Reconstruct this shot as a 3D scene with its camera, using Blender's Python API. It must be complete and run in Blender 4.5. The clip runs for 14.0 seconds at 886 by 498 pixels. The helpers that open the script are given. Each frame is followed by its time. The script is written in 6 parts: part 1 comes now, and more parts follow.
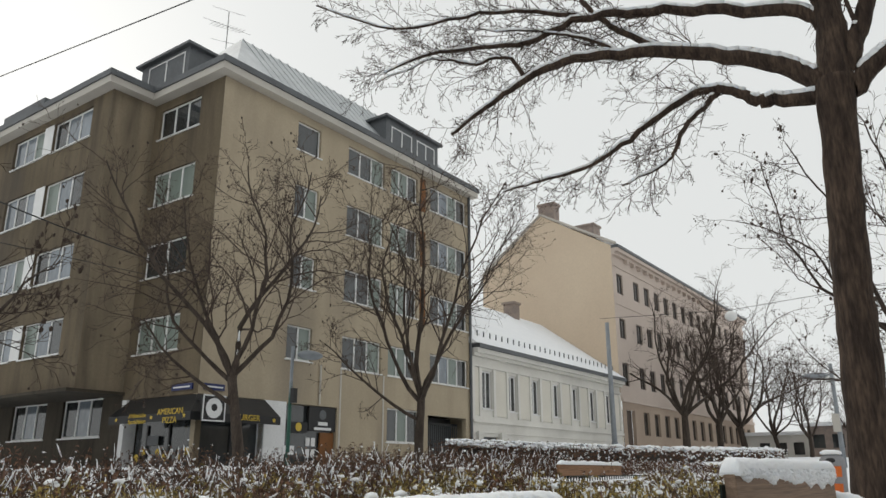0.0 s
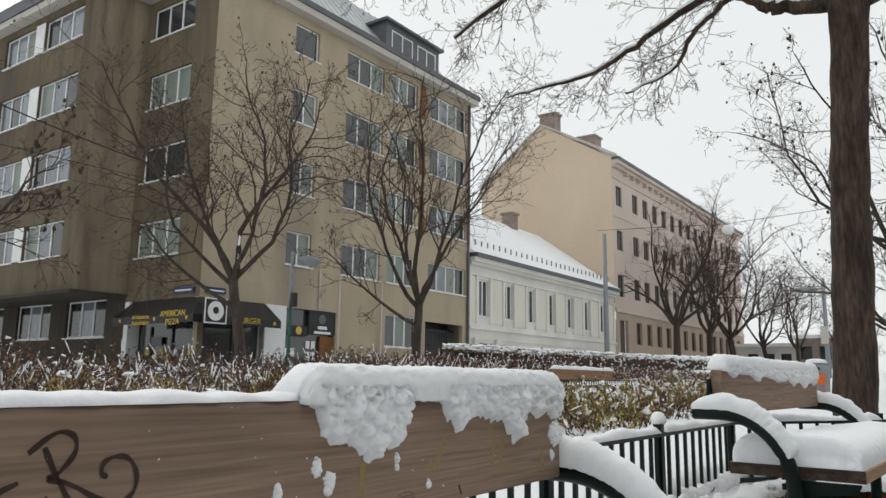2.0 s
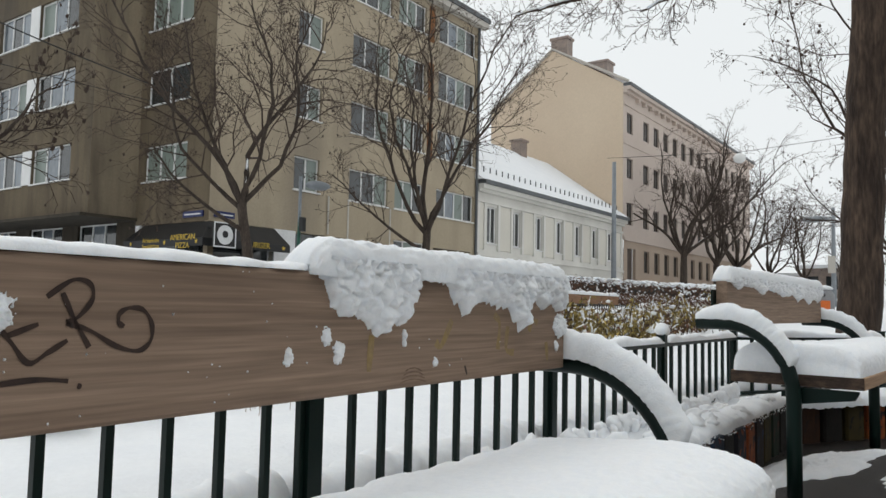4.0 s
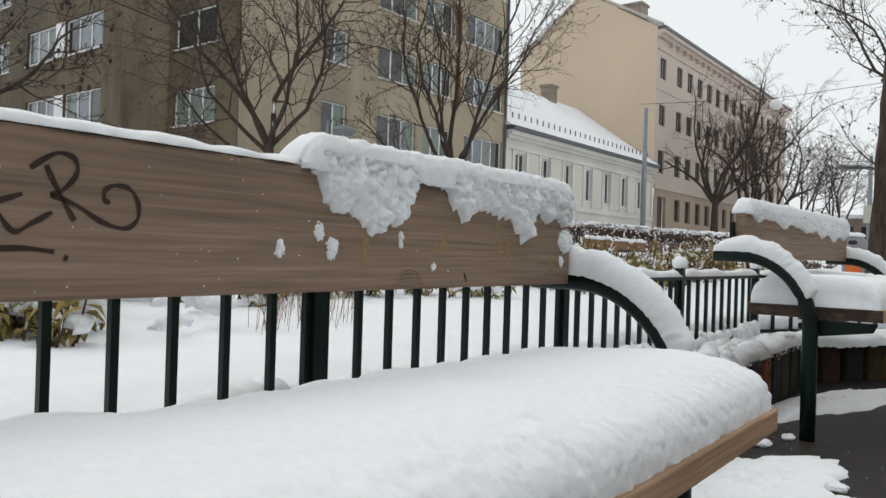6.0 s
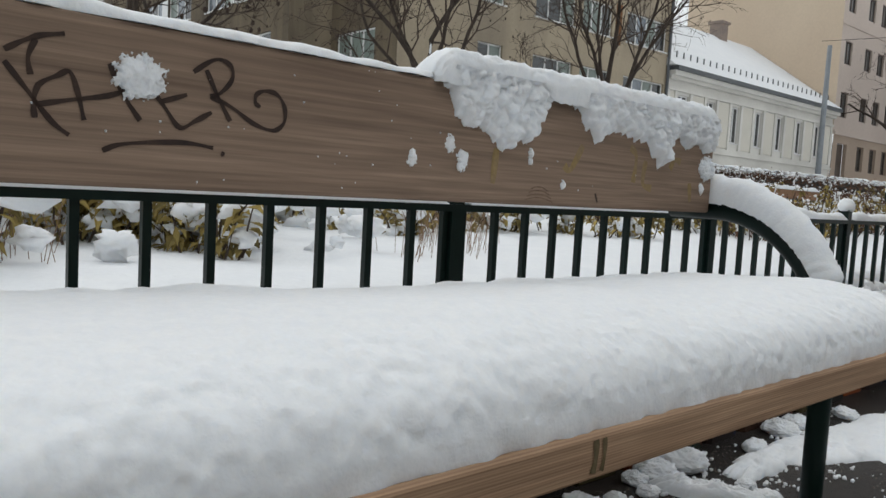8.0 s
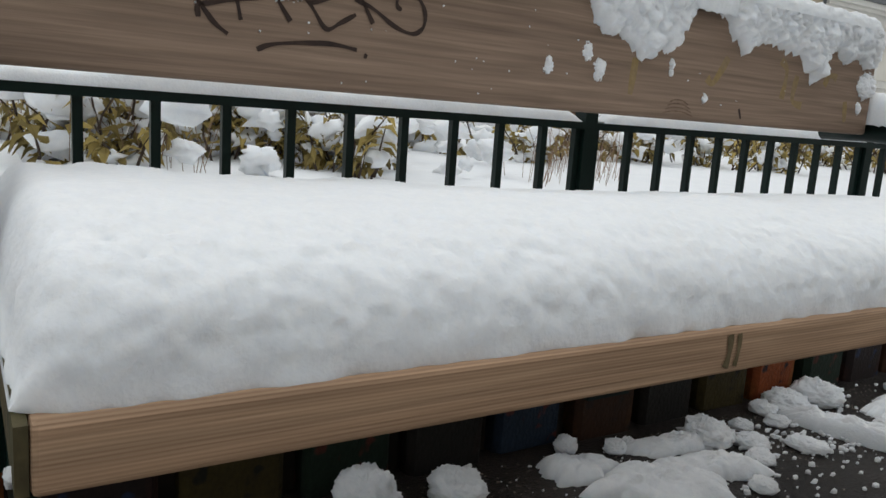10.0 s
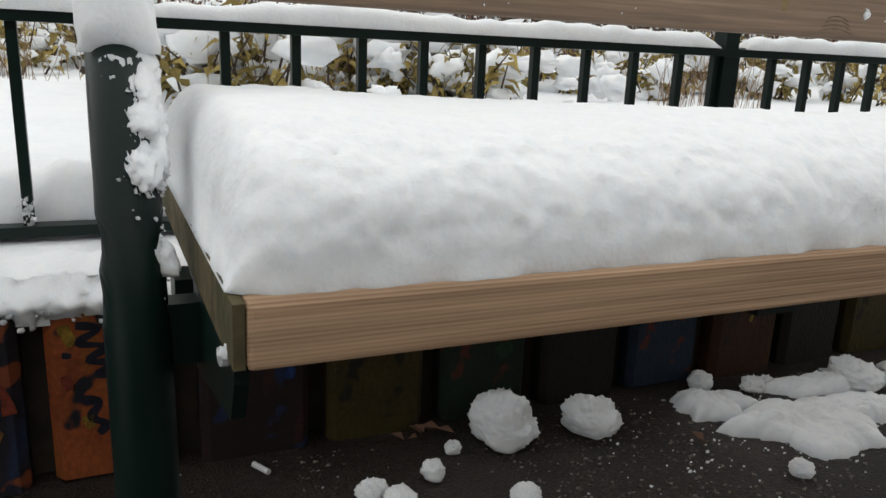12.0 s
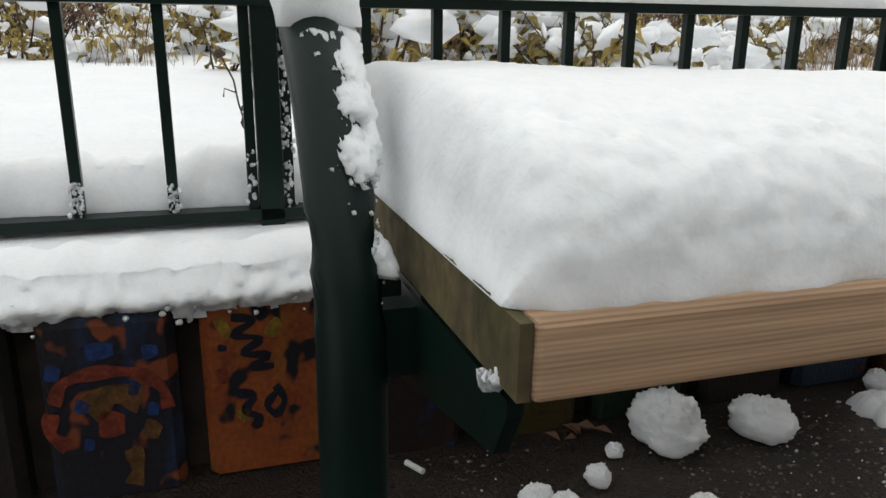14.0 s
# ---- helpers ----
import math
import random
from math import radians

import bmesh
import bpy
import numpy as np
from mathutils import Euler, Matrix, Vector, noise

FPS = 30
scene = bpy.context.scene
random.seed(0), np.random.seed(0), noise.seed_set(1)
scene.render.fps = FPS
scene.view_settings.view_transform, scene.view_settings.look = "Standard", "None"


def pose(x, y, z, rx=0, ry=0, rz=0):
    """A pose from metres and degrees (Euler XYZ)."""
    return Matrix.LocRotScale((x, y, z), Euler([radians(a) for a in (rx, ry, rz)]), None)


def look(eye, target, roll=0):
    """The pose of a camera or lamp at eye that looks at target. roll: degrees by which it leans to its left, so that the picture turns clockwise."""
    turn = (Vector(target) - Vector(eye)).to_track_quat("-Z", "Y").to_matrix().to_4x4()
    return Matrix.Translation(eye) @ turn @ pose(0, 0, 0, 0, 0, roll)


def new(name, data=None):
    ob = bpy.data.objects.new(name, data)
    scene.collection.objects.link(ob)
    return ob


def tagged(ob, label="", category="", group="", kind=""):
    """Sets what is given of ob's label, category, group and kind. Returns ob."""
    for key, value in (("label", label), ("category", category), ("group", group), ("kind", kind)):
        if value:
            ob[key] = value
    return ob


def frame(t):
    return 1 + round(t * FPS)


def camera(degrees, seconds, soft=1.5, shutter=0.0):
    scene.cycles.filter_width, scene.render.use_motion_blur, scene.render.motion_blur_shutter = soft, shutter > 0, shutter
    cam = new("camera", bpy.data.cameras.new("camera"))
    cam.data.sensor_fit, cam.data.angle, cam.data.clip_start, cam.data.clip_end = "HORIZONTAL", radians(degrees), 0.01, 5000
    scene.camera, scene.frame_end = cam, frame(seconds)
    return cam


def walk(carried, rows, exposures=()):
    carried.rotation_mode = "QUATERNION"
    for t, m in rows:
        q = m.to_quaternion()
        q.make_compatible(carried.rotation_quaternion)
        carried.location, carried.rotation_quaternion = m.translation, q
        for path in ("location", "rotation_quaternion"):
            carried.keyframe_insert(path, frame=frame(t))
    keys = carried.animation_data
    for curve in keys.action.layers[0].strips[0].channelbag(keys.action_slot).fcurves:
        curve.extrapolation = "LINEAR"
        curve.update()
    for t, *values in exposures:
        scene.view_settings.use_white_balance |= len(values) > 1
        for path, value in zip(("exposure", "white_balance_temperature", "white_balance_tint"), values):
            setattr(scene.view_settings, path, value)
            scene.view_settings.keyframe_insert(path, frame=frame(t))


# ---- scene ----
cam = camera(60.9, 14.0)
PATH = [
    (0.0, pose(0.107, 0.301, 0.854, 106.56, 0.15, -54.83)),
    (0.5, pose(0.078, 0.287, 0.840, 104.53, 0.05, -54.91)),
    (1.0, pose(0.057, 0.283, 0.830, 102.85, -0.18, -55.03)),
    (1.5, pose(0.058, 0.281, 0.822, 101.38, -0.46, -55.09)),
    (2.0, pose(0.067, 0.290, 0.804, 99.72, -0.73, -55.14)),
    (2.5, pose(0.068, 0.293, 0.782, 98.55, -0.77, -55.06)),
    (3.0, pose(0.067, 0.292, 0.767, 97.18, -0.77, -54.97)),
    (5.5, pose(0.093, 0.274, 0.684, 90.87, -1.73, -53.46)),
    (6.0, pose(0.102, 0.254, 0.670, 90.24, -1.77, -52.47)),
    (6.5, pose(0.100, 0.236, 0.660, 89.26, -2.18, -49.96)),
    (7.0, pose(0.099, 0.222, 0.648, 88.10, -2.43, -47.01)),
    (7.5, pose(0.099, 0.208, 0.637, 86.91, -2.74, -43.70)),
    (8.0, pose(0.097, 0.201, 0.629, 85.50, -3.25, -40.94)),
    (8.5, pose(0.097, 0.198, 0.620, 83.82, -3.64, -38.60)),
    (9.0, pose(0.092, 0.196, 0.613, 82.52, -3.88, -36.30)),
    (11.3, look((0.064, 0.187, 0.581), (0.929, 1.931, 0.121), 3.14)),
    (11.5, look((0.061, 0.189, 0.581), (0.902, 1.941, 0.107), 2.92)),
    (12.0, look((0.045, 0.201, 0.569), (0.830, 1.971, 0.069), 2.49)),
    (12.5, look((0.025, 0.217, 0.564), (0.744, 2.009, 0.042), 1.95)),
    (13.0, look((0.009, 0.232, 0.560), (0.660, 2.045, 0.022), 1.46)),
    (13.5, look((-0.006, 0.254, 0.553), (0.595, 2.079, 0.000), 1.11)),
    (14.0, look((-0.013, 0.291, 0.560), (0.555, 2.126, 0.001), 0.67)),
]
walk(cam, PATH, [(0.0, -0.12, 6780, 10), (1.5, 0.0, 6740, 10), (3.0, 0.04, 6620, 10), (5.5, 0.06, 6600, 10), (7.5, -0.05, 6560, 10),
                 (9.0, -0.10, 6500, 10), (11.3, 0.22, 6700, 10), (12.5, 0.24, 6800, 10), (14.0, 0.29, 6800, 10)])

# ---- light: an overcast winter sky and a very soft sun behind the cloud ----
world = bpy.data.worlds.new("overcast")
scene.world = world
world.use_nodes = True
wn = world.node_tree
wn.nodes.clear()
w_out = wn.nodes.new("ShaderNodeOutputWorld")
w_bg = wn.nodes.new("ShaderNodeBackground")
w_sky = wn.nodes.new("ShaderNodeTexSky")
w_sky.sky_type = "NISHITA"
w_sky.sun_disc = False
w_sky.sun_elevation = radians(28)
w_sky.sun_rotation = radians(23)
w_sky.air_density, w_sky.dust_density = 1.0, 4.0
w_hs = wn.nodes.new("ShaderNodeHueSaturation")
w_hs.inputs["Saturation"].default_value = 0.25
w_hs.inputs["Value"].default_value = 0.55
w_mix = wn.nodes.new("ShaderNodeMix")
w_mix.data_type = "RGBA"
w_mix.inputs["Factor"].default_value = 0.93
w_mix.inputs["B"].default_value = (6.6, 6.95, 7.15, 1)
wn.links.new(w_sky.outputs[0], w_hs.inputs["Color"])
wn.links.new(w_hs.outputs[0], w_mix.inputs["A"])
wn.links.new(w_mix.outputs["Result"], w_bg.inputs["Color"])
w_bg.inputs["Strength"].default_value = 0.128
wn.links.new(w_bg.outputs[0], w_out.inputs[0])

sun = new("sun", bpy.data.lights.new("sun", "SUN"))
sun.data.energy, sun.data.angle, sun.data.color = 0.6, radians(40), (1.0, 0.97, 0.93)
sun.matrix_world = look((10, 18, 17), (4, 4, 0))


# ---- materials ----
def material(name, base, rough=0.8, other=None, scale=6.0, stretch=(1, 1, 1), grain=0.15, bump=0.3, fine=60.0,
             metal=0.0, spec=0.35, depth=0.004, stain=None, stain_scale=0.7, island=0.0):
    """Two scales of noise between two colours, large stains, and a fine bump."""
    m = bpy.data.materials.new(name)
    m.use_nodes = True
    t = m.node_tree
    n, link = t.nodes, t.links
    bs = n["Principled BSDF"]
    bs.inputs["Roughness"].default_value, bs.inputs["Metallic"].default_value = rough, metal
    bs.inputs["Specular IOR Level"].default_value = spec
    co = n.new("ShaderNodeTexCoord")
    mp = n.new("ShaderNodeMapping")
    mp.inputs["Scale"].default_value = stretch
    link.new(co.outputs["Object"], mp.inputs[0])
    a = n.new("ShaderNodeTexNoise")
    a.inputs["Scale"].default_value, a.inputs["Detail"].default_value = scale, 6
    b = n.new("ShaderNodeTexNoise")
    b.inputs["Scale"].default_value, b.inputs["Detail"].default_value = fine, 3
    link.new(mp.outputs[0], a.inputs[0])
    link.new(mp.outputs[0], b.inputs[0])
    ramp = n.new("ShaderNodeMapRange")
    ramp.inputs[1].default_value, ramp.inputs[2].default_value = 0.32, 0.68
    link.new(a.outputs[0], ramp.inputs[0])
    mix = n.new("ShaderNodeMix")
    mix.data_type = "RGBA"
    mix.inputs["A"].default_value = (*base, 1)
    mix.inputs["B"].default_value = (*(other or [c * 0.8 for c in base]), 1)
    link.new(ramp.outputs[0], mix.inputs["Factor"])
    last = mix.outputs["Result"]
    if stain:
        s = n.new("ShaderNodeTexNoise")
        s.inputs["Scale"].default_value, s.inputs["Detail"].default_value = stain_scale, 5
        mp2 = n.new("ShaderNodeMapping")
        mp2.inputs["Scale"].default_value = (1, 1, 0.35)
        link.new(co.outputs["Object"], mp2.inputs[0])
        link.new(mp2.outputs[0], s.inputs[0])
        r2 = n.new("ShaderNodeMapRange")
        r2.inputs[1].default_value, r2.inputs[2].default_value = 0.5, 0.75
        link.new(s.outputs[0], r2.inputs[0])
        m2 = n.new("ShaderNodeMix")
        m2.data_type = "RGBA"
        m2.inputs["B"].default_value = (*stain, 1)
        link.new(r2.outputs[0], m2.inputs["Factor"])
        link.new(last, m2.inputs["A"])
        last = m2.outputs["Result"]
    hs = n.new("ShaderNodeHueSaturation")
    vr = n.new("ShaderNodeMapRange")
    vr.inputs[1].default_value, vr.inputs[2].default_value = 0.25, 0.75
    vr.inputs[3].default_value, vr.inputs[4].default_value = 1 - grain, 1 + grain
    link.new(b.outputs[0], vr.inputs[0])
    if island:
        g = n.new("ShaderNodeNewGeometry")
        ir = n.new("ShaderNodeMapRange")
        ir.inputs[3].default_value, ir.inputs[4].default_value = 1 - island, 1 + island
        link.new(g.outputs["Random Per Island"], ir.inputs[0])
        mul = n.new("ShaderNodeMath")
        mul.operation = "MULTIPLY"
        link.new(vr.outputs[0], mul.inputs[0])
        link.new(ir.outputs[0], mul.inputs[1])
        link.new(mul.outputs[0], hs.inputs["Value"])
    else:
        link.new(vr.outputs[0], hs.inputs["Value"])
    link.new(last, hs.inputs["Color"])
    link.new(hs.outputs[0], bs.inputs["Base Color"])
    if bump:
        bp = n.new("ShaderNodeBump")
        bp.inputs["Strength"].default_value, bp.inputs["Distance"].default_value = bump, depth
        add = n.new("ShaderNodeMath")
        add.operation = "ADD"
        link.new(a.outputs[0], add.inputs[0])
        link.new(b.outputs[0], add.inputs[1])
        link.new(add.outputs[0], bp.inputs["Height"])
        link.new(bp.outputs[0], bs.inputs["Normal"])
    return m


def wood_material(name, pale, dark, ring, rough=0.75, stretch=(0.9, 22, 62), bump=0.5, sway=2.6, low=0.3, high=0.68, lines=0.0):
    """Long grain along x: stretched bands, fine fibres, a few knots."""
    m = bpy.data.materials.new(name)
    m.use_nodes = True
    t = m.node_tree
    n, link = t.nodes, t.links
    bs = n["Principled BSDF"]
    bs.inputs["Roughness"].default_value = rough
    bs.inputs["Specular IOR Level"].default_value = 0.25
    co = n.new("ShaderNodeTexCoord")
    mp = n.new("ShaderNodeMapping")
    mp.inputs["Scale"].default_value = stretch
    link.new(co.outputs["Object"], mp.inputs[0])
    warp = n.new("ShaderNodeTexNoise")
    warp.inputs["Scale"].default_value = 2.2
    link.new(co.outputs["Object"], warp.inputs[0])
    wa = n.new("ShaderNodeMix")
    wa.data_type = "VECTOR"
    wa.inputs["Factor"].default_value = 0.5
    link.new(mp.outputs[0], wa.inputs["A"])
    sc = n.new("ShaderNodeVectorMath")
    sc.operation = "SCALE"
    sc.inputs["Scale"].default_value = sway
    link.new(warp.outputs["Color"], sc.inputs[0])
    add = n.new("ShaderNodeVectorMath")
    link.new(mp.outputs[0], add.inputs[0])
    link.new(sc.outputs[0], add.inputs[1])
    a = n.new("ShaderNodeTexNoise")
    a.inputs["Scale"].default_value, a.inputs["Detail"].default_value = 1.0, 7
    link.new(add.outputs[0], a.inputs[0])
    mp3 = n.new("ShaderNodeMapping")
    mp3.inputs["Scale"].default_value = (6, 160, 220)
    link.new(co.outputs["Object"], mp3.inputs[0])
    b = n.new("ShaderNodeTexNoise")
    b.inputs["Scale"].default_value = 1.0
    link.new(mp3.outputs[0], b.inputs[0])
    cr = n.new("ShaderNodeValToRGB")
    cr.color_ramp.elements[0].position, cr.color_ramp.elements[0].color = low, (*dark, 1)
    cr.color_ramp.elements[1].position, cr.color_ramp.elements[1].color = high, (*pale, 1)
    e = cr.color_ramp.elements.new(0.5)
    e.color = (*ring, 1)
    grain = a.outputs[0]
    if lines:
        # growth rings cut lengthwise: nearly even lines along the plank
        xyz = n.new("ShaderNodeSeparateXYZ")
        link.new(co.outputs["Object"], xyz.inputs[0])
        low_mp = n.new("ShaderNodeMapping")
        low_mp.inputs["Scale"].default_value = (1.2, 9, 26)
        link.new(co.outputs["Object"], low_mp.inputs[0])
        low_n = n.new("ShaderNodeTexNoise")
        low_n.inputs["Scale"].default_value = 1.0
        link.new(low_mp.outputs[0], low_n.inputs[0])
        ops = []
        for op, x, y in (("MULTIPLY", xyz.outputs[2], 2 * math.pi / 0.0022), ("MULTIPLY", xyz.outputs[1], 900.0), ("MULTIPLY", low_n.outputs[0], 7.0)):
            k = n.new("ShaderNodeMath")
            k.operation = op
            link.new(x, k.inputs[0])
            k.inputs[1].default_value = y
            ops.append(k.outputs[0])
        total = ops[0]
        for o in ops[1:]:
            k = n.new("ShaderNodeMath")
            link.new(total, k.inputs[0])
            link.new(o, k.inputs[1])
            total = k.outputs[0]
        sine = n.new("ShaderNodeMath")
        sine.operation = "SINE"
        link.new(total, sine.inputs[0])
        k = n.new("ShaderNodeMath")
        k.operation = "MULTIPLY_ADD"
        k.inputs[1].default_value = lines
        link.new(sine.outputs[0], k.inputs[0])
        link.new(grain, k.inputs[2])
        grain = k.outputs[0]
    link.new(grain, cr.inputs[0])
    hs = n.new("ShaderNodeHueSaturation")
    vr = n.new("ShaderNodeMapRange")
    vr.inputs[1].default_value, vr.inputs[2].default_value = 0.25, 0.75
    vr.inputs[3].default_value, vr.inputs[4].default_value = 0.78, 1.18
    link.new(b.outputs[0], vr.inputs[0])
    link.new(vr.outputs[0], hs.inputs["Value"])
    link.new(cr.outputs[0], hs.inputs["Color"])
    link.new(hs.outputs[0], bs.inputs["Base Color"])
    bp = n.new("ShaderNodeBump")
    bp.inputs["Strength"].default_value, bp.inputs["Distance"].default_value = bump, 0.002
    link.new(b.outputs[0], bp.inputs["Height"])
    link.new(bp.outputs[0], bs.inputs["Normal"])
    return m


def streaked(m, dark, top, amount=0.75, width=1.1):
    """Runs of soot washed down a plastered wall, ragged along their length."""
    t = m.node_tree
    n, link = t.nodes, t.links
    bs = n["Principled BSDF"]
    old = bs.inputs["Base Color"].links[0].from_socket
    co = n.new("ShaderNodeTexCoord")
    f = []
    for scale, z in ((width, 0.045), (width * 4, 0.14)):
        mp = n.new("ShaderNodeMapping")
        mp.inputs["Scale"].default_value = (scale, scale, scale * z)
        link.new(co.outputs["Object"], mp.inputs[0])
        a = n.new("ShaderNodeTexNoise")
        a.inputs["Scale"].default_value, a.inputs["Detail"].default_value = 1.0, 5
        link.new(mp.outputs[0], a.inputs[0])
        f.append(a.outputs[0])
    add = n.new("ShaderNodeMath")
    add.operation = "MULTIPLY"
    link.new(f[0], add.inputs[0])
    link.new(f[1], add.inputs[1])
    r = n.new("ShaderNodeMapRange")
    r.inputs[1].default_value, r.inputs[2].default_value = 0.20, top
    r.inputs[3].default_value, r.inputs[4].default_value = 0.0, amount
    link.new(add.outputs[0], r.inputs[0])
    mx = n.new("ShaderNodeMix")
    mx.data_type = "RGBA"
    mx.inputs["B"].default_value = (*dark, 1)
    link.new(r.outputs[0], mx.inputs["Factor"])
    link.new(old, mx.inputs["A"])
    link.new(mx.outputs["Result"], bs.inputs["Base Color"])
    return m


def snow_material(name, fine, depth, coarse=14.0, strength=0.4, soft=0.0):
    m = material(name, (0.86, 0.875, 0.89), 0.75, (0.82, 0.84, 0.865), coarse, grain=0.02, bump=strength, fine=fine, spec=0.25, depth=depth)
    bs = m.node_tree.nodes["Principled BSDF"]
    bs.inputs["Subsurface Weight"].default_value = 0.85 if soft else 0.0
    bs.inputs["Subsurface Radius"].default_value = (1.0, 0.95, 0.9)
    bs.inputs["Subsurface Scale"].default_value = soft
    return m


SNOW = snow_material("snow_soft", 260, 0.0022, 80, 0.36, 0.016)
SNOW_CRUMB = snow_material("snow_crumbly", 420, 0.002, 140, 0.4, 0.011)
SNOW_BED = snow_material("snow_ground", 60, 0.012, 9)
SNOW_FAR = snow_material("snow_far", 8, 0.05, 1.5)
BOARD_WOOD = wood_material("weathered_board", (0.315, 0.222, 0.160), (0.185, 0.126, 0.090), (0.25, 0.174, 0.125), stretch=(0.9, 26, 90), low=0.26, high=0.72)
SEAT_WOOD = wood_material("fresh_larch", (0.50, 0.335, 0.215), (0.30, 0.185, 0.115), (0.41, 0.262, 0.163), stretch=(0.9, 30, 70), sway=3.0, low=0.2, high=0.8, lines=0.15)
END_WOOD = material("mossy_end_grain", (0.14, 0.105, 0.055), 0.85, (0.075, 0.065, 0.025), 16, grain=0.35, fine=90, stain=(0.03, 0.024, 0.015), stain_scale=18)
GREEN = material("dark_green_paint", (0.0042, 0.0155, 0.0122), 0.38, (0.0030, 0.0105, 0.0085), 9, grain=0.1, bump=0.1, fine=220, spec=0.22, depth=0.001)
INK = material("marker_ink", (0.022, 0.011, 0.008), 0.6, (0.045, 0.025, 0.017), 40, bump=0, grain=0.3, fine=200)
KNOT = material("knot_grain", (0.13, 0.08, 0.052), 0.8, (0.19, 0.125, 0.085), 60, bump=0, grain=0.3, fine=200)
YELLOW_INK = material("yellow_spray", (0.275, 0.190, 0.075), 0.8, (0.25, 0.18, 0.105), 30, bump=0, fine=150)
ASPHALT = material("wet_asphalt", (0.015, 0.0108, 0.0085), 0.5, (0.034, 0.025, 0.020), 7, grain=1.0, bump=1.0, fine=260, spec=0.28, depth=0.005, stain=(0.015, 0.013, 0.013), stain_scale=2)
GRIT = material("wet_grit", (0.17, 0.135, 0.11), 0.3, (0.05, 0.038, 0.03), 90, bump=0, fine=200, spec=0.5, island=0.7)
# near-black colour that stands for shade in gaps and inside foliage
GAP_SHADE = material("gap_shade", (0.02, 0.016, 0.013), 0.9, (0.035, 0.026, 0.02), 20)
BARK = material("grey_brown_bark", (0.075, 0.057, 0.045), 0.92, (0.035, 0.026, 0.020), 7, (1, 1, 0.22), 0.35, 0.9, 45, depth=0.02)
BARK_BIG = material("ridged_bark", (0.088, 0.060, 0.043), 0.95, (0.030, 0.020, 0.015), 11, (1, 1, 0.2), 0.55, 1.0, 38, depth=0.03)
TWIG = material("twig_bark", (0.075, 0.053, 0.040), 0.9, (0.045, 0.031, 0.025), 3, bump=0, fine=9)
LEAF_BROWN = material("dry_leaf", (0.16, 0.085, 0.052), 0.85, (0.085, 0.048, 0.032), 1.5, bump=0, fine=20, island=0.55)
LEAF_GREEN = material("yellowing_leaf", (0.36, 0.27, 0.085), 0.8, (0.20, 0.155, 0.052), 2.0, bump=0, fine=20, island=0.5)
STRAW = material("straw", (0.30, 0.20, 0.13), 0.85, (0.18, 0.11, 0.07), 3, bump=0, fine=30)
LEAF_RED = material("hedge_leaf", (0.18, 0.095, 0.060), 0.85, (0.10, 0.058, 0.038), 1.5, bump=0, fine=20, island=0.6)
PLASTER = material("grey_beige_plaster", (0.42, 0.352, 0.255), 0.95, (0.36, 0.30, 0.215), 0.35, grain=0.07, bump=0.25, fine=14, stain=(0.22, 0.185, 0.145), stain_scale=0.3, depth=0.01)
PLASTER_DARK = material("dark_brown_plaster", (0.158, 0.124, 0.082), 0.95, (0.112, 0.088, 0.057), 0.3, grain=0.09, bump=0.25, fine=14, stain=(0.085, 0.07, 0.055), stain_scale=0.3, depth=0.01)
streaked(PLASTER, (0.20, 0.165, 0.125), 0.50, 0.4, 0.45)
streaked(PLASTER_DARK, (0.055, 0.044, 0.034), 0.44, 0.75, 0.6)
PLASTER_BAY = streaked(material("rain_washed_plaster", (0.30, 0.245, 0.172), 0.95, (0.23, 0.187, 0.13), 0.35, grain=0.08, bump=0.25, fine=14, stain=(0.12, 0.098, 0.07), stain_scale=0.25, depth=0.01), (0.075, 0.06, 0.045), 0.44, 0.75, 0.5)
# ground floor plaster, its colour darkened for the shade under the bay
PLASTER_SHADED = streaked(material("shaded_plinth_plaster", (0.072, 0.060, 0.045), 0.95, (0.05, 0.042, 0.032), 0.5, grain=0.1, bump=0.25, fine=14, depth=0.01), (0.03, 0.026, 0.02), 0.42, 0.8)
WHITE_PLASTER = material("white_plaster", (0.72, 0.70, 0.65), 0.9, (0.64, 0.62, 0.58), 0.4, grain=0.04, bump=0.15, fine=12, stain=(0.55, 0.53, 0.49), stain_scale=0.3)
CREAM_PLASTER = material("cream_plaster", (0.68, 0.645, 0.57), 0.9, (0.62, 0.59, 0.52), 0.5, grain=0.04, bump=0.15, fine=12)
YELLOW_PLASTER = material("pale_yellow_plaster", (0.655, 0.535, 0.405), 0.92, (0.60, 0.48, 0.36), 0.18, grain=0.04, bump=0.15, fine=8, stain=(0.55, 0.43, 0.32), stain_scale=0.12)
PINK_PLASTER = material("dusty_pink_plaster", (0.575, 0.485, 0.425), 0.92, (0.525, 0.44, 0.385), 0.2, grain=0.05, bump=0.15, fine=8)
BROWN_BASE = material("brown_socle", (0.42, 0.33, 0.26), 0.92, (0.36, 0.28, 0.22), 0.3, grain=0.06, bump=0.15, fine=8)
FRAME_WHITE = material("white_window_frame", (0.74, 0.74, 0.73), 0.45, (0.68, 0.68, 0.67), 2, grain=0.03, bump=0.05)
FRAME_BROWN = material("brown_window_frame", (0.10, 0.075, 0.06), 0.6, (0.07, 0.05, 0.04), 2, bump=0.05)
CURTAIN = material("greenish_curtain", (0.19, 0.23, 0.20), 0.35, (0.14, 0.175, 0.155), 0.8, (3, 3, 0.2), 0.1, 0.05, 12, spec=0.7)
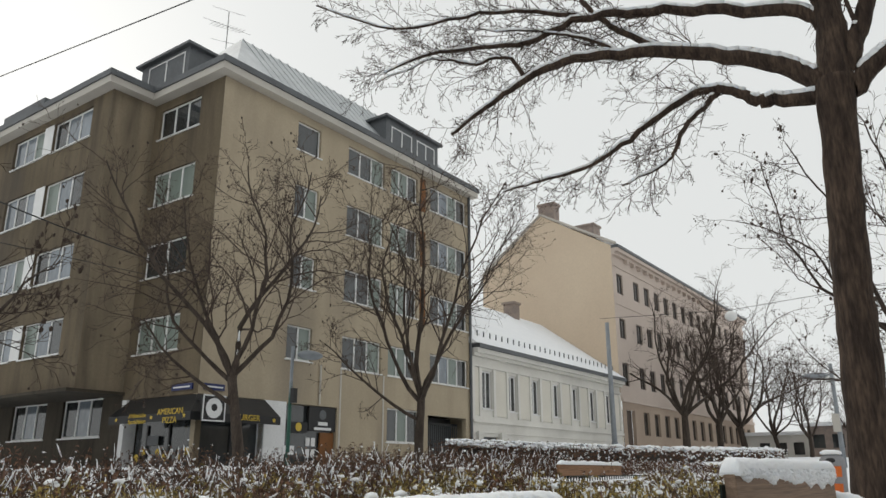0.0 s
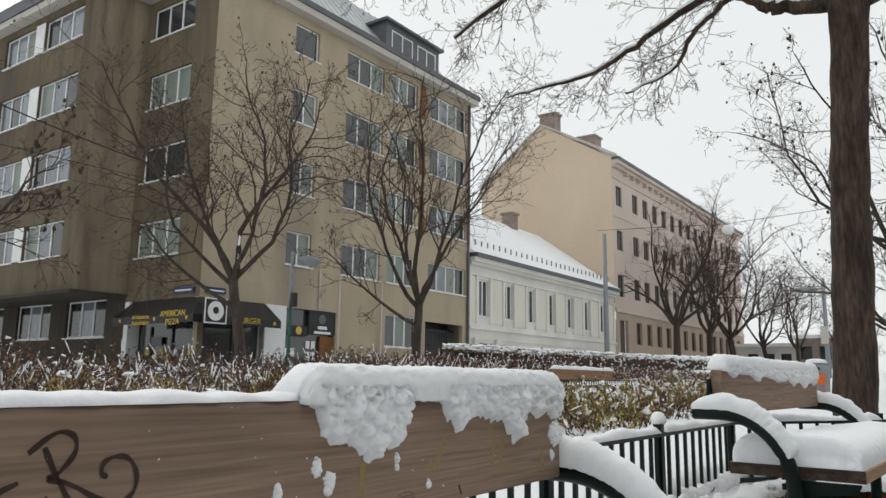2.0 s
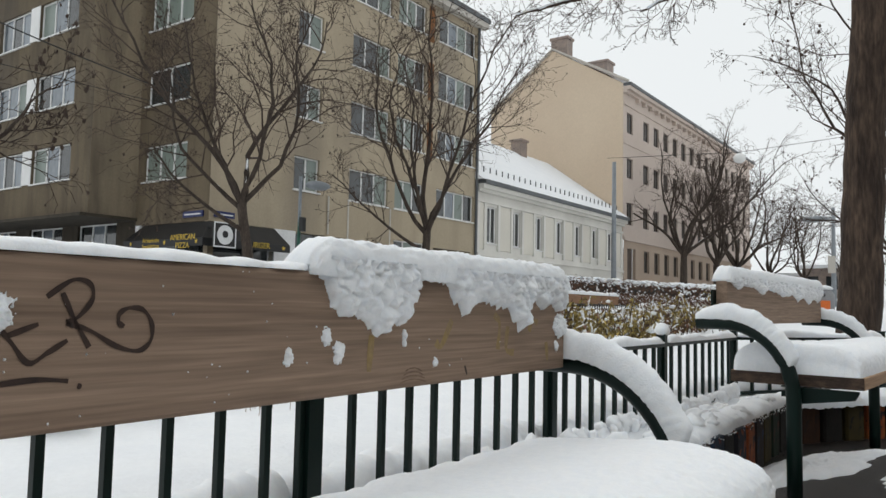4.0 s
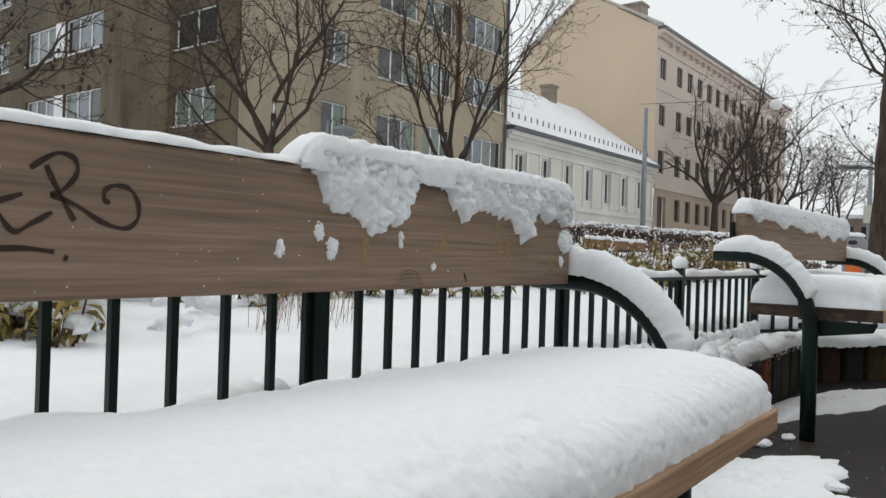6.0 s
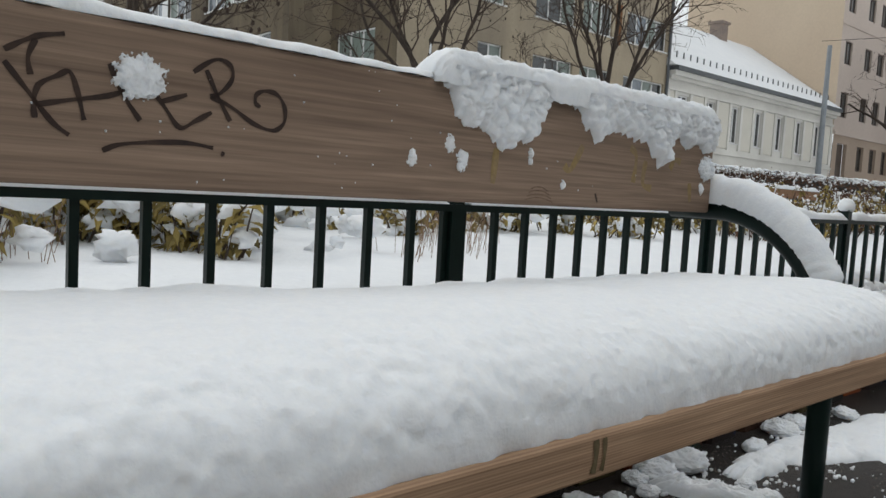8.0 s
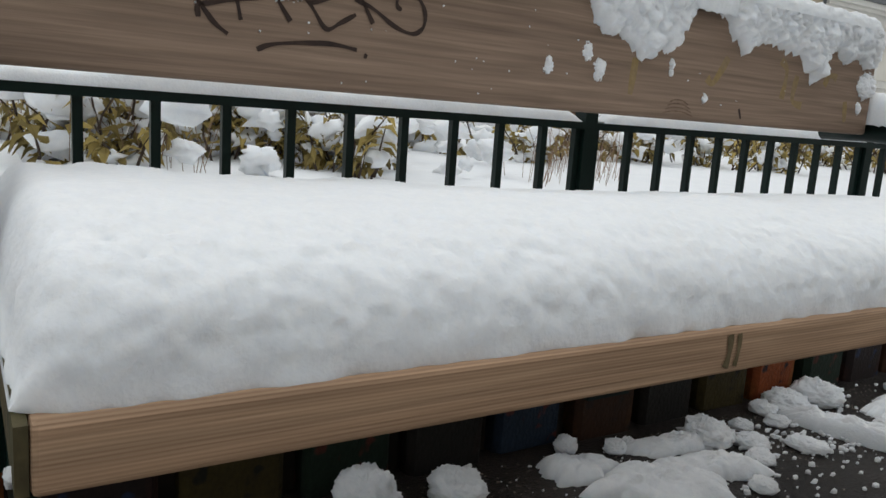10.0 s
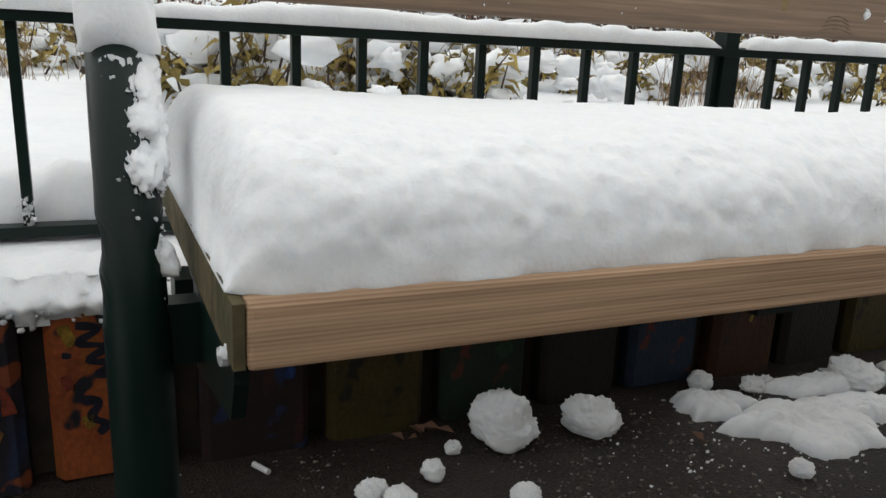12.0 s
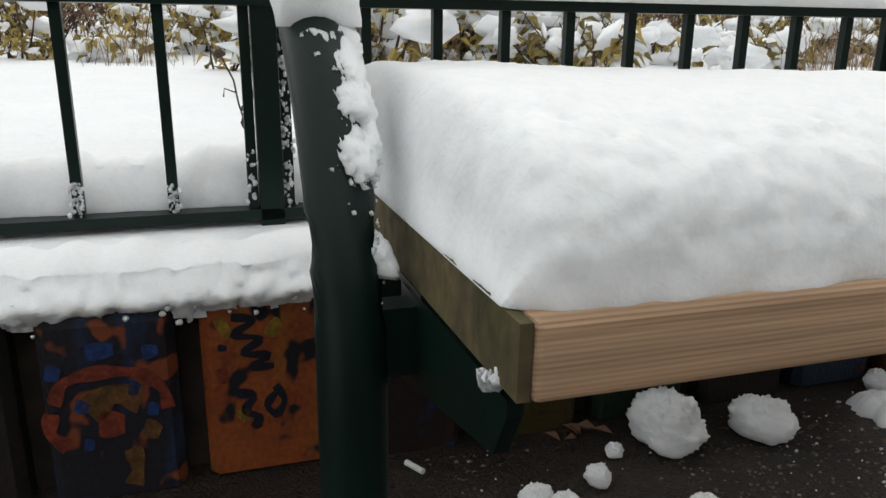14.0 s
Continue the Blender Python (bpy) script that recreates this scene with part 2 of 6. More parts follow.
SHEET_GREY = material("grey_sheet_metal", (0.10, 0.108, 0.115), 0.5, (0.075, 0.08, 0.086), 1.0, bump=0.1, fine=10, spec=0.5)
ZINC = material("zinc_roof", (0.52, 0.54, 0.55), 0.45, (0.42, 0.44, 0.45), 0.8, (1, 1, 1), 0.1, 0.1, 6, metal=0.3)
EAVE_PALE = material("pale_eave", (0.52, 0.49, 0.44), 0.9, (0.46, 0.43, 0.39), 0.8)
ORANGE_PANEL = material("orange_panel", (0.139, 0.058, 0.015), 0.7, (0.196, 0.077, 0.021), 1.5)
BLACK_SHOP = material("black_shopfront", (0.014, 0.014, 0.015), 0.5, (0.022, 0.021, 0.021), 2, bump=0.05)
SIGN_BLUE = material("enamel_blue", (0.02, 0.03, 0.12), 0.35, (0.016, 0.025, 0.10), 3, bump=0)
SIGN_WHITE = material("sign_white", (0.72, 0.72, 0.72), 0.5, (0.66, 0.66, 0.66), 3, bump=0)
SIGN_YELLOW = material("sign_yellow", (0.62, 0.44, 0.06), 0.5, (0.55, 0.38, 0.05), 3, bump=0)
POLE_GREY = material("galvanised_pole", (0.27, 0.29, 0.31), 0.5, (0.21, 0.23, 0.25), 3, metal=0.4, bump=0.1)
POLE_GREEN = material("green_lamp_pole", (0.025, 0.10, 0.07), 0.5, (0.02, 0.075, 0.055), 3, bump=0.1)
BIN_GREY = material("grey_bin", (0.30, 0.30, 0.31), 0.6, (0.24, 0.24, 0.25), 4, bump=0.1)
BIN_ORANGE = material("orange_sticker", (0.75, 0.17, 0.03), 0.5, (0.62, 0.14, 0.03), 5, bump=0)
CHIMNEY = material("chimney_brick", (0.33, 0.26, 0.22), 0.95, (0.24, 0.2, 0.18), 3, bump=0.3, fine=20)
CABLE = material("black_cable", (0.02, 0.02, 0.02), 0.6, bump=0)
WET_SHADED_WOOD = wood_material("wet_shaded_wood", (0.10, 0.065, 0.045), (0.035, 0.024, 0.018), (0.06, 0.04, 0.03))
BENCH_FAR = wood_material("brown_far_board", (0.34, 0.19, 0.11), (0.2, 0.11, 0.06), (0.27, 0.15, 0.085))


def glass_material(name, tint):
    m = material(name, tint, 0.06, [c * 0.55 for c in tint], 0.7, (1, 1, 0.5), 0.15, 0.0, 5, spec=0.9)
    return m


GLASS = glass_material("dark_window_glass", (0.045, 0.05, 0.052))
GLASS_BLUE = glass_material("bright_window_glass", (0.20, 0.235, 0.27))


def painted(name, base, spots):
    """A painted board: rough ground colour with blobs of two other colours and flaking."""
    base, spots = [c * 0.27 for c in base], [[c * 0.33 for c in q] for q in spots]
    m = material(name, base, 0.75, [c * 0.6 for c in base], 14, grain=0.3, bump=0.6, fine=120, depth=0.003, stain=spots[0], stain_scale=13)
    t = m.node_tree
    n, link = t.nodes, t.links
    bs = n["Principled BSDF"]
    old = bs.inputs["Base Color"].links[0].from_socket
    co = n.new("ShaderNodeTexCoord")
    v = n.new("ShaderNodeTexNoise")
    v.inputs["Scale"].default_value, v.inputs["Detail"].default_value = 17, 2
    link.new(co.outputs["Object"], v.inputs[0])
    r = n.new("ShaderNodeMapRange")
    r.inputs[1].default_value, r.inputs[2].default_value = 0.56, 0.60
    link.new(v.outputs[0], r.inputs[0])
    mx = n.new("ShaderNodeMix")
    mx.data_type = "RGBA"
    mx.inputs["B"].default_value = (*spots[1], 1)
    link.new(r.outputs[0], mx.inputs["Factor"])
    link.new(old, mx.inputs["A"])
    link.new(mx.outputs["Result"], bs.inputs["Base Color"])
    return m


PAINTS = [painted("paint_orange", (0.95, 0.22, 0.05), ((0.62, 0.34, 0.03), (0.02, 0.018, 0.03))),
          painted("paint_navy", (0.04, 0.035, 0.055), ((0.04, 0.14, 0.40), (0.50, 0.12, 0.04))),
          painted("paint_plum", (0.055, 0.028, 0.025), ((0.20, 0.05, 0.03), (0.03, 0.06, 0.16))),
          painted("paint_mustard", (0.17, 0.12, 0.02), ((0.07, 0.05, 0.02), (0.03, 0.025, 0.015))),
          painted("paint_green", (0.03, 0.075, 0.04), ((0.02, 0.04, 0.025), (0.20, 0.05, 0.03))),
          painted("paint_grey", (0.05, 0.042, 0.036), ((0.07, 0.03, 0.02), (0.03, 0.028, 0.022))),
          painted("paint_blue", (0.04, 0.09, 0.17), ((0.025, 0.05, 0.10), (0.24, 0.05, 0.04))),
          painted("paint_rust", (0.15, 0.055, 0.02), ((0.26, 0.10, 0.02), (0.06, 0.03, 0.02)))]


# ---- mesh tools ----
class Soup:
    """Vertices and faces gathered in plain lists, made into one mesh at the end."""

    def __init__(self):
        self.v, self.f = [], []

    def box(self, a, b):
        k = len(self.v)
        (x0, y0, z0), (x1, y1, z1) = a, b
        self.v += [(x0, y0, z0), (x1, y0, z0), (x1, y1, z0), (x0, y1, z0), (x0, y0, z1), (x1, y0, z1), (x1, y1, z1), (x0, y1, z1)]
        self.f += [tuple(k + i for i in q) for q in ((0, 3, 2, 1), (4, 5, 6, 7), (0, 1, 5, 4), (1, 2, 6, 5), (2, 3, 7, 6), (3, 0, 4, 7))]
        return self

    def quad(self, *p):
        k = len(self.v)
        self.v += [tuple(q) for q in p]
        self.f.append(tuple(range(k, k + len(p))))
        return self

    def tube(self, pts, radii, sides=8, caps=True):
        pts = [Vector(p) for p in pts]
        k = len(self.v)
        up = Vector((0.13, 0.31, 0.94)).normalized()
        for i, p in enumerate(pts):
            d = (pts[min(i + 1, len(pts) - 1)] - pts[max(i - 1, 0)]).normalized()
            s = d.cross(up)
            if s.length < 0.15:
                s = d.cross(Vector((1, 0.2, 0)))
            s.normalize()
            q = s.cross(d)
            r = radii[i] if isinstance(radii, (list, tuple)) else radii
            for j in range(sides):
                a = 2 * math.pi * j / sides
                self.v.append(tuple(p + s * (r * math.cos(a)) + q * (r * math.sin(a))))
        for i in range(len(pts) - 1):
            for j in range(sides):
                a, b = k + i * sides + j, k + i * sides + (j + 1) % sides
                self.f.append((a, b, b + sides, a + sides))
        if caps:
            self.f.append(tuple(k + j for j in range(sides - 1, -1, -1)))
            self.f.append(tuple(k + (len(pts) - 1) * sides + j for j in range(sides)))
        return self

    def blob(self, c, r, rough=0.25, rings=6, segs=9, flat=0.0, freq=1.6):
        """A lumpy round mass; flat cuts its lower part."""
        k = len(self.v)
        off = Vector((random.random() * 50, random.random() * 50, 0))
        c = Vector(c)
        for i in range(rings + 1):
            th = math.pi * i / rings
            for j in range(segs):
                ph = 2 * math.pi * (j + 0.5 * (i % 2)) / segs
                d = Vector((math.sin(th) * math.cos(ph), math.sin(th) * math.sin(ph), math.cos(th)))
                g = 1 + rough * noise.noise(d * freq + off) * 2 + rough * 0.7 * noise.noise(d * freq * 3 + off)
                p = Vector((d.x * r[0] * g, d.y * r[1] * g, d.z * r[2] * g))
                if flat and p.z < -r[2] * flat:
                    p.z = -r[2] * flat
                self.v.append(tuple(c + p))
        for i in range(rings):
            for j in range(segs):
                a, b = k + i * segs + j, k + i * segs + (j + 1) % segs
                self.f.append((a, a + segs, b + segs, b))
        return self

    def mesh(self, name, mat, smooth=False):
        me = bpy.data.meshes.new(name)
        me.from_pydata(self.v, [], self.f)
        me.validate()
        if smooth:
            me.polygons.foreach_set("use_smooth", [True] * len(me.polygons))
        if mat:
            me.materials.append(mat)
        return me


def empty(name, m=None):
    ob = new(name)
    ob.empty_display_size = 0.1
    if m is not None:
        ob.matrix_world = m
    return ob


def part(name, soup, mat, parent, label="", smooth=False, bevel=0.0):
    ob = new(name, soup.mesh(name, mat, smooth) if isinstance(soup, Soup) else soup)
    ob.parent = parent
    if bevel:
        b = ob.modifiers.new("edge", "BEVEL")
        b.width, b.segments, b.limit_method = bevel, 2, "ANGLE"
    return tagged(ob, label)


def thing(name, soup, mat, label, category, group="", kind="", smooth=False, m=None):
    ob = new(name, soup.mesh(name, mat, smooth) if isinstance(soup, Soup) else soup)
    if m is not None:
        ob.matrix_world = m
    return tagged(ob, label, category, group, kind)


def holed_wall(s, o, d, length, z0, z1, holes, inward, depth=0.14):
    """A wall face from o along d with openings (a0, a1, b0, b1) and their reveals, of the given depth inwards."""
    o, d, inward = Vector(o), Vector(d), Vector(inward)
    xs = sorted({0.0, length, *[h[0] for h in holes], *[h[1] for h in holes]})
    zs = sorted({z0, z1, *[h[2] for h in holes], *[h[3] for h in holes]})
    P = lambda a, z, w=0.0: tuple(Vector((o.x, o.y, 0)) + d * a + inward * w + Vector((0, 0, z)))
    for a0, a1 in zip(xs, xs[1:]):
        for b0, b1 in zip(zs, zs[1:]):
            am, bm_ = (a0 + a1) / 2, (b0 + b1) / 2
            if any(h[0] < am < h[1] and h[2] < bm_ < h[3] for h in holes):
                continue
            s.quad(P(a0, b0), P(a1, b0), P(a1, b1), P(a0, b1))
    for a0, a1, b0, b1 in holes:
        s.quad(P(a0, b0), P(a1, b0), P(a1, b0, depth), P(a0, b0, depth))
        s.quad(P(a0, b1, depth), P(a1, b1, depth), P(a1, b1), P(a0, b1))
        s.quad(P(a0, b0, depth), P(a0, b1, depth), P(a0, b1), P(a0, b0))
        s.quad(P(a1, b0), P(a1, b1), P(a1, b1, depth), P(a1, b0, depth))


def window(parent, o, d, inward, a0, a1, b0, b1, panes=3, frame_mat=None, depth=0.10, glass=None, bar=0.055, sill=True, tilt=None):
    """A window set in an opening: frame with mullions, each pane, a sill."""
    frame_mat = frame_mat or FRAME_WHITE
    d, inward = Vector(d).normalized(), Vector(inward).normalized()
    base = Vector((o[0], o[1], 0)) + d * a0 + inward * depth
    m = Matrix((( d.x, inward.x, 0, base.x), (d.y, inward.y, 0, base.y), (0, 0, 1, b0), (0, 0, 0, 1)))
    win = part("window", Soup(), None, parent)
    win.data.transform(Matrix.Identity(4))
    w, h = a1 - a0, b1 - b0
    s = Soup()
    k = [(x, y, z) for y in (0, 0.06) for g in (0, bar) for x, z in ((g, g), (w - g, g), (w - g, h - g), (g, h - g))]
    s.v += k
    for i in range(4):
        j = (i + 1) % 4
        s.f += [(i, j, 4 + j, 4 + i), (8 + j, 8 + i, 12 + i, 12 + j), (j, i, 8 + i, 8 + j), (4 + i, 4 + j, 12 + j, 12 + i)]
    edges = [bar + (w - 2 * bar) * i / panes for i in range(panes + 1)]
    win.data = s.mesh("window", frame_mat)
    win.matrix_local = m
    for e in edges[1:-1]:
        part("mullion", Soup().box((e - bar * 0.6, -0.004, bar), (e + bar * 0.6, 0.056, h - bar)), frame_mat, win)
    if sill:
        part("sill", Soup().box((-0.06, -depth - 0.06, -0.05), (w + 0.06, 0.0, -0.004)), frame_mat, win)
    for i in range(panes):
        g = glass[i % len(glass)] if glass else GLASS
        q = Soup().box((edges[i] + 0.002, 0.03, bar), (edges[i + 1] - 0.002, 0.036, h - bar))
        part("pane", q, g, win)
    return win

def lumps(u, v, seed, depth):
    """Cauliflower-like swelling, 1 on the crowns of the lumps and less in the clefts between them."""
    p = Vector((u, v, seed * 0.37))
    big = min(1.0, abs(noise.noise(p * 38)) * 2.3)
    mid_ = min(1.0, abs(noise.noise(p * 90 + Vector((3, 7, 1)))) * 2.3)
    small = noise.noise(p * 260)
    return 1.0 - depth * (0.95 - big * 0.55 - mid_ * 0.34 - small * 0.1)


def crust(s, us, vs, place, thick):
    """A sheet of stuck snow: thick(u, v) over a surface, closed at the edge where it runs out."""
    nu, nv = int((us[1] - us[0]) / us[2]), int((vs[1] - vs[0]) / vs[2])
    index, height = {}, {}
    for i in range(nu + 1):
        for j in range(nv + 1):
            height[i, j] = thick(us[0] + i * us[2], vs[0] + j * vs[2])

    def vert(i, j):
        if (i, j) not in index:
            index[i, j] = len(s.v)
            u = us[0] + i * us[2] + (us[2] * 0.6 * noise.noise(Vector((i * 0.7, j * 0.7, 1))))
            v = vs[0] + j * vs[2] + (vs[2] * 0.6 * noise.noise(Vector((i * 0.7, j * 0.7, 8))))
            h = height[i, j]
            s.v.append(place(u, v - 0.25 * h, h if h > 0 else -0.001))
        return index[i, j]

    for i in range(nu):
        for j in range(nv):
            if max(height[i, j], height[i + 1, j], height[i, j + 1], height[i + 1, j + 1]) > 0:
                s.f.append((vert(i, j), vert(i + 1, j), vert(i + 1, j + 1), vert(i, j + 1)))
    return s


def stroke(pts, width, y=0.9612):
    """A flat felt-pen line through the points, smoothed."""
    p = [Vector((a, 0, b)) for a, b in pts]
    fine = []
    for i in range(len(p) - 1):
        a, b, c, d = p[max(i - 1, 0)], p[i], p[i + 1], p[min(i + 2, len(p) - 1)]
        for k in range(6):
            t = k / 6
            fine.append(0.5 * ((2 * b) + (c - a) * t + (2 * a - 5 * b + 4 * c - d) * t * t + (3 * b - a - 3 * c + d) * t ** 3))
    fine.append(p[-1])
    s = Soup()
    n = len(fine)
    for i, q in enumerate(fine):
        d = (fine[min(i + 1, n - 1)] - fine[max(i - 1, 0)])
        d = d.normalized() if d.length > 1e-6 else Vector((1, 0, 0))
        o = Vector((-d.z, 0, d.x)) * width * (0.5 + 0.12 * math.sin(i * 0.7))
        for e in (q + o, q - o):
            s.v.append((e.x, y, e.z))
    for i in range(n - 1):
        a = 2 * i
        s.f.append((a, a + 1, a + 3, a + 2))
    return s


# ---- the place: ground, path, bed edge, fence ----
random.seed(3)
CORNER_X = 4.25
GROUND = 0.07
EDGE_Y = 1.075


def bed_edge(x):
    """How far the edge of the raised bed lies from the straight line: it bends towards the path past the corner."""
    return 0.0 if x < CORNER_X else -0.62 * min(x - CORNER_X, 6.0)


def bed_height(x, s):
    if s < 1.13:
        return GROUND - 0.03
    z = 0.285 if s < 1.27 else (0.285 + min((s - 1.27) / 0.03, 1.0) * 0.012 if s < 1.366 else 0.297 + min((s - 1.366) / 0.03, 1.0) * 0.076)
    z += 0.042 * (min(max(s, 1.37), 16.0) - 1.37) - 0.043 * min(max((s - 1.5) / 3.0, 0.0), 1.0)
    z += 0.018 * max(0.0, min(x, 120.0) - 9.0) * min(max((s - 4.0) / 8.0, 0.0), 1.0)
    near = min(max((s - 1.38) / 0.2, 0), 1)
    z += 0.022 * noise.noise(Vector((x * 1.3, s * 1.3, 0))) * near + 0.012 * noise.noise(Vector((x * 5, s * 5, 3))) * near
    return z


def spaced(points):
    """Numbers from (start, step) pairs up to the next start."""
    out = []
    for (a, step), (b, _) in zip(points, points[1:]):
        k = max(1, round((b - a) / step))
        out += [a + (b - a) * i / k for i in range(k)]
    return out + [points[-1][0]]


gx = spaced([(-3000, 600), (-600, 200), (-60, 12), (-12, 1.5), (-3, 0.12), (6, 0.4), (16, 1.5), (60, 8), (160, 60), (600, 400), (3000, 1)])
gs = spaced([(-3000, 600), (-600, 200), (-40, 10), (-6, 1.4), (1.125, 0.004), (1.133, 0.03), (1.36, 0.01), (1.41, 0.03), (1.5, 0.08), (4, 0.25), (9, 1), (24, 10), (100, 80), (600, 400), (3000, 1)])
g = Soup()
for x in gx:
    for s in gs:
        g.v.append((x, s + bed_edge(x), bed_height(x, s)))
ng = len(gs)
for i in range(len(gx) - 1):
    for j in range(ng - 1):
        a = i * ng + j
        g.f.append((a, a + ng, a + ng + 1, a + 1))
thing("ground", g, SNOW_BED, "snow-covered ground of a park bed rising to the street", "ground", kind="structure", smooth=True)

# the wet path in front of the bed
s = Soup()
px_ = spaced([(-9, 0.5), (4.25, 0.25), (10.5, 0.5), (14, 1)])
for x in px_:
    for y in (-7.0, 1.126 + bed_edge(x)):
        s.v.append((x, y, GROUND))
for i in range(len(px_) - 1):
    s.f.append((2 * i, 2 * i + 2, 2 * i + 3, 2 * i + 1))
thing("path", s, ASPHALT, "wet dark asphalt path with gravelly patches", "path", kind="structure")

# unseen wall added behind the walker; it blocks low sky light from the bench fronts
wall = Soup().box((-40, -11, -0.5), (45, -10.5, 4.6))
thing("wall_south", wall, PLASTER_DARK, "plain dark wall added out of view to block low sky light", "wall", kind="structure")

# painted boards set on end along the bed
edging = tagged(empty("palisade_edging"), "low edging of boards painted by hand in many colours", "edging")
random.seed(11)


def edge_board(w):
    q = Soup()
    n = 5
    prof = [(-w / 2, 0.012), (-w / 2 + 0.012, 0.0), (w / 2 - 0.012, 0.0), (w / 2, 0.012), (w / 2, 0.05), (-w / 2, 0.05)]
    for z, r in ((0.0, 1), (0.212, 1), (0.222, 0.96)):
        for (a, b) in prof:
            q.v.append((a * r, b if r == 1 else b + 0.003, z))
    for i in range(2):
        for j in range(6):
            a, b = i * 6 + j, i * 6 + (j + 1) % 6
            q.f.append((a, b, b + 6, a + 6))
    q.f.append(tuple(range(12, 18)))
    return q


board_meshes = [edge_board(0.168).mesh("board", p) for p in PAINTS]
order = [2, 6, 5, 1, 0, 2, 3, 4, 5, 6, 7, 5, 3, 0, 4, 2, 7, 1, 3, 5, 0]
NARROW = Matrix.Diagonal((0.79, 1, 0.93, 1))
x = -0.612
k = 0
while x < CORNER_X:
    ob = part("board", board_meshes[order[k % len(order)]], None, edging)
    ob.matrix_local = pose(x, EDGE_Y + random.uniform(-0.005, 0.005), GROUND + random.uniform(-0.012, 0.004), 0, 0, random.uniform(-1.5, 1.5)) @ NARROW
    x += 0.161 + random.uniform(-0.004, 0.004)
    k += 1
turn = -math.degrees(math.atan(0.62))
while x < 8.5:
    ob = part("board", board_meshes[order[k % len(order)]], None, edging)
    ob.matrix_local = pose(x, EDGE_Y + bed_edge(x), GROUND + random.uniform(-0.012, 0.004), 0, 0, turn) @ NARROW
    x += 0.161 * math.cos(radians(turn))
    k += 1
PIGMENT = {n: material("pigment_" + n, [q * 0.7 for q in c], 0.75, [q * 0.3 for q in c], 60, grain=0.35, bump=0.5, fine=180, depth=0.002) for n, c in
           (("navy", (0.012, 0.012, 0.028)), ("blue", (0.02, 0.06, 0.22)), ("red", (0.27, 0.045, 0.02)), ("yellow", (0.33, 0.2, 0.02)), ("ochre", (0.17, 0.075, 0.02)), ("green", (0.02, 0.07, 0.03)))}


def motif(board, strokes):
    """Brush strokes of paint on the face of a board."""
    for colour, width, pts in strokes:
        part("brush_stroke", stroke(pts, width, -0.0012), PIGMENT[colour], board)


boards = sorted((o for o in edging.children), key=lambda o: o.matrix_local.translation.x)
motif(boards[3], (("blue", 0.017, ((-0.025, 0.183), (0.008, 0.184))), ("blue", 0.014, ((0.042, 0.176), (0.062, 0.178))), ("blue", 0.016, ((-0.075, 0.165), (-0.058, 0.16))),
                  ("red", 0.015, ((-0.07, 0.125), (-0.055, 0.15), (-0.01, 0.158), (0.035, 0.152), (0.062, 0.132), (0.068, 0.105))),
                  ("red", 0.017, ((-0.074, 0.115), (-0.078, 0.09), (-0.06, 0.072))), ("ochre", 0.03, ((-0.03, 0.11), (0.0, 0.13), (0.035, 0.12))),
                  ("red", 0.028, ((-0.02, 0.095), (0.012, 0.092))), ("ochre", 0.02, ((0.035, 0.085), (0.055, 0.075))), ("blue", 0.014, ((-0.045, 0.122), (-0.03, 0.115))),
                  ("blue", 0.015, ((0.022, 0.137), (0.034, 0.132))), ("blue", 0.014, ((0.042, 0.108), (0.056, 0.104))), ("blue", 0.013, ((-0.04, 0.072), (-0.028, 0.07))),
                  ("ochre", 0.02, ((0.018, 0.06), (0.022, 0.035), (0.015, 0.012)))))
motif(boards[4], (("yellow", 0.024, ((-0.06, 0.187), (-0.046, 0.194))), ("yellow", 0.022, ((0.008, 0.19), (0.02, 0.178))), ("yellow", 0.014, ((-0.036, 0.085), (-0.03, 0.068))),
                  ("navy", 0.009, ((-0.042, 0.202), (-0.012, 0.196), (-0.04, 0.18), (-0.004, 0.172), (-0.03, 0.156), (0.005, 0.15), (-0.02, 0.138), (0.012, 0.136))),
                  ("navy", 0.011, ((-0.04, 0.105), (-0.018, 0.1), (-0.03, 0.082), (-0.012, 0.07), (-0.022, 0.058))),
                  ("navy", 0.010, ((0.012, 0.11), (0.024, 0.09), (0.012, 0.072), (0.0, 0.085), (0.012, 0.1))), ("red", 0.012, ((-0.06, 0.14), (-0.055, 0.12))), ("navy", 0.007, ((-0.062, 0.166), (-0.05, 0.164)))))
motif(boards[5], (("red", 0.012, ((-0.055, 0.16), (-0.02, 0.168), (0.01, 0.155))), ("blue", 0.016, ((0.045, 0.13), (0.06, 0.125))), ("red", 0.010, ((-0.06, 0.12), (-0.04, 0.10)))))
motif(boards[7], (("red", 0.014, ((-0.03, 0.13), (0.0, 0.14))), ("green", 0.02, ((0.02, 0.1), (0.05, 0.11))), ("red", 0.01, ((0.04, 0.15), (0.055, 0.145)))))
motif(boards[9], (("red", 0.013, ((-0.03, 0.14), (-0.02, 0.145))), ("red", 0.012, ((0.03, 0.12), (0.04, 0.115))), ("red", 0.012, ((0.0, 0.165), (0.01, 0.168)))))
motif(boards[10], (("yellow", 0.009, ((-0.01, 0.16), (0.005, 0.13), (0.0, 0.11))), ("red", 0.015, ((0.02, 0.15), (0.03, 0.12)))))
# dark sheet behind the boards, painting the shade seen through their gaps
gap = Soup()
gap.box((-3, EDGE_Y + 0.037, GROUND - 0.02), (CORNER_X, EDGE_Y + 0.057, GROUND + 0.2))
part("backing", gap, GAP_SHADE, edging)

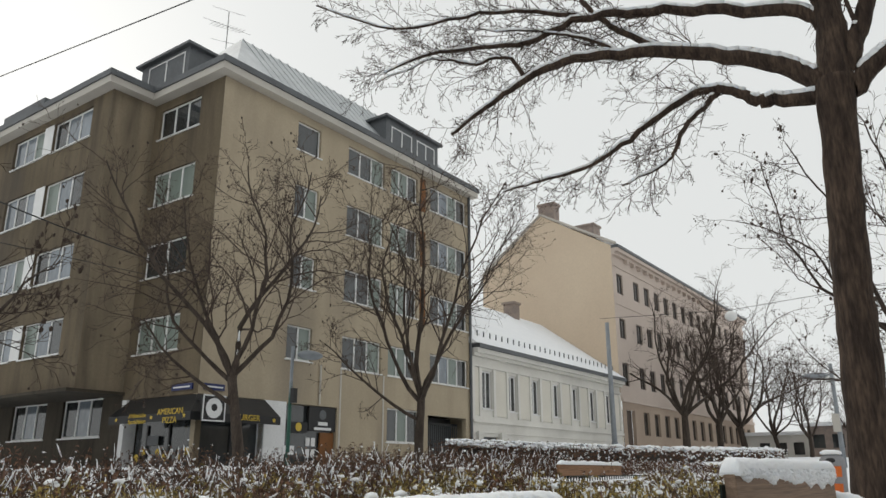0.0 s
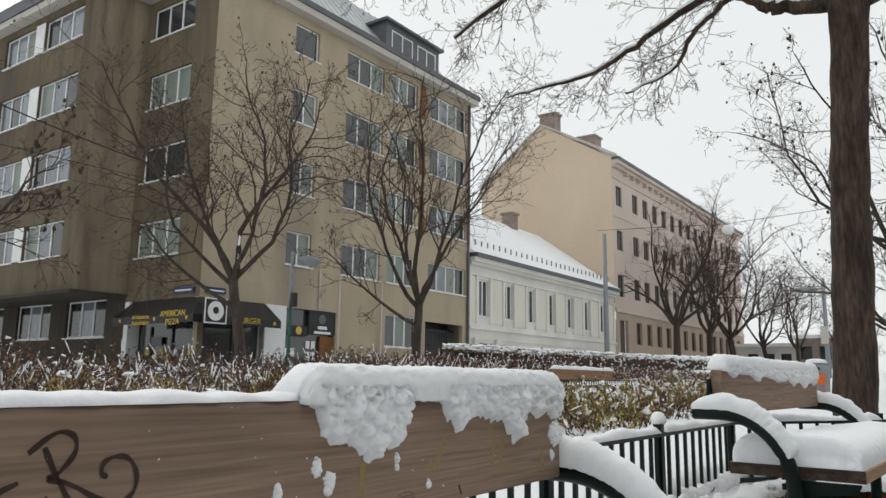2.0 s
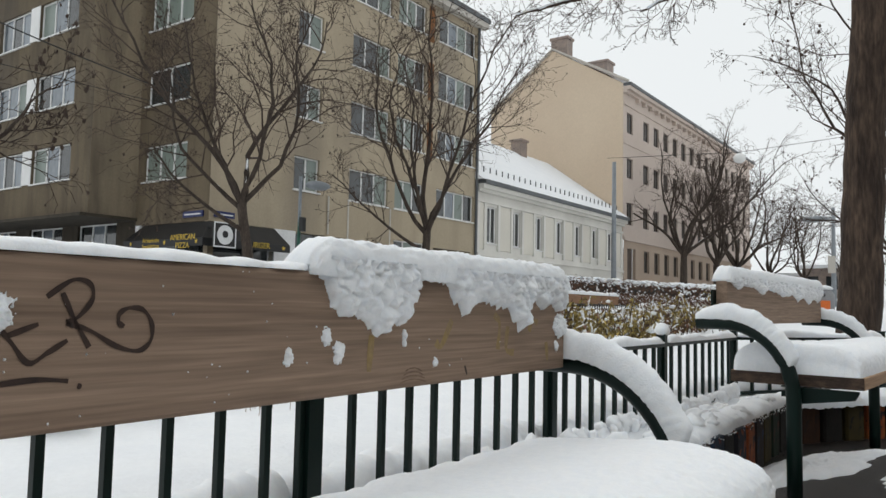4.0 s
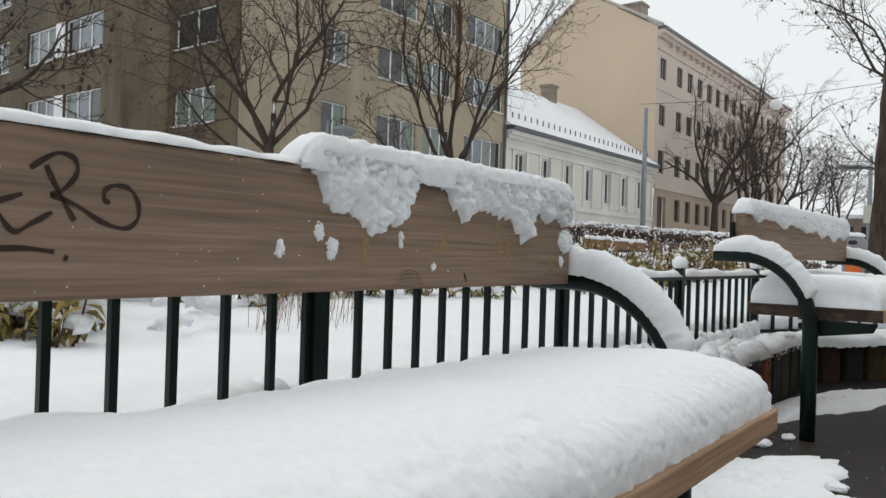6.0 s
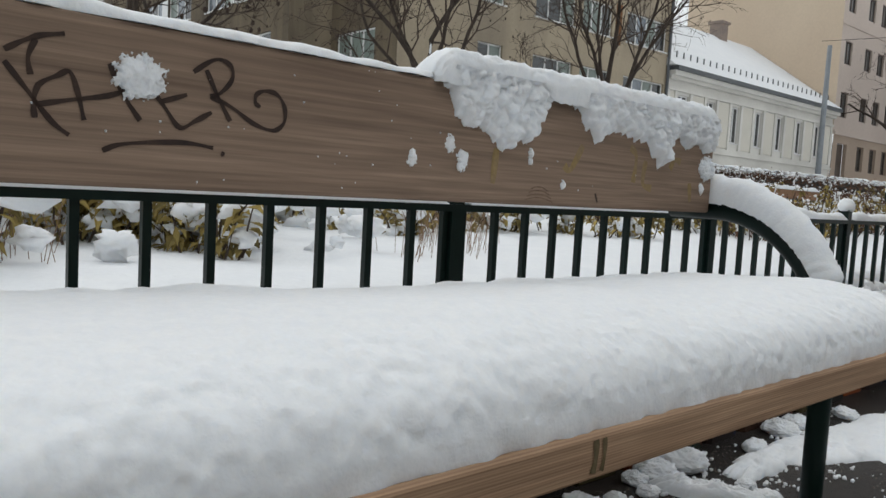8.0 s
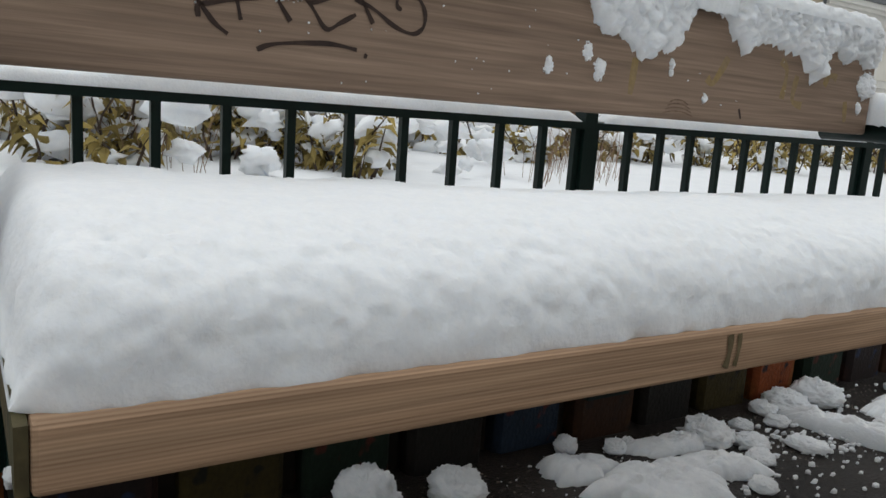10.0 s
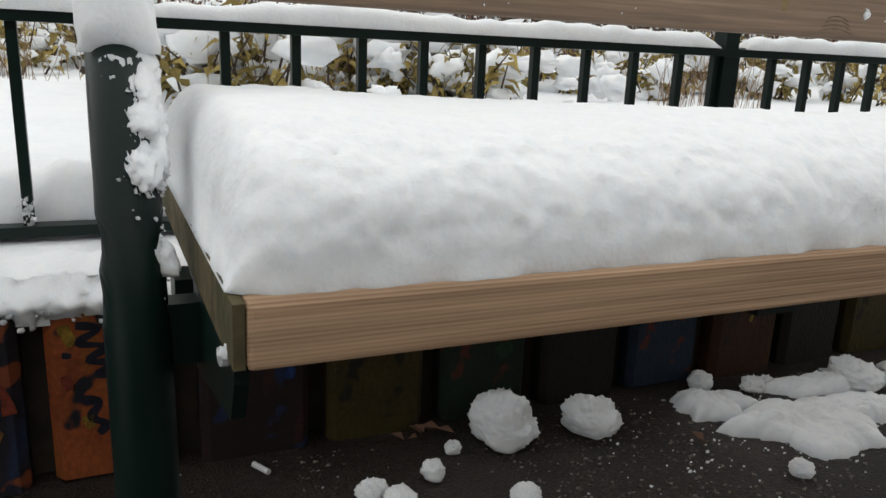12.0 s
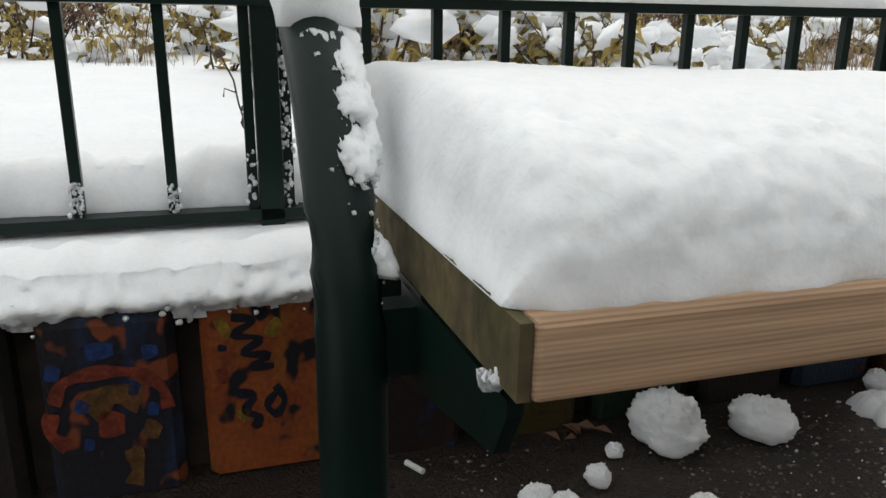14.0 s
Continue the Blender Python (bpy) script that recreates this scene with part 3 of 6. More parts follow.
# snow lying along the top of the edging
def ridge(s, a, b, w, h, lump=0.3, n=60, m=9, seed=0, droop=0.0):
    """A rounded strip of snow from a to b, w wide and h high, with an uneven edge."""
    a, b = Vector(a), Vector(b)
    d = (b - a).normalized()
    side = d.cross(Vector((0, 0, 1))).normalized()
    k0 = len(s.v)
    for i in range(n + 1):
        t = i / n
        p = a.lerp(b, t)
        q = p * 9 + Vector((seed, 0, 0))
        end = min(1.0, math.sqrt(max(0.0, min(t, 1 - t)) * n / 3 + 0.02))
        hh = h * end * (1 + lump * noise.noise(q * 0.6) + lump * 0.6 * noise.noise(q * 3))
        for j in range(m):
            u = j / (m - 1) * 2 - 1
            ww = w * (1 + 0.35 * lump * noise.noise(q * 4 + Vector((0, u * 2, 5))))
            ang = math.pi * j / (m - 1)
            z = math.sin(ang) ** 0.7 * hh
            y = -math.cos(ang) * ww / 2
            if j in (0, m - 1):
                z = -droop * (0.5 + noise.noise(q * 3 + Vector((0, u * 7, 0)))) if droop else 0.0
            s.v.append(tuple(p + side * (-y) + Vector((0, 0, z))))
    for i in range(n):
        for j in range(m - 1):
            c = k0 + i * m + j
            s.f.append((c, c + 1, c + m + 1, c + m))
    return s


s = Soup()
ridge(s, (-3, 1.160, 0.264), (CORNER_X, 1.163, 0.264), 0.150, 0.058, 0.4, 900, 15, 1, 0.0)
for i in range(500):
    r = random.uniform(0.0012, 0.0035)
    s.blob((random.uniform(-1.2, 4.2), EDGE_Y - 0.001 + random.gauss(0, 0.003), 0.277 + random.gauss(0, 0.009)), (r * 1.2, r, r), 0.3, 4, 6)


def lip(x, z):
    d = z - 0.275 + 0.013 * noise.noise(Vector((x * 11, 4, 0))) + 0.010 * noise.noise(Vector((x * 50, z * 30, 4))) + 0.006 * noise.noise(Vector((x * 140, z * 90, 4)))
    return 0.022 * (1 - math.exp(-d / 0.014)) * lumps(x, z, 8, 0.5) if d > 0 else 0.0


crust(s, (-1.3, 1.7, 0.004), (0.243, 0.322, 0.004), lambda x, z, h: (x, EDGE_Y + 0.003 - h + max(0.0, z - 0.290) * 1.5, z), lip)
ridge(s, (CORNER_X, 1.150, 0.262), (8.4, 1.150 + bed_edge(8.4), 0.262), 0.20, 0.07, 0.5, 220, 11, 2, 0.018)
thing("edging_snow", s, SNOW_CRUMB, "ridge of fresh snow along the painted edging", "snow", kind="stuff", smooth=True)

# ---- fence ----
FENCE_Y, RAIL = 1.344, 0.587
fence = tagged(empty("fence"), "low dark green steel fence with thin square bars", "fence")
bar_me = Soup().box((-0.0068, -0.0068, 0.31), (0.0068, 0.0068, RAIL)).mesh("bar", GREEN)


def post_mesh():
    q = Soup().box((-0.016, -0.016, -0.05), (0.016, 0.016, 0.632))
    q.box((-0.018, -0.018, 0.632), (0.018, 0.018, 0.638))
    return q.mesh("post", GREEN)


post_me = post_mesh()
posts = [-2.3, -1.14, 0.062, 1.119, 2.115, 3.09, 4.18]
for a, b in zip(posts, posts[1:]):
    q = Soup()
    q.box((a, FENCE_Y - 0.02, RAIL), (b, FENCE_Y + 0.02, RAIL + 0.014)).box((a, FENCE_Y - 0.016, 0.305), (b, FENCE_Y + 0.016, 0.32))
    part("rail", q, GREEN, fence)
    # each panel: its own end stiles beside the posts, and the bars between them
    first, step, n = {0.062: (0.1985, 0.1015, 9), 1.119: (1.239, 0.0952, 9), -1.14: (-0.997, 0.1163, 9)}.get(a, (a + (b - a) / 10, (b - a) / 10, 9))
    for i in range(n):
        ob = part("bar", bar_me, None, fence)
        ob.matrix_local = pose(first + step * i, FENCE_Y, 0)
    for x in (a + 0.0245, b - 0.0245):
        ob = part("stile", bar_me, None, fence)
        ob.matrix_local = pose(x, FENCE_Y, 0)
for a in posts:
    ob = part("post", post_me, None, fence)
    ob.matrix_local = pose(a, FENCE_Y, 0)
# past the corner it turns with the bed
for i in range(4):
    L = 1.1
    m0 = pose(4.18 + i * L * math.cos(radians(-31.8)), FENCE_Y + i * L * math.sin(radians(-31.8)), 0, 0, 0, -31.8)
    q = Soup().box((0, -0.02, RAIL), (L, 0.02, RAIL + 0.014)).box((0, -0.016, 0.305), (L, 0.016, 0.32))
    ob = part("rail", q, GREEN, fence)
    ob.matrix_local = m0
    for j in range(8):
        ob = part("bar", bar_me, None, fence)
        ob.matrix_local = m0 @ pose(L * (j + 1) / 9, 0, 0)
    ob = part("post", post_me, None, fence)
    ob.matrix_local = m0 @ pose(L, 0, 0)

s = Soup()
for i, (a, b) in enumerate(zip(posts, posts[1:])):
    ridge(s, (a + 0.03, FENCE_Y, RAIL + 0.014), (b - 0.03, FENCE_Y, RAIL + 0.014), 0.046, 0.026, 0.5, 70, 9, i * 7, 0.0)
for i in range(4):
    L = 1.1
    c, sn = math.cos(radians(-31.8)), math.sin(radians(-31.8))
    ridge(s, (4.18 + (i * L + 0.03) * c, FENCE_Y + (i * L + 0.03) * sn, RAIL + 0.014), (4.18 + (i + 1) * L * c, FENCE_Y + (i + 1) * L * sn, RAIL + 0.014), 0.05, 0.03, 0.5, 50, 9, 50 + i)
for a in posts[1:]:
    s.blob((a, FENCE_Y, 0.652), (0.031, 0.031, 0.03 if a != 1.119 else 0.012), 0.12, 8, 12, 0.6)
random.seed(17)
for x, lo, hi, num in ((-0.183, 0.32, 0.365, 46), (-0.067, 0.32, 0.36, 42), (-0.299, 0.32, 0.36, 30), (0.0865, 0.32, 0.59, 150), (0.0375, 0.33, 0.40, 24), (1.119, 0.45, 0.60, 30)):
    for i in range(num):
        r = random.uniform(0.0012, 0.0034)
        s.blob((x + random.gauss(0, 0.0045), FENCE_Y - 0.008 + random.gauss(0, 0.002), random.uniform(lo, hi)), (r, r * 0.8, r * 1.2), 0.4, 4, 6)
thing("fence_snow", s, SNOW, "thin caps of snow on the fence rail and posts", "snow", kind="stuff", smooth=True)
s = Soup()
random.seed(5)
for k, (a, b) in enumerate(zip(posts, posts[1:])):
    ridge(s, (a, FENCE_Y + 0.089, 0.30), (b, FENCE_Y + 0.089, 0.30), 0.15, 0.092, 0.3, 160, 15, 30 + k)
c, sn = math.cos(radians(-31.8)), math.sin(radians(-31.8))
ridge(s, (4.18, FENCE_Y + 0.10, 0.30), (4.18 + 4.4 * c, FENCE_Y + 0.10 + 4.4 * sn, 0.30), 0.15, 0.095, 0.25, 260, 13, 40)
for i in range(58):
    x = 1.75 + i * 0.0425
    r = random.uniform(0.018, 0.036)
    s.blob((x + random.uniform(-0.02, 0.02), FENCE_Y - 0.004 + random.uniform(-0.02, 0.012), 0.315 + random.uniform(-0.01, 0.02)), (r * 1.2, r * 0.9, r * 1.15), 0.22, 8, 11)
for i in range(34):
    r = random.uniform(0.02, 0.045)
    s.blob((random.uniform(1.8, 4.1), random.uniform(1.12, 1.25), 0.30 + random.uniform(0, 0.02)), (r * 1.3, r, r * 0.8), 0.25, 8, 11)
thing("drifted_snow", s, SNOW, "snow heaped between the bars above the lower rail", "snow", kind="stuff", smooth=True)


# ---- benches ----
SEAT_L, SEAT_Z = 1.32, 0.458
# each bench: left end of its seat, left tube, left end of the board, depth of its left leg, tube radius
# the first seat has sunk a little towards its far end
SAG = pose(0.3, 0, SEAT_Z, 0, 0.5, 0) @ pose(-0.3, 0, -SEAT_Z)
NEAR = dict(sag=SAG, seat=0.081, tube=0.0468, board=0.075, leg=0.665, r=0.0195, z=SEAT_Z, thick=0.0335)
FAR_ONE = dict(sag=Matrix.Identity(4), seat=-0.014, tube=-0.054, board=-0.022, leg=0.73, r=0.025, z=0.45, thick=0.042)


def tube_path(leg=0.73):
    """The bent tube of a bench end: from the back of the board forwards and down to the leg."""
    p = [(0, 1.06, 0.62), (0, 0.965, 0.62)]
    for i in range(1, 13):
        a = math.pi / 2 * i / 12
        p.append((0, 0.965 - (0.965 - leg) * math.sin(a), 0.372 + 0.248 * math.cos(a)))
    return p + [(0, leg, 0.2), (0, leg, -0.06)]


def make_bench(m, d, seat_end=END_WOOD, board_mat=BOARD_WOOD, seat_mat=SEAT_WOOD):
    bench = tagged(empty("park_bench", m), "park bench with a weathered board back and bent green tube frames", "bench", "benches along the path")
    z1, z0, s0 = d["z"], d["z"] - d["thick"], d["seat"]
    part("seat", Soup().box((s0 + 0.006, 0.52, z0), (SEAT_L - 0.006, 0.955, z1)), seat_mat, bench, "larch seat plank with brown grain", bevel=0.003).matrix_local = d["sag"]
    for a, b in ((s0, s0 + 0.0055), (SEAT_L - 0.0055, SEAT_L)):
        part("seat_end", Soup().box((a, 0.522, z0 + 0.001), (b, 0.953, z1 - 0.001)), seat_end, bench, "mossy weathered end grain").matrix_local = d["sag"]
    part("backrest", Soup().box((d["board"], 0.962, 0.613), (1.480, 1.004, 0.775)), board_mat, bench, "wide grey-brown backrest board", bevel=0.005)
    for x, leg in ((d["tube"], d["leg"]), (1.508, 0.73)):
        q = Soup().tube([(x, y, z) for _, y, z in tube_path(leg)], d["r"], 20)
        t = part("frame", q, GREEN, bench, "bent dark green steel tube", smooth=False)
        t.data.polygons.foreach_set("use_smooth", [len(p.vertices) == 4 for p in t.data.polygons])
        e = 1 if x < 0.5 else -1
        q = Soup().box((min(x, x + e * 0.06), 1.005, 0.62), (max(x, x + e * 0.06), 1.011, 0.74))
        part("back_plate", q, GREEN, t)
        # flat plate under the seat end, cut slantwise at its tip
        q = Soup()
        xi = x + e * 0.036
        tip = 0.535 if e > 0 else 0.61
        prof = ((leg + 0.03, z0 - 0.003), (tip, z0 - 0.003), (tip, z0 - 0.010), (tip + 0.013, z0 - 0.034), (leg + 0.03, z0 - 0.066))
        q.quad(*[(xi, *p) for p in prof])
        q.quad(*[(xi + e * 0.007, *p) for p in reversed(prof)])
        for a, b in zip(prof, prof[1:] + prof[:1]):
            q.quad((xi, *a), (xi, *b), (xi + e * 0.007, *b), (xi + e * 0.007, *a))
        q.box((min(x, xi), leg - 0.002, z0 - 0.05), (max(x, xi), leg + 0.018, z0 - 0.01))
        q.box((min(xi, xi + e * 0.19), leg - 0.01, z0 - 0.0055), (max(xi, xi + e * 0.19), leg + 0.05, z0 - 0.0005))
        part("bracket", q, GREEN, bench, "welded steel seat bracket")
    for xm in (0.45, 1.0):
        part("crossbar", Soup().box((xm - 0.02, 0.55, z0 - 0.018), (xm + 0.02, 0.93, z0 - 0.0005)), GREEN, bench)
    part("beam", Soup().box((d["board"], 0.742, z0 - 0.038), (1.48, 0.778, z0 - 0.0185)), GREEN, bench)
    return bench


B1 = pose(0.0157, 0, 0, 0, 0, 0.93)
B2 = pose(2.912, 0.087, 0.073, 0, 0, -3.0)
bench_1 = make_bench(B1, NEAR)
# its seat ends are wet wood with their shade added to the colour
bench_2 = make_bench(B2, FAR_ONE, WET_SHADED_WOOD)


def seat_snow(name, m, left, right, base, h, seed):
    """A thick cushion of snow over the whole seat, bulging over its front edge."""
    s = Soup()
    n, k = 420, 104
    for i in range(n + 1):
        t = i / n
        x = left + (right - left) * t
        e = min(t, 1 - t) * (right - left)
        er = math.sqrt(max(0.0, 1 - max(0.0, 1 - e / (0.034 if t < 0.5 else 0.05)) ** 2.6))
        for j in range(k + 1):
            ang = math.pi * j / k
            c, sn = math.cos(ang), math.sin(ang)
            pc, ps = (0.62, 0.66) if c > 0 else (0.45, 0.5)
            y = 0.738 - 0.211 * math.copysign(abs(c) ** pc, c) * (0.94 + 0.06 * er)
            z = abs(sn) ** ps
            top = h * (1 + 0.09 * noise.noise(Vector((x * 2.9 + seed, y * 3, 0))) + 0.05 * noise.noise(Vector((x * 9 + seed, y * 9, 3))))
            top *= 1 - 0.22 * min(1.0, max(0.0, (y - 0.68) / 0.2)) * min(1.0, max(0.0, (x - 0.15) / 0.4)) + max(0.0, y - 0.8) / 0.15 * (0.15 * noise.noise(Vector((x * 11 + seed, 5, 0))) + 0.10 * noise.noise(Vector((x * 34 + seed, y * 12, 2))))
            p = Vector((x, y, base + top * z * er))
            q = p + Vector((seed, 0, 0))
            l = 0.0016 * noise.noise(q * 15) + 0.0018 * noise.noise(q * 38) + 0.0018 * noise.noise(q * 85) + 0.0011 * noise.noise(q * 170)
            l += 0.0052 * (lumps(p.x * 1.15, (p.z - p.y) * 1.15, seed, 0.8) - 0.7) * min(1.0, max(0.22, c * 2 - 0.2))
            w = 1.0 if c > 0.35 else 0.55
            p += Vector((0, -c * 1.0, sn)) * l * w * min(1.0, z * 3)
            if e < 0.07:
                p.x += (1 if t > 0.5 else -1) * l * 0.7
            if 0 < j < k:
                s.v.append(tuple(p))
            else:
                s.v.append((p.x, p.y + (0.004 * noise.noise(q * 60) if j == 0 else 0), base))
    for i in range(n):
        for j in range(k):
            a = i * (k + 1) + j
            s.f.append((a, a + k + 1, a + k + 2, a + 1))
    s.f.append(tuple(range(k + 1)))
    s.f.append(tuple(n * (k + 1) + j for j in range(k, -1, -1)))
    return thing(name, s, SNOW, "thick cushion of fresh snow lying on the bench seat", "snow", "snow on the benches", smooth=True, m=m)


seat_snow("seat_snow", B1 @ SAG, NEAR["seat"], SEAT_L + 0.008, SEAT_Z - 0.0005, 0.078, 0)
seat_snow("seat_snow", B2, -0.01, SEAT_L + 0.01, 0.4495, 0.105, 40)


def board_snow(m, x0, x1, h, seed, drips, thin=None):
    """Snow on the top edge of the backrest, hanging over its face in lumps."""
    s = Soup()
    random.seed(seed)
    n, k = 130, 22
    for i in range(n + 1):
        t = i / n
        x = x0 + (x1 - x0) * t
        e0 = min(1.0, max(0.0, (x - x0) / 0.035 + 0.02)) ** 0.5
        e1 = min(1.0, max(0.0, (x1 - x) / 0.03 + 0.05)) ** 0.5
        hh = h * e0 * e1 * (1 + 0.13 * noise.noise(Vector((x * 5 + seed, 0, 0))))
        hang = 0.004 + 0.012 * max(0, noise.noise(Vector((x * 24 + seed, 3, 0))))
        for j in range(k + 1):
            ang = math.pi * j / k
            c = math.cos(ang)
            y = 0.983 - 0.036 * math.copysign(abs(c) ** 0.6, c)
            z = 0.774 + hh * abs(math.sin(ang)) ** 0.6
            if j == 0:
                z = 0.774 - hang * e1
            l = 0.0035 * noise.noise(Vector((x * 45 + seed, ang * 9, 2))) + 0.002 * noise.noise(Vector((x * 110, ang * 20, 2)))
            s.v.append((x, y - l * 1.4, z + l))
    for i in range(n):
        for j in range(k):
            a = i * (k + 1) + j
            s.f.append((a, a + k + 1, a + k + 2, a + 1))
    s.f.append(tuple(range(k + 1)))
    s.f.append(tuple(n * (k + 1) + j for j in range(k, -1, -1)))
    if thin:
        ridge(s, (thin[0], 0.983, 0.7745), (thin[1], 0.983, 0.7745), 0.044, 0.011, 0.8, 190, 9, seed)
    cap = thing("backrest_snow", s, SNOW, "loaf of snow on top of the backrest board", "snow", "snow on the benches", smooth=True, m=m)
    s = Soup()
    for run in drips:
        lo, hi = run[0][0] - 0.012, run[-1][0] + 0.012

        def thick(x, z):
            xx = min(max(x + 0.006 * noise.noise(Vector((x * 60, z * 60, seed))), run[0][0]), run[-1][0])
            low = run[0][1]
            for (xa, za), (xb, zb) in zip(run, run[1:]):
                if xa <= xx <= xb:
                    low = za + (zb - za) * (xx - xa) / (xb - xa)
            low += 0.009 * noise.noise(Vector((x * 70, seed, 0))) + 0.008 * noise.noise(Vector((x * 130, z * 40, 4)))
            d = min(z - low, (x - lo) * 0.9, (hi - x) * 0.9)
            if d <= 0:
                return 0.0
            return 0.030 * (1 - math.exp(-d / 0.014)) * lumps(x, z, seed, 0.6)

        crust(s, (lo, hi, 0.0022), (0.66, 0.80, 0.0022), lambda x, z, h: (x, 0.9618 - h, z), thick)
    thing("hanging_snow", s, SNOW_CRUMB, "crumbly lumps of snow hanging down the backrest face", "snow", "snow on the benches", smooth=True, m=m)


board_snow(B1, 0.742, 1.475, 0.047, 2, [((0.770, 0.765), (0.784, 0.732), (0.804, 0.712), (0.83, 0.722), (0.854, 0.706), (0.874, 0.690), (0.895, 0.693), (0.912, 0.708), (0.93, 0.703), (0.944, 0.718), (0.954, 0.752), (0.97, 0.768)),
                                      ((1.045, 0.77), (1.064, 0.742), (1.085, 0.735), (1.10, 0.718), (1.118, 0.735), (1.15, 0.745), (1.19, 0.738), (1.214, 0.732), (1.24, 0.735), (1.264, 0.712), (1.285, 0.69), (1.306, 0.698), (1.312, 0.745), (1.34, 0.748), (1.385, 0.732), (1.41, 0.745), (1.44, 0.728), (1.46, 0.735), (1.475, 0.76))], (0.077, 0.75))
board_snow(B2, -0.02, 1.475, 0.058, 9, [((0.02, 0.772), (0.1, 0.745), (0.16, 0.765), (0.3, 0.762), (0.42, 0.735), (0.5, 0.755), (0.62, 0.75), (0.75, 0.73), (0.9, 0.748), (1.0, 0.715), (1.1, 0.742), (1.2, 0.705), (1.3, 0.735), (1.4, 0.72), (1.47, 0.75))])


def arm_snow(m, x, seed, w=0.062, h=0.05, to=10, leg=0.73):
    """Snow riding on the bend of a bench frame."""
    s = Soup()
    p = [Vector((x, y, z)) for _, y, z in tube_path(leg)]
    fine = []
    for a, b in zip(p[:to], p[1:to + 1]):
        for i in range(6):
            fine.append(a.lerp(b, i / 6))
    n, k = len(fine), 12
    for i, c in enumerate(fine):
        d = (fine[min(i + 1, n - 1)] - fine[max(i - 1, 0)]).normalized()
        up = Vector((1, 0, 0)).cross(d)
        if up.z < 0:
            up = -up
        t = i / (n - 1)
        g_ = min(1.0, (min(t, 1 - t) * 10 + 0.05)) ** 0.5
        hh = h * g_ * (1 - 0.45 * t) * (1 + 0.25 * noise.noise(Vector((t * 9 + seed, 0, 0))))
        for j in range(k + 1):
            a = math.pi * j / k
            l = 0.004 * noise.noise(Vector((t * 40 + seed, a * 6, 0))) + 0.002 * noise.noise(Vector((t * 90 + seed, a * 12, 0)))
            s.v.append(tuple(c + Vector((-math.cos(a) * (w / 2 + l), 0, 0)) + up * (0.012 + (hh + 0.012) * math.sin(a) ** 0.7 + l)))
    for i in range(n - 1):
        for j in range(k):
            a = i * (k + 1) + j
            s.f.append((a, a + k + 1, a + k + 2, a + 1))
    s.f.append(tuple(range(k + 1)))
    s.f.append(tuple((n - 1) * (k + 1) + j for j in range(k, -1, -1)))
    return thing("arm_snow", s, SNOW, "roll of snow clinging to the bent tube", "snow", "snow on the benches", smooth=True, m=m)


arm_snow(B1, 1.508, 3)
arm_snow(B1, NEAR["tube"] + 0.002, 7, 0.05, 0.045, 7, NEAR["leg"])
arm_snow(B2, -0.05, 13)
arm_snow(B2, 1.508, 17)

# snow crumbs stuck to the tube and to the seat end of the first bench
s = Soup()
random.seed(8)
SPOTS = ((0.30, 0.606, 0.80, 0.018), (0.55, 0.575, 0.95, 0.032), (0.15, 0.562, 0.75, 0.024), (0.80, 0.548, 0.75, 0.032), (0.55, 0.524, 0.60, 0.014), (0.45, 0.496, 0.50, 0.015), (1.10, 0.515, 0.45, 0.03), (1.05, 0.444, 0.26, 0.011))


def tube_at(z):
    """The centre line of the bent tube at a height."""
    return 0.965 - (0.965 - NEAR["leg"]) * math.sqrt(max(0.0, 1 - (max(0.0, z - 0.372) / 0.248) ** 2))


def tube_thick(a, z):
    best = -1.0
    for (a0, z0, ra, rz) in SPOTS:
        best = max(best, 1 - math.hypot((a - a0) / ra, (z - z0) / rz))
    best += 0.34 * noise.noise(Vector((a * 7, z * 160, 0))) + 0.40 * noise.noise(Vector((a * 14, z * 380, 3)))
    return 0.013 * (1 - math.exp(-best * 5)) * lumps(a * 0.028, z, 3, 0.6) if best > 0 else 0.0


# the angle runs round the tube from the side that faces the path towards the seat
crust(s, (-0.95, 1.75, 0.05), (0.425, 0.635, 0.0016), lambda a, z, h: (NEAR["tube"] + math.sin(a) * (NEAR["r"] + h), tube_at(z) - math.cos(a) * (NEAR["r"] + h), z), tube_thick)
for i in range(120):
    a0, z0, ra, rz = random.choice(SPOTS)
    a, z, r = a0 + random.gauss(0, ra * 0.7), z0 + random.gauss(0, rz * 0.8), random.uniform(0.0006, 0.0016)
    s.blob((NEAR["tube"] + math.sin(a) * (NEAR["r"] + r * 0.5), tube_at(z) - math.cos(a) * (NEAR["r"] + r * 0.5), z), (r, r, r), 0.3, 3, 5)
for i in range(9):
    t = random.uniform(0.62, 1.0)
    r = random.uniform(0.0025, 0.0055)
    s.blob((0.082, 0.60 - 0.062 * t, 0.400 + 0.030 * t), (r * 0.8, r, r), 0.4, 6, 8)
thing("clinging_snow", s, SNOW_CRUMB, "wet crumbs of snow clinging to the green tube", "snow", kind="stuff", smooth=True, m=B1)
s = Soup()
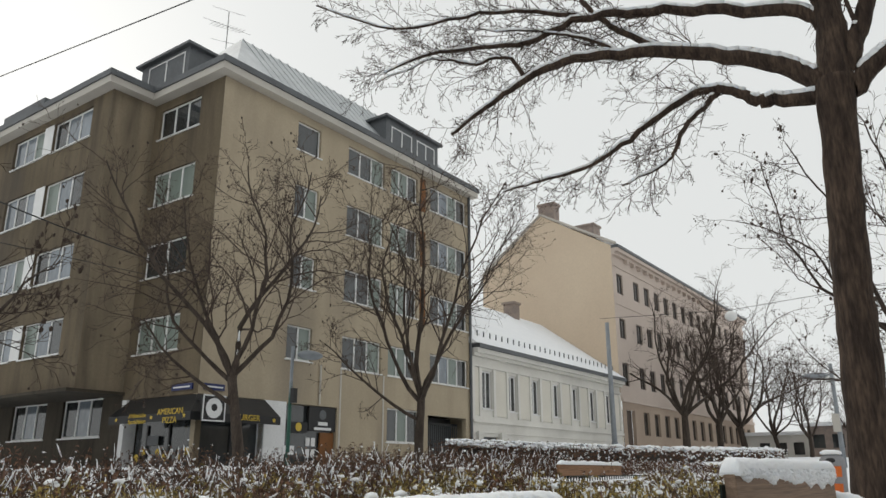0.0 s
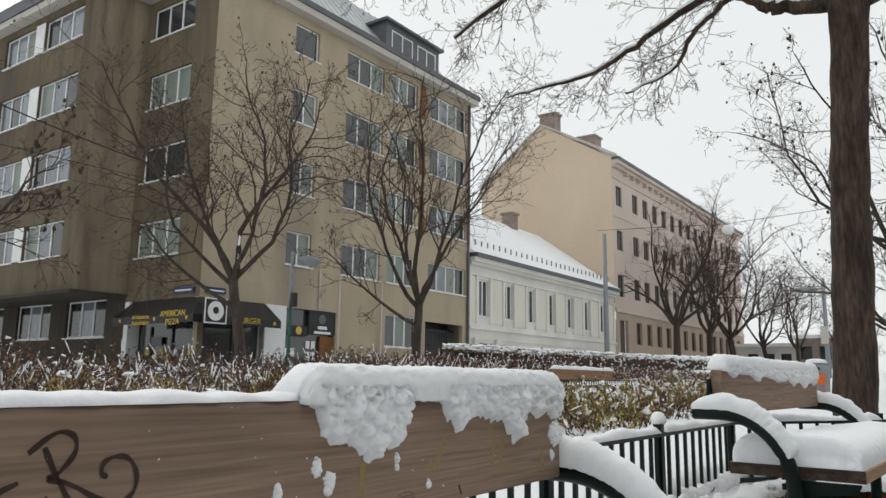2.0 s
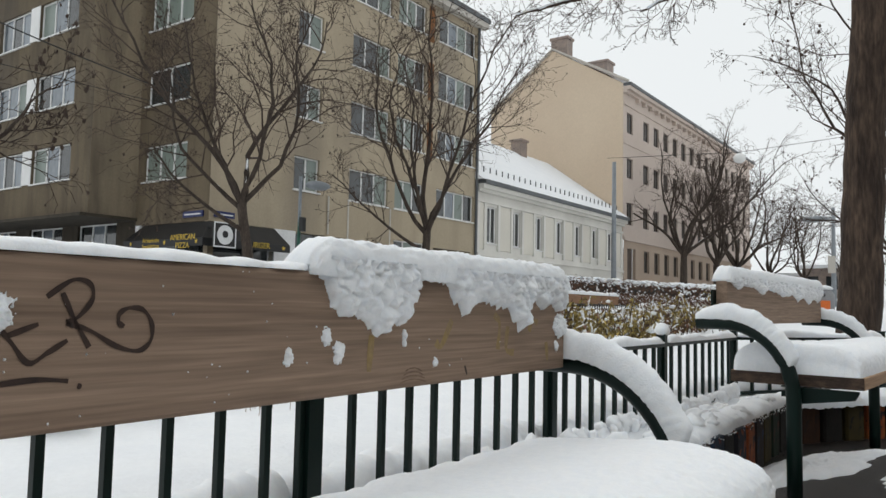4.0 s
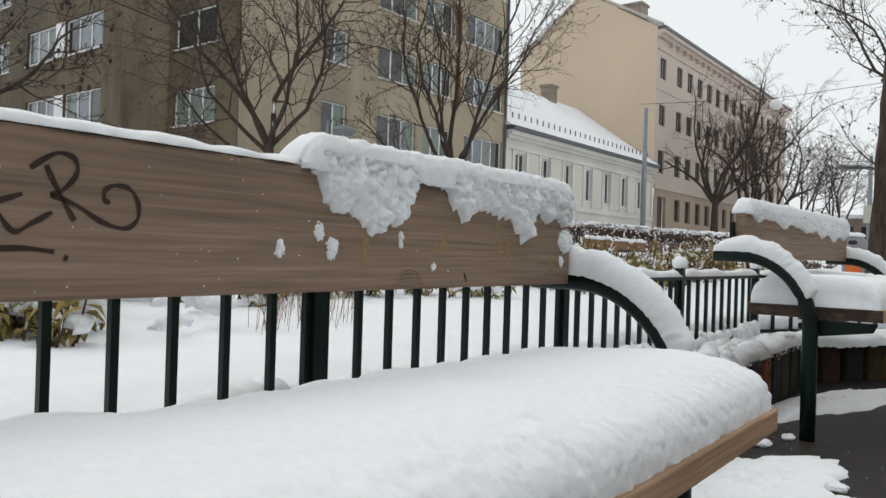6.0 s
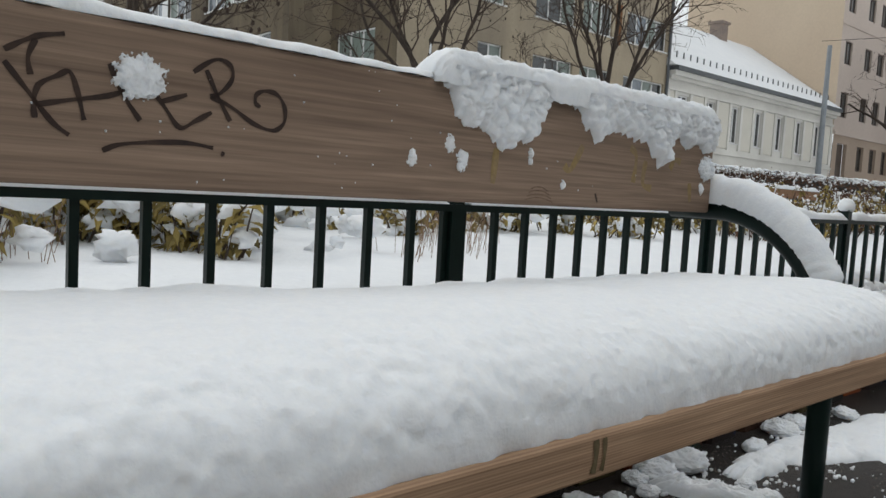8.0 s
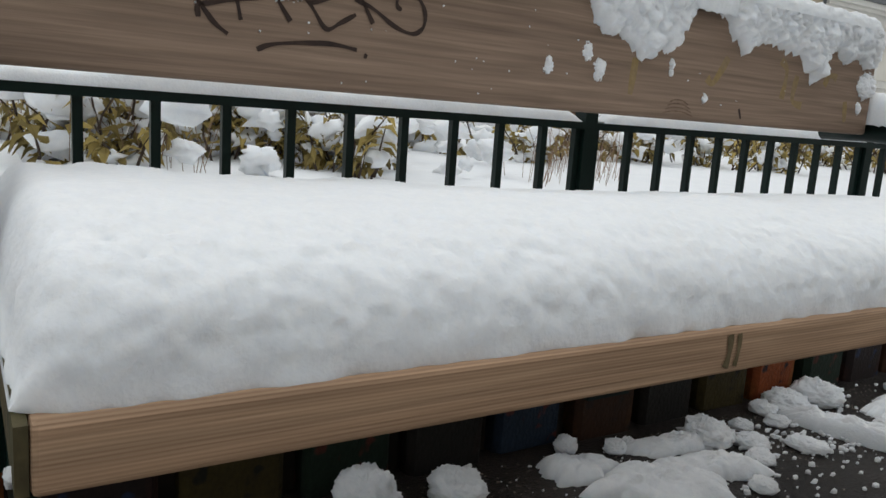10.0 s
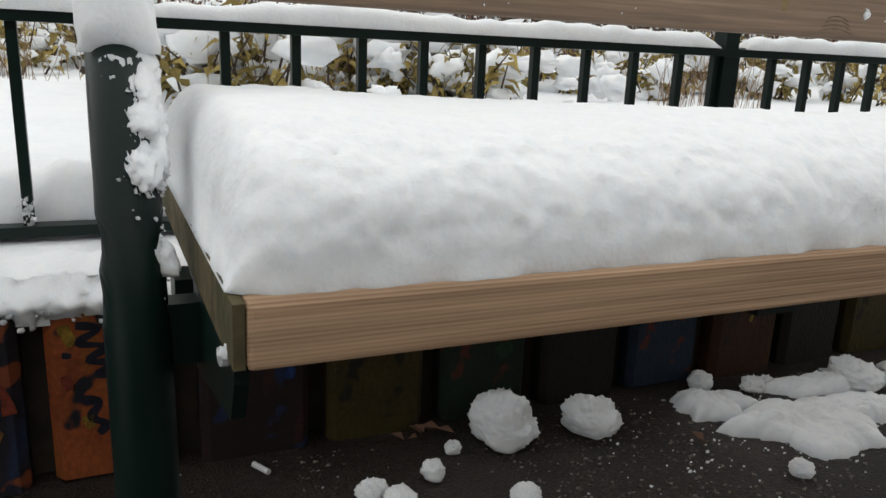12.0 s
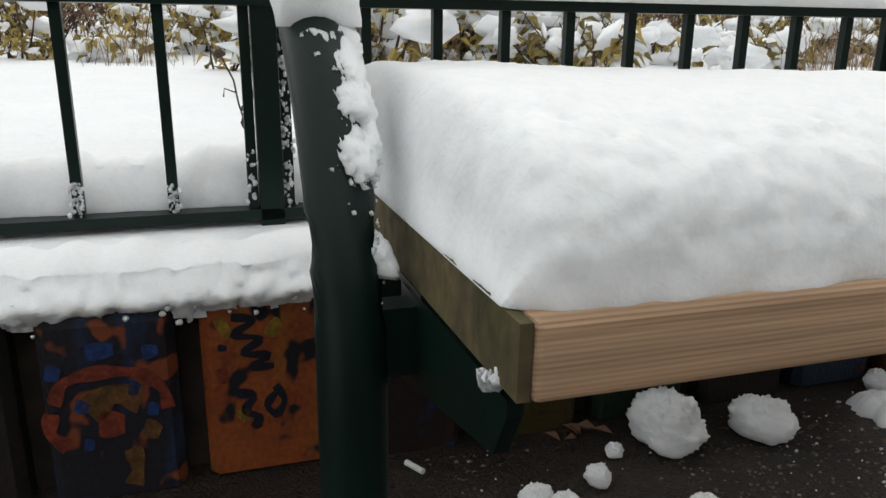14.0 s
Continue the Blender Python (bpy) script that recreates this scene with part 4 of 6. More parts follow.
for (xc, zc, rr, num) in ((0.36, 0.722, 0.0115, 130), (0.71, 0.668, 0.006, 6), (0.775, 0.692, 0.007, 9), (0.80, 0.672, 0.008, 10), (0.94, 0.690, 0.004, 5), (0.94, 0.68, 0.003, 3), (1.02, 0.648, 0.004, 6), (1.455, 0.70, 0.012, 10), (1.44, 0.66, 0.006, 3)):
    big = rr > 0.01

    def spat(x, z):
        d = 1 - math.hypot((x - xc) / (rr * (2.15 if big else 1.15)), (z - zc) / (rr * (1.9 if big else 1.9)))
        d += (0.26 if big else 0.42) * noise.noise(Vector((x * 110 + xc * 9, z * 110, 0))) + (0.3 if big else 0.42) * noise.noise(Vector((x * 300, z * 300, 7)))
        return (0.013 if big else 0.0075) * (1 - math.exp(-d * 4)) * lumps(x, z, 5, 0.6) if d > 0 else 0.0

    g_ = rr * 3.2
    crust(s, (xc - g_, xc + g_, 0.0013), (zc - g_, zc + g_, 0.0013), lambda x, z, h: (x, 0.9618 - h, z), spat)
for i in range(48):
    x, z, r = random.uniform(0.0, 1.45), random.uniform(0.62, 0.77), random.uniform(0.0005, 0.0015)
    s.blob((x, 0.9615, z), (r, r * 0.7, r), 0.3, 3, 5)
thing("spattered_snow", s, SNOW_CRUMB, "spatters of snow stuck to the backrest face", "snow", kind="stuff", smooth=True, m=B1)

# marker strokes on the backrest


STROKES_A = (
    ((0.242, 0.730), (0.257, 0.740), (0.271, 0.747), (0.291, 0.752)),
    ((0.267, 0.743), (0.261, 0.727), (0.263, 0.711)),
    ((0.242, 0.720), (0.262, 0.695), (0.281, 0.671), (0.296, 0.660)),
    ((0.267, 0.673), (0.266, 0.687), (0.270, 0.703), (0.285, 0.713), (0.296, 0.718), (0.303, 0.700), (0.309, 0.675)),
    ((0.268, 0.685), (0.295, 0.692), (0.335, 0.702), (0.356, 0.715)),
    ((0.331, 0.731), (0.343, 0.705), (0.361, 0.680)),
    ((0.340, 0.704), (0.356, 0.720), (0.366, 0.732)),
    ((0.368, 0.716), (0.385, 0.696), (0.401, 0.677), (0.417, 0.685), (0.435, 0.696)),
)
STROKES_B = (
    ((0.382, 0.701), (0.408, 0.711)),
    ((0.428, 0.739), (0.441, 0.714), (0.456, 0.689)),
    ((0.414, 0.735), (0.437, 0.751), (0.454, 0.748), (0.457, 0.734), (0.445, 0.718), (0.433, 0.712)),
    ((0.433, 0.712), (0.457, 0.704), (0.484, 0.689), (0.508, 0.684), (0.521, 0.694), (0.521, 0.711), (0.511, 0.724), (0.496, 0.726), (0.486, 0.721), (0.485, 0.712), (0.491, 0.708)),
    ((0.326, 0.648), (0.347, 0.656), (0.403, 0.662), (0.438, 0.659)),
    ((0.447, 0.654), (0.451, 0.653)),
)
for pts in STROKES_A + STROKES_B:
    part("marker_stroke", stroke(pts, 0.0046), INK, bench_1, "brown-black felt pen stroke")
for pts in (((0.866, 0.692), (0.862, 0.642)), ((1.064, 0.712), (1.036, 0.672), (1.02, 0.678)), ((1.196, 0.72), (1.215, 0.705), (1.21, 0.66)), ((1.245, 0.70), (1.24, 0.66), (1.268, 0.652)),
            ((1.325, 0.69), (1.338, 0.708), (1.36, 0.705)), ((1.396, 0.668), (1.403, 0.632))):
    part("spray_stroke", stroke(pts, 0.011, 0.9614), YELLOW_INK, bench_1, "faded yellow spray stroke")
part("carved_mark", stroke(((1.105, 0.637), (1.112, 0.622)), 0.004, 0.9616), INK, bench_1)

for x, w in ((0.536, 0.006), (0.5465, 0.0045)):
    part("notch", stroke(((x, SEAT_Z - 0.003), (x + 0.001, SEAT_Z - 0.016), (x - 0.002, SEAT_Z - 0.028)), w, 0.5192), END_WOOD, bench_1, "dark split knot in the plank edge").matrix_local = SAG
for k in range(4):
    z, w = 0.622 + 0.0055 * k, 0.030 - 0.004 * k
    part("knot_line", stroke(((0.963 - w, z - 0.001), (0.963 - w * 0.5, z + 0.0022), (0.966, z + 0.0030), (0.966 + w * 0.5, z + 0.0012), (0.968 + w, z - 0.0030)), 0.0015, 0.9615), KNOT, bench_1)

# ---- snow on the path ----
random.seed(21)


def clump(x, y, r, h):
    s = Soup().blob((0, 0, h * 0.4), (r, r * random.uniform(0.75, 1.0), h * 0.62), 0.10, 44, 64, 0.62, 1.7)
    off = Vector((random.uniform(0, 9), random.uniform(0, 9), 0))
    f = 0.05 / max(r, 0.02)
    for i, v in enumerate(s.v):
        if v[2] > 0.003:
            p = Vector(v)
            k = 1 + 0.16 * (abs(noise.noise(p * 42 * f + off)) - 0.2) + 0.13 * (abs(noise.noise(p * 105 * f + off)) - 0.2) + 0.10 * noise.noise(p * 230 * f + off) + 0.05 * noise.noise(p * 480 * f + off)
            s.v[i] = (v[0] * k, v[1] * k, v[2] * k)
    return thing("snow_clump", s, SNOW_CRUMB, "fallen lump of snow on the wet path", "snow clump", "snow lumps on the path", smooth=True, m=pose(x, y, GROUND, 0, 0, random.uniform(0, 360)))


for (x, y, r, h) in ((0.500, 1.008, 0.050, 0.062), (0.632, 0.992, 0.038, 0.046), (0.880, 1.050, 0.020, 0.028), (0.424, 0.996, 0.011, 0.016), (0.376, 0.948, 0.015, 0.022),
                     (0.293, 0.930, 0.018, 0.024), (0.318, 0.905, 0.024, 0.020), (0.459, 0.866, 0.018, 0.020), (0.230, 0.878, 0.024, 0.018), (0.822, 0.800, 0.015, 0.020),
                     (0.958, 1.016, 0.020, 0.022), (0.990, 1.020, 0.014, 0.018), (1.165, 0.892, 0.028, 0.018), (1.515, 1.020, 0.048, 0.050), (1.430, 1.030, 0.046, 0.034), (1.362, 1.030, 0.026, 0.022), (1.333, 0.980, 0.022, 0.018), (1.252, 0.995, 0.021, 0.018),
                     (1.779, 0.990, 0.034, 0.026), (1.961, 1.015, 0.046, 0.034), (2.060, 1.015, 0.040, 0.030), (1.540, 0.890, 0.020, 0.016), (1.510, 0.832, 0.030, 0.020), (1.207, 0.937, 0.030, 0.020), (1.289, 0.890, 0.034, 0.020), (1.145, 0.985, 0.045, 0.036),
                     (2.41, 0.905, 0.027, 0.018), (2.70, 0.914, 0.031, 0.022), (2.28, 0.985, 0.035, 0.027),
                     (2.19, 0.575, 0.045, 0.027), (2.34, 0.63, 0.031, 0.018), (1.08, 0.825, 0.022, 0.018), (2.86, 0.87, 0.027, 0.018)):
    clump(x, y, r, h)


def patch(x, y, rx, ry, h, seed, turn=0.0):
    """A low sheet of lying snow with a ragged edge."""
    s = Soup()
    n, k = 96, 26
    s.v.append((0, 0, h))
    for j in range(1, k + 1):
        for i in range(n):
            a = 2 * math.pi * i / n
            w = 1 + 0.38 * noise.noise(Vector((math.cos(a) * 1.6 + seed, math.sin(a) * 1.6, 0))) + 0.16 * noise.noise(Vector((math.cos(a) * 6 + seed, math.sin(a) * 6, 2))) + 0.06 * noise.noise(Vector((math.cos(a) * 18 + seed, math.sin(a) * 18, 5)))
            t = j / k
            px, py = math.cos(a) * rx * w * t, math.sin(a) * ry * w * t
            z = h * (1 - t ** 5) * (0.85 + 0.3 * noise.noise(Vector((px * 12 + seed, py * 12, 0)))) + 0.008 * h / 0.02 * noise.noise(Vector((px * 40 + seed, py * 40, 0))) * (1 - t)
            z *= 0.55 + 0.6 * lumps(px * 1.1, py * 1.1, seed, 0.55)
            s.v.append((px, py, max(z, 0.0) if j < k else -0.002))
    for i in range(n):
        s.f.append((0, 1 + i, 1 + (i + 1) % n))
    for j in range(k - 1):
        for i in range(n):
            a, b = 1 + j * n + i, 1 + j * n + (i + 1) % n
            s.f.append((a, a + n, b + n, b))
    return thing("snow_patch", s, SNOW, "ragged sheet of slushy snow lying on the path", "snow patch", "snow patches on the path", smooth=True, m=pose(x, y, GROUND + 0.001, 0, 0, turn))


patch(0.850, 0.985, 0.068, 0.040, 0.028, 1)
patch(0.930, 0.892, 0.108, 0.070, 0.030, 11, -25)
patch(1.075, 0.988, 0.098, 0.032, 0.024, 2, -10)
patch(1.055, 0.902, 0.098, 0.042, 0.026, 16, -20)
patch(1.42, 0.895, 0.155, 0.034, 0.036, 3, -73)
patch(1.70, 0.935, 0.135, 0.045, 0.024, 4, 5)
patch(1.93, 0.90, 0.15, 0.085, 0.026, 5, -10)
patch(2.27, 0.80, 0.40, 0.19, 0.028, 6, -14)
patch(1.835, 0.47, 0.31, 0.142, 0.022, 7, 10)
patch(3.66, 0.90, 0.67, 0.125, 0.031, 8, -14)
patch(3.93, 0.425, 0.445, 0.125, 0.027, 9, -20)
patch(1.30, 0.575, 0.142, 0.08, 0.018, 10)
patch(5.5, -0.78, 1.4, 0.36, 0.03, 12, -30)
patch(2.6, -1.5, 1.6, 0.8, 0.03, 13)
patch(-1.4, 0.2, 0.8, 0.5, 0.03, 14)

s = Soup()
random.seed(31)
for i in range(260):
    x, y = random.uniform(0.05, 3.2), random.uniform(0.55, 1.06)
    r = random.uniform(0.0006, 0.0016)
    s.blob((x, y, GROUND + r * 0.5), (r * 1.4, r, r), 0.3, 3, 5)
for i in range(900):
    c = random.choice((0.93, 0.95, 1.22, 1.45, 1.75, 2.1))
    x, y = random.gauss(c, 0.13), random.gauss(0.90, 0.06)
    r = random.uniform(0.0007, 0.0022) if c < 1.1 else random.uniform(0.0015, 0.0055)
    s.blob((x, min(y, 1.05), GROUND + r * 0.5), (r * 1.4, r, r), 0.3, 3, 5)
thing("snow_crumbs", s, SNOW_CRUMB, "scattered crumbs of snow and slush on asphalt", "snow", kind="stuff")
s = Soup()
for i in range(5200):
    x, y = random.uniform(0.2, 1.9), random.uniform(0.58, 1.05)
    if noise.noise(Vector((x * 4, y * 7, 2))) + random.gauss(0, 0.15) > 0.0:
        r = random.uniform(0.0008, 0.0026)
        s.blob((x, y, GROUND + r * 0.2), (r * random.uniform(0.9, 1.6), r, r * 0.7), 0.5, 3, 5)
thing("grit", s, GRIT, "coarse wet grit strewn over the dark asphalt", "gravel", kind="stuff")
q = Soup().tube([(0, 0, 0.004), (0.028, 0, 0.004)], 0.0036, 8)
thing("cigarette_end", q, SIGN_WHITE, "white cigarette end lying on the wet path", "litter", m=pose(0.192, 1.02, GROUND, 0, 0, 120))
q = Soup().tube([(0, 0, 0.004), (0.03, 0, 0.004)], 0.0036, 8)
thing("cigarette_end", q, SIGN_WHITE, "white cigarette end lying on the wet path", "litter", m=pose(0.676, 1.058, GROUND, 0, 0, 15))

# ---- the street: buildings, set out from a line nearly parallel to the path ----
FAR = pose(0.1, 0.3, 0, 0, 0, -0.413)
LIGHT_PANES = [GLASS, CURTAIN, CURTAIN]


def apartment_building():
    b = tagged(empty("apartment_building", FAR), "five-storey grey-beige apartment building with dirty plaster and a corner shop", "building")
    u0, u1, w0, w1, w2 = 15.02, 30.5, 20.2, 24.3, 49.5
    ub = 13.25
    zs = [(4.80, 6.02), (7.50, 8.74), (10.22, 11.50), (12.92, 14.10)]
    base, top = 0.0, 14.45
    # street front
    holes, wins = [], []
    for i, (a, c) in enumerate(zs):
        holes.append((18.6 - u0, 19.86 - u0, a, c + 0.02)); wins.append((holes[-1], 2 if i < 3 else 1))
        holes.append((21.5 - u0, 23.85 - u0, a - 0.05, c)); wins.append((holes[-1], 3))
        holes.append((24.3 - u0, 26.25 - u0, a - 0.05, c)); wins.append((holes[-1], 3))
        holes.append((27.25 - u0, 30.3 - u0, a - 0.05, c)); wins.append((holes[-1], 4))
    holes.append((24.3 - u0, 26.45 - u0, 2.07, 3.43)); wins.append((holes[-1], 3))
    shop_r = (18.72 - u0, 21.35 - u0, 0.6, 3.24)
    door = (27.1 - u0, 30.1 - u0, 0.6, 3.3)
    corner = (0.0, 17.75 - u0, 0.6, 3.28)
    s = Soup()
    holed_wall(s, (u0, w0), (1, 0, 0), u1 - u0, base, top, holes + [shop_r, door, corner], (0, 1, 0), 0.22)
    s.quad((u1, w0, base), (u1, 33, base), (u1, 33, top), (u1, w0, top))
    s.quad((u0, 33, base), (u0, 33, top), (u1, 33, top), (u1, 33, base))
    part("front_wall", s, PLASTER, b, "grey-beige plaster with rain streaks")
    gl = [[GLASS, CURTAIN], [GLASS, GLASS, CURTAIN], [CURTAIN, CURTAIN, GLASS], [GLASS, GLASS_BLUE, CURTAIN, GLASS]]
    for i, (h, n) in enumerate(wins):
        window(b, (u0, w0), (1, 0, 0), (0, 1, 0), *h, panes=n, glass=gl[i % 4] if n > 1 else [GLASS])
    # orange panels beside the balconies
    for a, c in zs[1:]:
        part("panel", Soup().box((26.45, w0 - 0.02, a - 0.3), (26.85, w0 + 0.03, c + 0.15)), ORANGE_PANEL, b, "rust orange cladding panel")
    # side front, set back behind the bay
    holes, wins = [], []
    for a, c in zs:
        holes.append((w0 + 1.3 - w0, 23.95 - w0, a, c + 0.02))
        wins.append(holes[-1])
    s = Soup()
    shop_l = (0.0, 3.85, 0.6, 3.28)
    holed_wall(s, (u0, w0), (0, 1, 0), w1 - w0, base, top, holes + [shop_l], (1, 0, 0), 0.22)
    part("side_wall", s, PLASTER_DARK, b, "dark brown streaked plaster, deeper in tone than the street front")
    gl = [[CURTAIN, CURTAIN, CURTAIN], [GLASS, GLASS], [CURTAIN, CURTAIN, CURTAIN], [GLASS, GLASS, GLASS]]
    for i, h in enumerate(wins):
        window(b, (u0, w0), (0, 1, 0), (1, 0, 0), *h, panes=len(gl[i]), glass=gl[i])
    # bay
    s = Soup()
    s.quad((ub, w1, 3.55), (u0, w1, 3.55), (u0, w1, top), (ub, w1, top))
    s.quad((ub, w1, 3.55), (ub, w2, 3.55), (u0, w2, 3.55), (u0, w1, 3.55))
    part("bay_side", s, PLASTER_BAY, b, "paler plaster with a dark water stain")
    holes = []
    for a, c in zs:
        for k in (0.0, 7.5, 15.0):
            holes.append((25.6 + k - w1, 28.35 + k - w1, a, c + 0.06))
            holes.append((29.05 + k - w1, 31.5 + k - w1, a, c + 0.06))
    s = Soup()
    holed_wall(s, (ub, w1), (0, 1, 0), w2 - w1, 3.55, top, holes, (1, 0, 0), 0.22)
    part("bay_wall", s, PLASTER_DARK, b, "dark brown streaked plaster, deeper in tone than the street front")
    gl = [[GLASS, GLASS_BLUE, CURTAIN], [GLASS_BLUE, GLASS, GLASS_BLUE], [GLASS_BLUE, GLASS_BLUE, GLASS], [CURTAIN, GLASS_BLUE, GLASS_BLUE]]
    for i, h in enumerate(holes):
        window(b, (ub, w1), (0, 1, 0), (1, 0, 0), *h, panes=3, glass=gl[i % 4])
    for a, c in zs:
        for k in (0.0, 7.5, 15.0):
            part("panel", Soup().box((ub - 0.02, 28.36 + k, a + 0.01), (ub + 0.04, 29.04 + k, c + 0.05)), FRAME_WHITE, b, "white panel between windows")
    # ground floor under the bay
    holes = [(a - w1, a + 2.65 - w1, 2.1, 3.45) for a in (25.5, 29.3, 33.1, 36.9, 40.7, 44.5)]
    s = Soup()
    holed_wall(s, (u0, w1), (0, 1, 0), w2 - w1, base, 3.55, holes, (1, 0, 0), 0.22)
    part("side_wall", s, PLASTER_SHADED, b, "ground floor plaster with the shade of the bay in its colour")
    part("ledge", Soup().box((ub - 0.32, w1 - 0.1, 3.44), (u0 - 0.004, w2, 3.545)), PLASTER_SHADED, b)
    for h in holes:
        window(b, (u0, w1), (0, 1, 0), (1, 0, 0), *h, panes=3, glass=[GLASS, GLASS_BLUE, GLASS])
    # eaves with a pale soffit and a dark gutter line
    foot = [(u0, w0), (u1, w0), (u1, 33.2), (ub, 33.2), (ub, w1), (u0, w1)]
    o = 0.42
    over = [(u0 - o, w0 - o), (u1 + 0.3, w0 - o), (u1 + 0.3, w2), (ub - o, w2), (ub - o, w1 - o), (u0 - o, w1 - o)]
    for z0, z1, g, mat, nm in ((14.45, 14.72, 0.0, EAVE_PALE, "eave"), (14.72, 14.95, 0.07, SHEET_GREY, "gutter")):
        s = Soup()
        ring = [(x + (-g if x < 20 else g), y + (-g if y < 30 else 0)) for x, y in over]
        n = len(ring)
        for i in range(n):
            (a, c), (d, e) = ring[i], ring[(i + 1) % n]
            s.quad((a, c, z0), (d, e, z0), (d, e, z1), (a, c, z1))
        s.f.append(tuple(len(s.v) + i for i in range(n)))
        s.v += [(x, y, z0) for x, y in ring]
        s.f.append(tuple(len(s.v) + i for i in range(n)))
        s.v += [(x, y, z1) for x, y in ring]
        part(nm, s, mat, b)
    # zinc roof with standing seams
    s = Soup()
    ridge_z, rw = 19.1, 24.0
    s.quad((u0 + 0.6, w0 + 0.35, 14.96), (u1, w0 + 0.35, 14.96), (u1, rw, ridge_z), (u0 + 3.5, rw, ridge_z))
    s.quad((u1, w0 + 0.35, 14.96), (u1, 33, 14.96), (u1, rw, ridge_z))
    s.quad((u0 + 0.6, w0 + 0.35, 14.96), (u0 + 3.5, rw, ridge_z), (u0 + 0.6, 33, 14.96))
    roof = part("roof", s, ZINC, b, "pale zinc roof with standing seams")
    for i in range(23):
        x = u0 + 3.55 + i * 0.52
        q = Soup().tube([(x, w0 + 0.4, 15.0), (x, rw, ridge_z + 0.03)], 0.03, 4)
        part("seam", q, ZINC, roof)
    # dormers
    d1 = part("dormer", Soup().box((25.3, w0 + 1.2, 15.0), (29.5, w0 + 5, 17.3)).box((25.1, w0 + 1.0, 17.3), (29.7, w0 + 5, 17.42)), SHEET_GREY, b, "dark sheet metal dormer")
    window(b, (25.3, w0 + 1.2), (1, 0, 0), (0, 1, 0), 0.4, 2.0, 15.6, 17.0, panes=2, depth=-0.02, sill=False, glass=[GLASS_BLUE])
    window(b, (25.3, w0 + 1.2), (1, 0, 0), (0, 1, 0), 2.4, 3.9, 15.6, 17.0, panes=2, depth=-0.02, sill=False, glass=[GLASS])
    part("dormer", Soup().box((u0 + 0.25, 22.9, 14.96), (u0 + 3.5, 26.0, 16.75)).box((u0 + 0.05, 22.7, 16.75), (u0 + 3.5, 26.2, 16.86)), SHEET_GREY, b, "dark sheet metal dormer")
    window(b, (u0 + 0.25, 22.9), (0, 1, 0), (1, 0, 0), 0.25, 2.6, 15.45, 16.6, panes=2, depth=-0.02, sill=False, glass=[GLASS_BLUE, GLASS])
    part("dormer", Soup().box((ub + 0.4, 30.5, 14.96), (ub + 3, 34, 16.2)), SHEET_GREY, b, "dark sheet metal dormer")
    for (x, y, z) in ((17.1, 25.6, 18.6), (22.3, 22.6, 17.1)):
        part("flue", Soup().tube([(x, y, 16), (x, y, z)], 0.13, 10).tube([(x, y, z), (x, y, z + 0.12)], 0.18, 10), SHEET_GREY, b)
    # drain pipe and stained edge at the far end
    part("drainpipe", Soup().tube([(u1 - 0.05, w0 - 0.09, 0.8), (u1 - 0.05, w0 - 0.09, 14.5)], 0.07, 8), SHEET_GREY, b)
    part("drainpipe", Soup().tube([(20.35, w0 - 0.05, 3.3), (20.35, w0 - 0.05, 4.75)], 0.04, 8), EAVE_PALE, b)
    for x in (21.45, 24.0):
        part("joint", Soup().box((x, w0 - 0.02, 0.6), (x + 0.08, w0 - 0.002, 4.7)), EAVE_PALE, b)
    # corner shop: white pillars, glazing, black awning
    part("pillar", Soup().box((17.75, w0 - 0.06, 0.4), (18.72, w0 + 0.5, 3.27)), SIGN_WHITE, b, "white painted pillar")
    part("pillar", Soup().box((u0 - 0.06, 23.95, 0.4), (u0 + 0.4, 24.2, 3.27)), SIGN_WHITE, b, "white painted pillar")
    part("shop_glazing", Soup().box((u0 + 0.3, w0 + 0.3, 0.6), (17.75, w0 + 0.34, 3.2)).box((u0 + 0.3, w0 + 0.3, 0.6), (u0 + 0.34, 23.7, 3.2)), GLASS, b)
    # black panels behind the glazing paint the dimness of the rooms
    part("shop_interior", Soup().box((u0 + 0.9, w0 + 0.9, 0.6), (17.75, w0 + 0.95, 3.2)).box((u0 + 0.9, w0 + 0.95, 0.6), (u0 + 0.95, 23.9, 3.2)).box((18.73, w0 + 0.9, 0.6), (21.3, w0 + 0.95, 3.2)), BLACK_SHOP, b, "black panel that stands for the dimness inside the shop")
    s = Soup()
    for x in (15.4, 16.6):
        s.box((x, w0 + 0.25, 0.6), (x + 0.07, w0 + 0.29, 2.4))
    for y in (20.6, 21.8, 23.0):
        s.box((u0 + 0.25, y, 0.6), (u0 + 0.29, y + 0.07, 2.4))
    s.box((u0 + 0.2, w0 + 0.2, 0.6), (17.75, w0 + 0.28, 1.25)).box((u0 + 0.2, w0 + 0.28, 0.6), (u0 + 0.28, 23.7, 1.25))
    part("shop_frame", s, BLACK_SHOP, b)
    s = Soup()
    k = 0.75
    s.quad((u0 - 0.05, w0 - 0.05, 3.25), (17.74, w0 - 0.05, 3.25), (17.85, w0 - k, 2.65), (u0 - k, w0 - k, 2.65))
    s.quad((u0 - 0.05, 23.69, 3.25), (u0 - 0.05, w0 - 0.05, 3.25), (u0 - k, w0 - k, 2.65), (u0 - k, 23.75, 2.65))
    s.quad((u0 - k, w0 - k, 2.65), (17.85, w0 - k, 2.65), (17.85, w0 - k, 2.40), (u0 - k, w0 - k, 2.40))
    s.quad((u0 - k, 23.75, 2.65), (u0 - k, w0 - k, 2.65), (u0 - k, w0 - k, 2.40), (u0 - k, 23.75, 2.40))
